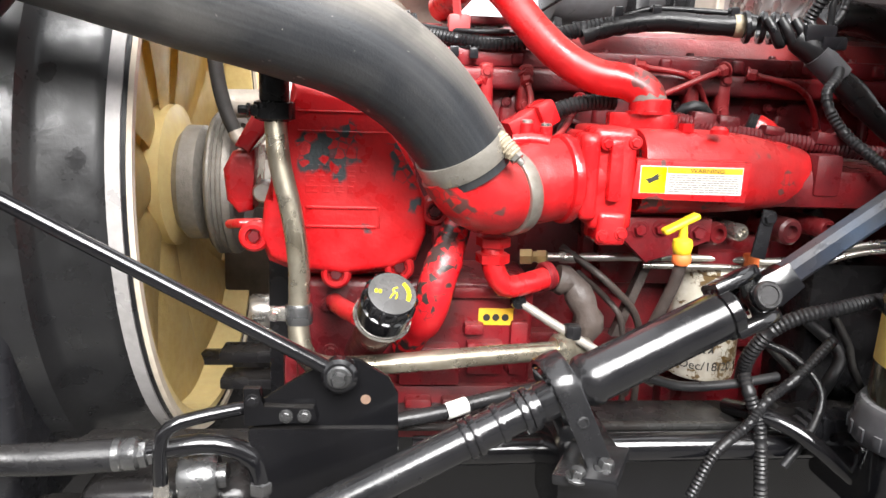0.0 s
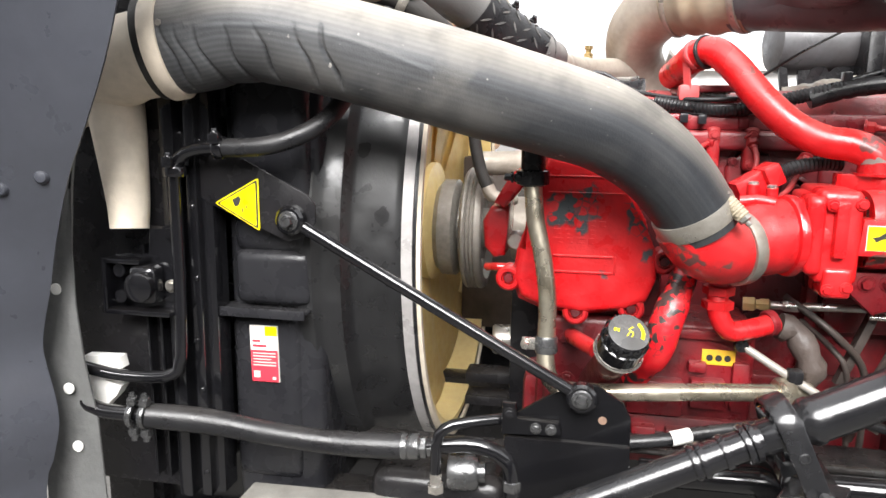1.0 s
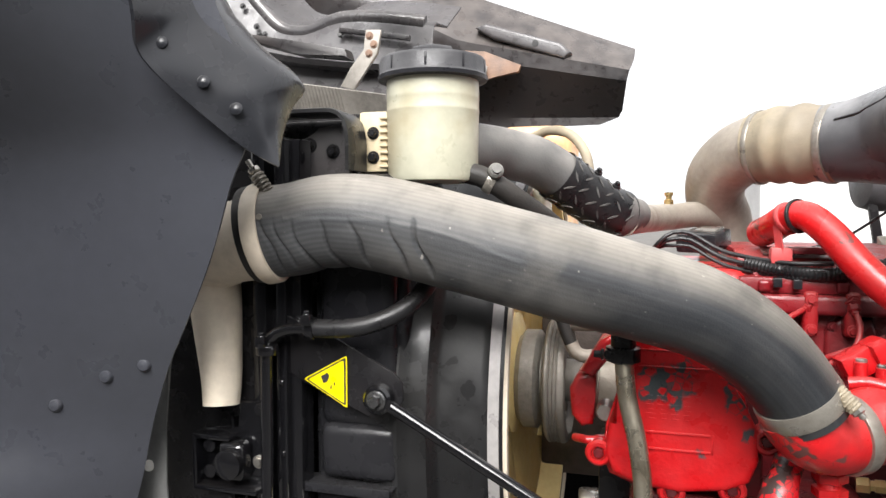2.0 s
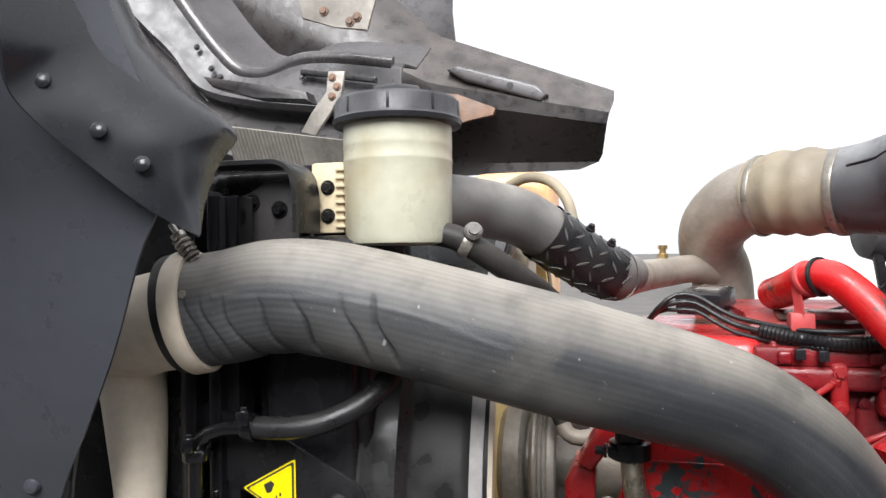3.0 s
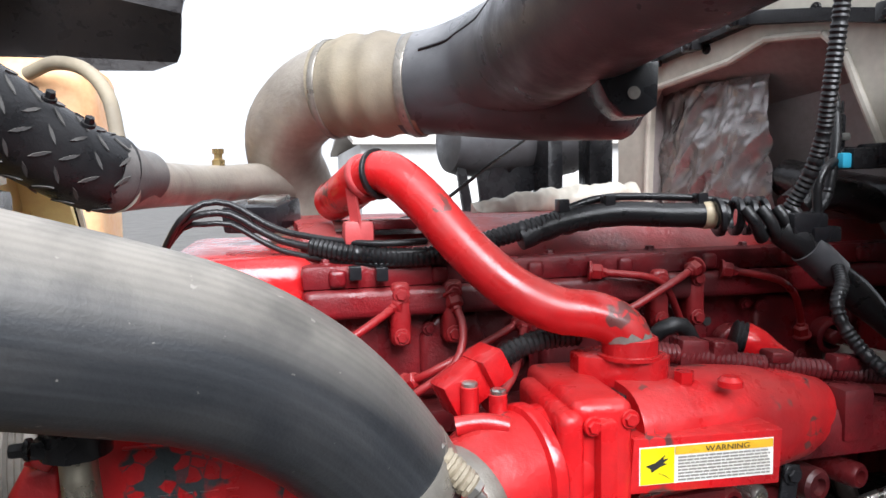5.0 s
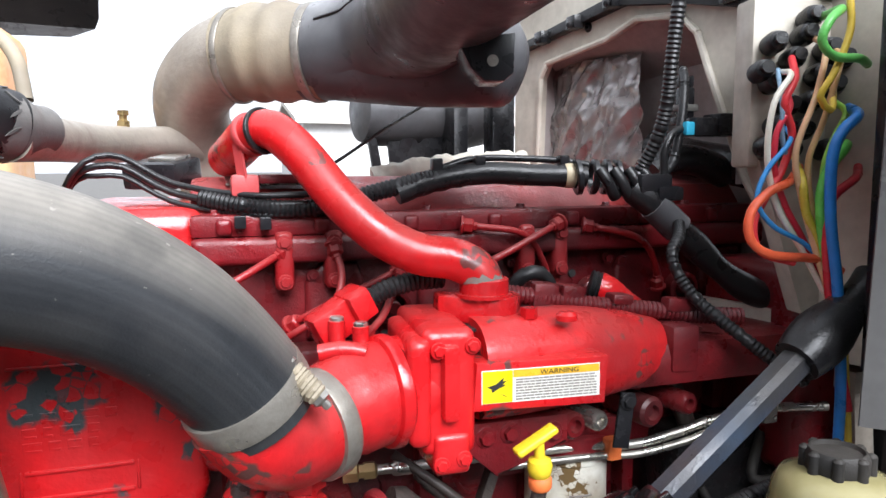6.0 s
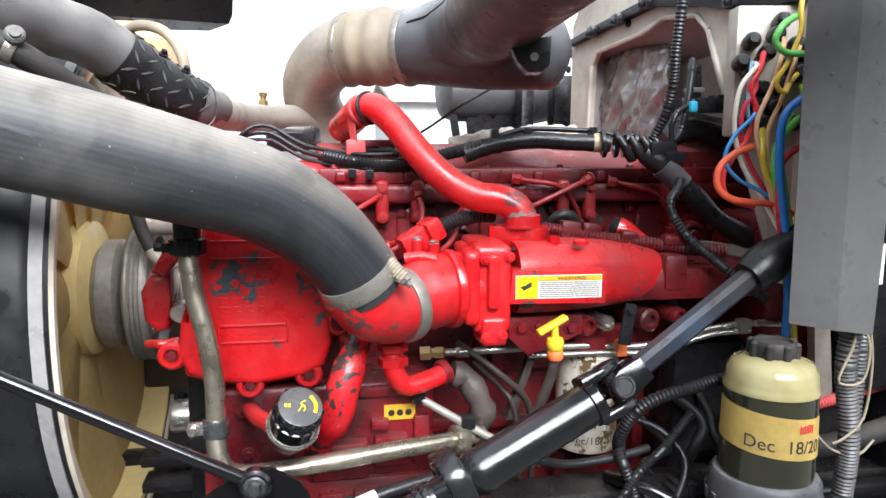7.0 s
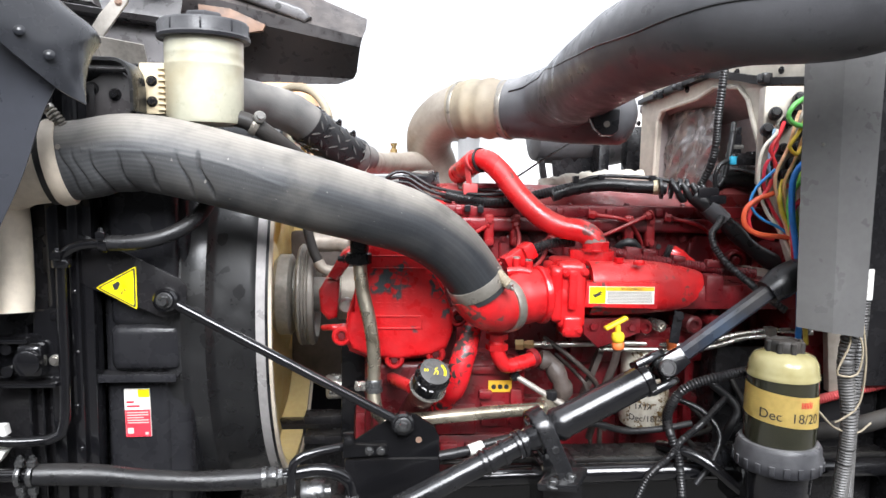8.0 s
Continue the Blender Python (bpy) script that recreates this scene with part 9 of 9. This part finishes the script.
fp = thing("fender_lip", (-0.65, 0.3, 1.8), "glossy dark curved fender lip with rivets", "fender")
UP = [(-0.86, 0.34, 2.32), (-0.76, 0.35, 2.12), (-0.68, 0.36, 1.952), (-0.648, 0.36, 1.91), (-0.615, 0.362, 1.876), (-0.576, 0.370, 1.842), (-0.580, 0.345, 1.81), (-0.578, 0.315, 1.77), (-0.570, 0.293, 1.734)]
LOW = [(-0.667, 0.12, 2.16), (-0.667, 0.15, 1.97), (-0.671, 0.17, 1.889), (-0.680, 0.185, 1.858), (-0.669, 0.200, 1.833), (-0.645, 0.225, 1.802), (-0.607, 0.255, 1.762), (-0.590, 0.275, 1.746), (-0.569, 0.290, 1.733)]
rows_ = []
ua, la = even(UP, 5), even(LOW, 5)
for a, b in zip(ua, la):
    rows_.append([a + (b - a) * (k / 16) + Vector((0.45, -0.75, 0.4)) * 0.040 * math.sin(math.pi * (k / 16) ** 0.65) * min(1, (a - b).length / 0.15) for k in range(17)])
sheet("skin", rows_, LIP, fp, 0.005)
# unseen overhang above the lip, added to shade the splash panel's top
rows_ = []
for a, b in ((Vector((-0.70, 0.14, 2.16)), Vector((-1.75, 0.02, 2.10))), (Vector((-0.72, -0.05, 2.27)), Vector((-1.8, -0.18, 2.24))), (Vector((-0.80, -0.25, 2.30)), Vector((-1.9, -0.40, 2.28))), (Vector((-0.92, -0.40, 2.27)), Vector((-2.0, -0.55, 2.24))), (Vector((-1.02, -0.64, 2.18)), Vector((-2.1, -0.80, 2.15)))):
    rows_.append([a + (b - a) * (k / 10) + Vector((0, 0, 0.03 * math.sin(math.pi * k / 10))) for k in range(11)])
sheet("shade_overhang", rows_, SKIRT, fp, 0.005)
for p in ((-0.666, 0.205, 1.868), (-0.630, 0.230, 1.827), (-0.601, 0.250, 1.798)):
    bm = new_bm()
    lathe(bm, [(0.0075, -0.004), (0.0075, -0.001), (0.0052, 0.001), (0.0005, 0.0018)], p, (0.3, -0.9, 0.2), 16)
    part("rivet", bm, LIP, fp)

FENDER_GLOSS = surface("scuffed_glossy_hood_rib", (0.05, 0.046, 0.046), (0.03, 0.028, 0.03), 0.22, scale=5, fine=50, bump=0.12, dust=0.35, dust_col=(0.34, 0.31, 0.29), coat=0.4)
hd = thing("raised_hood", (-1.2, 1.9, 1.9), "dirty grey-black underside of the raised hood and far fender", "hood")
rows_ = []
for k in range(26):
    s = k / 25
    row = []
    for j in range(11):
        q = j / 10
        # outer edge slopes from the tip down to the rear corner; the top edge climbs to the front
        x_end = -0.223 - 0.05 * max(0, q - 0.20) / 0.80 - 0.07 * max(0, (q - 0.8) / 0.2) ** 3
        x = -2.6 + (x_end + 2.6) * s ** 0.6
        top_z = 2.268 + 0.40 * max(0, -0.223 - x) + 0.5 * max(0, -0.85 - x)
        bot_z = 2.008 + 0.012 * (x + 0.3)
        z = top_z + (bot_z - top_z) * q
        bulge = 0.13 * math.sin(math.pi * min(1, q * 1.15)) + 0.03 * math.exp(-((q - 0.45) / 0.1) ** 2)
        row.append(Vector((x, 2.26 - bulge, z)))
    rows_.append(row)
sheet("far_fender", rows_, FENDER, hd, 0.012)
bm = new_bm()
plate(bm, [(-0.783, 2.085, 2.356), (-0.74, 2.085, 2.369), (-0.47, 2.085, 2.28), (-0.433, 2.085, 2.245), (-0.459, 2.085, 2.223), (-0.719, 2.085, 2.313)], (0.0, 0.06, 0.0), 0.012, 3)
stf = part("stiffener", bm, HOOD_IN, hd)
# black disc on the solid face, painting the shade of a slot
bm = new_bm()
lathe(bm, [(0.012, 0), (0.012, 0.002), (0.001, 0.002)], (-0.56, 2.085, 2.283), (0, -1, 0), 16)
part("slot_shade", bm, INK, stf)
bm = new_bm()
plate(bm, [(-0.86, 2.06, 2.275), (-0.74, 2.06, 2.262), (-0.607, 2.06, 2.205), (-0.617, 2.06, 2.180), (-0.70, 2.06, 2.172), (-0.86, 2.06, 2.125)], (0, 0.02, 0), 0.003)
part("gusset", bm, RUST, hd, "rusty brown gusset")
bm = new_bm()
plate(bm, [(-0.750, 2.04, 2.213), (-0.726, 2.04, 2.205), (-0.730, 2.04, 2.165), (-0.750, 2.04, 2.17)], (0, 0.01, 0), 0.002)
part("tab", bm, DULL_STEEL, hd, "pale tab")
rows_ = []
for k in range(22):
    row = []
    for j in range(12):
        x = -3.4 + (2.62 - 0.10 * j / 11) * k / 21
        z = 1.95 + 1.9 * j / 11
        row.append(Vector((x, 2.30 + 0.05 * math.sin(4.1 * x + 2.3 * z) + 0.05 * math.sin(9.0 * z) + 0.10 * (z - 2.0), z)))
    rows_.append(row)
sheet("hood_skin", rows_, HOOD_IN, hd, 0.01)
CREST = spline([(-1.75, 1.65, 2.85), (-1.62, 1.65, 2.65), (-1.50, 1.65, 2.48), (-1.434, 1.65, 2.393), (-1.386, 1.65, 2.338), (-1.323, 1.65, 2.283), (-1.228, 1.65, 2.269), (-1.133, 1.65, 2.299), (-1.04, 1.65, 2.300), (-0.93, 1.65, 2.285), (-0.80, 1.65, 2.26)], 0.01)
BROW = spline([(-1.95, 1.60, 2.88), (-1.80, 1.60, 2.68), (-1.66, 1.60, 2.48), (-1.53, 1.60, 2.352), (-1.466, 1.60, 2.268), (-1.403, 1.60, 2.220), (-1.262, 1.60, 2.182), (-1.05, 1.60, 2.150), (-0.92, 1.60, 2.135), (-0.80, 1.60, 2.12)], 0.01)
rows_, under = [], []
for k in range(61):
    a = CREST[round(k / 60 * (len(CREST) - 1))]
    b = BROW[round(k / 60 * (len(BROW) - 1))]
    rows_.append([a + Vector((0.03, 0.20, 0.10)), a + Vector((0.01, 0.10, 0.012)), a + Vector((0, 0.02, 0.004)), a + Vector((0, -0.005, -0.012)), a + (b - a) * 0.25, a + (b - a) * 0.6 + Vector((0, 0.012, 0)), a + (b - a) * 0.92, b, b + Vector((0, 0.012, -0.012)), b + Vector((0, 0.07, -0.018))])
    under.append([b + Vector((0, 0.08, 0.03)), b + Vector((0, 0.06, -0.05)), b + Vector((0.03, 0.03, -0.10)), b + Vector((0.05, -0.02, -0.17)), b + Vector((0.07, -0.10, -0.26))])
sheet("inner_panel", rows_, HOOD_IN, hd, 0.006)
sheet("lower_panel", under, HOOD_IN, hd, 0.006)
bm = new_bm()
tube(bm, [a + Vector((0, -0.004, 0.0)) for a in CREST[::4]], 0.014, 12, flat=1.6)
part("hood_rib", bm, FENDER_GLOSS, hd)
bm = new_bm()
plate(bm, [(-1.10, 1.60, 2.262), (-0.86, 1.58, 2.215), (-0.86, 1.58, 2.200), (-1.10, 1.60, 2.247)], (0, 0.02, 0), 0.003)
part("flange_lip", bm, FENDER, hd)
bm = new_bm()
plate(bm, [(-1.347, 1.48, 2.231), (-1.178, 1.48, 2.196), (-1.026, 1.48, 2.164), (-1.017, 1.48, 2.136), (-1.178, 1.48, 2.158), (-1.316, 1.48, 2.198)], (0, 0.06, 0), 0.006)
part("flange", bm, FENDER, hd)
bm = new_bm()
plate(bm, [(-0.952, 1.46, 2.209), (-0.903, 1.46, 2.205), (-0.914, 1.46, 2.139), (-0.957, 1.46, 2.083), (-0.989, 1.46, 2.037), (-1.032, 1.46, 2.05), (-0.998, 1.46, 2.102), (-0.954, 1.46, 2.15)], (0, 0.012, 0), 0.003)
hp = part("hinge_strap", bm, DULL_STEEL, hd, "dull steel hinge strap with rusty bolts")
for x, z in ((-0.938, 2.19), (-0.925, 2.165), (-0.94, 2.14)):
    bm = new_bm()
    bolt(bm, (x, 1.459, z), (0, -1, 0), 0.008, 0.006)
    part("strap_bolt", bm, RUST, hp)
bm = new_bm()
plate(bm, [(-1.043, 1.46, 2.45), (-0.80, 1.46, 2.43), (-0.838, 1.46, 2.307), (-0.93, 1.46, 2.325), (-1.024, 1.46, 2.357)], (0.0, 0.012, 0.0), 0.003)
hp = part("hinge_plate", bm, DULL_STEEL, hd, "grey hinge plate with rusty bolts")
for x, z in ((-0.885, 2.335), (-0.865, 2.345), (-0.96, 2.37), (-0.99, 2.42), (-0.845, 2.42)):
    bm = new_bm()
    bolt(bm, (x, 1.458, z), (0, -1, 0), 0.009, 0.007)
    part("plate_bolt", bm, RUST, hp)
for x, z in ((-1.40, 2.29), (-1.39, 2.265), (-1.37, 2.262), (-1.20, 2.215), (-1.195, 2.19), (-1.45, 2.36), (-1.10, 2.24)):
    bm = new_bm()
    bolt(bm, (x, 1.612, z), (0.1, -1, 0.2), 0.007, 0.006)
    part("hood_bolt", bm, BLACK_SAT, hd)
rows_ = []
for k in range(65):
    rows_.append([Vector((-1.06 + 0.30 * k / 64, 1.13 + 0.02 * q - 0.0035 * (k % 2) * (k < 40), 2.012 - 0.050 * k / 64 - 0.032 * q)) for q in range(4)])
sheet("insulation_strip", rows_, DULL_STEEL, hd, 0.004, "pale ribbed insulation strip")
bm = new_bm()
tube(bm, [(-1.20, 1.15, 2.036), (-1.13, 1.15, 2.004), (-1.063, 1.15, 1.974)], 0.006, 10)
part("prop_rod", bm, STEEL, hd)
bm = new_bm()
box(bm, (-1.9, 0.7, 1.0), (-1.2, 1.9, 2.0), 0.05)
box(bm, (-1.25, 0.68, 1.0), (-0.90, 1.75, 1.78), 0.02)
part("nose", bm, BLACK_SAT, hd)
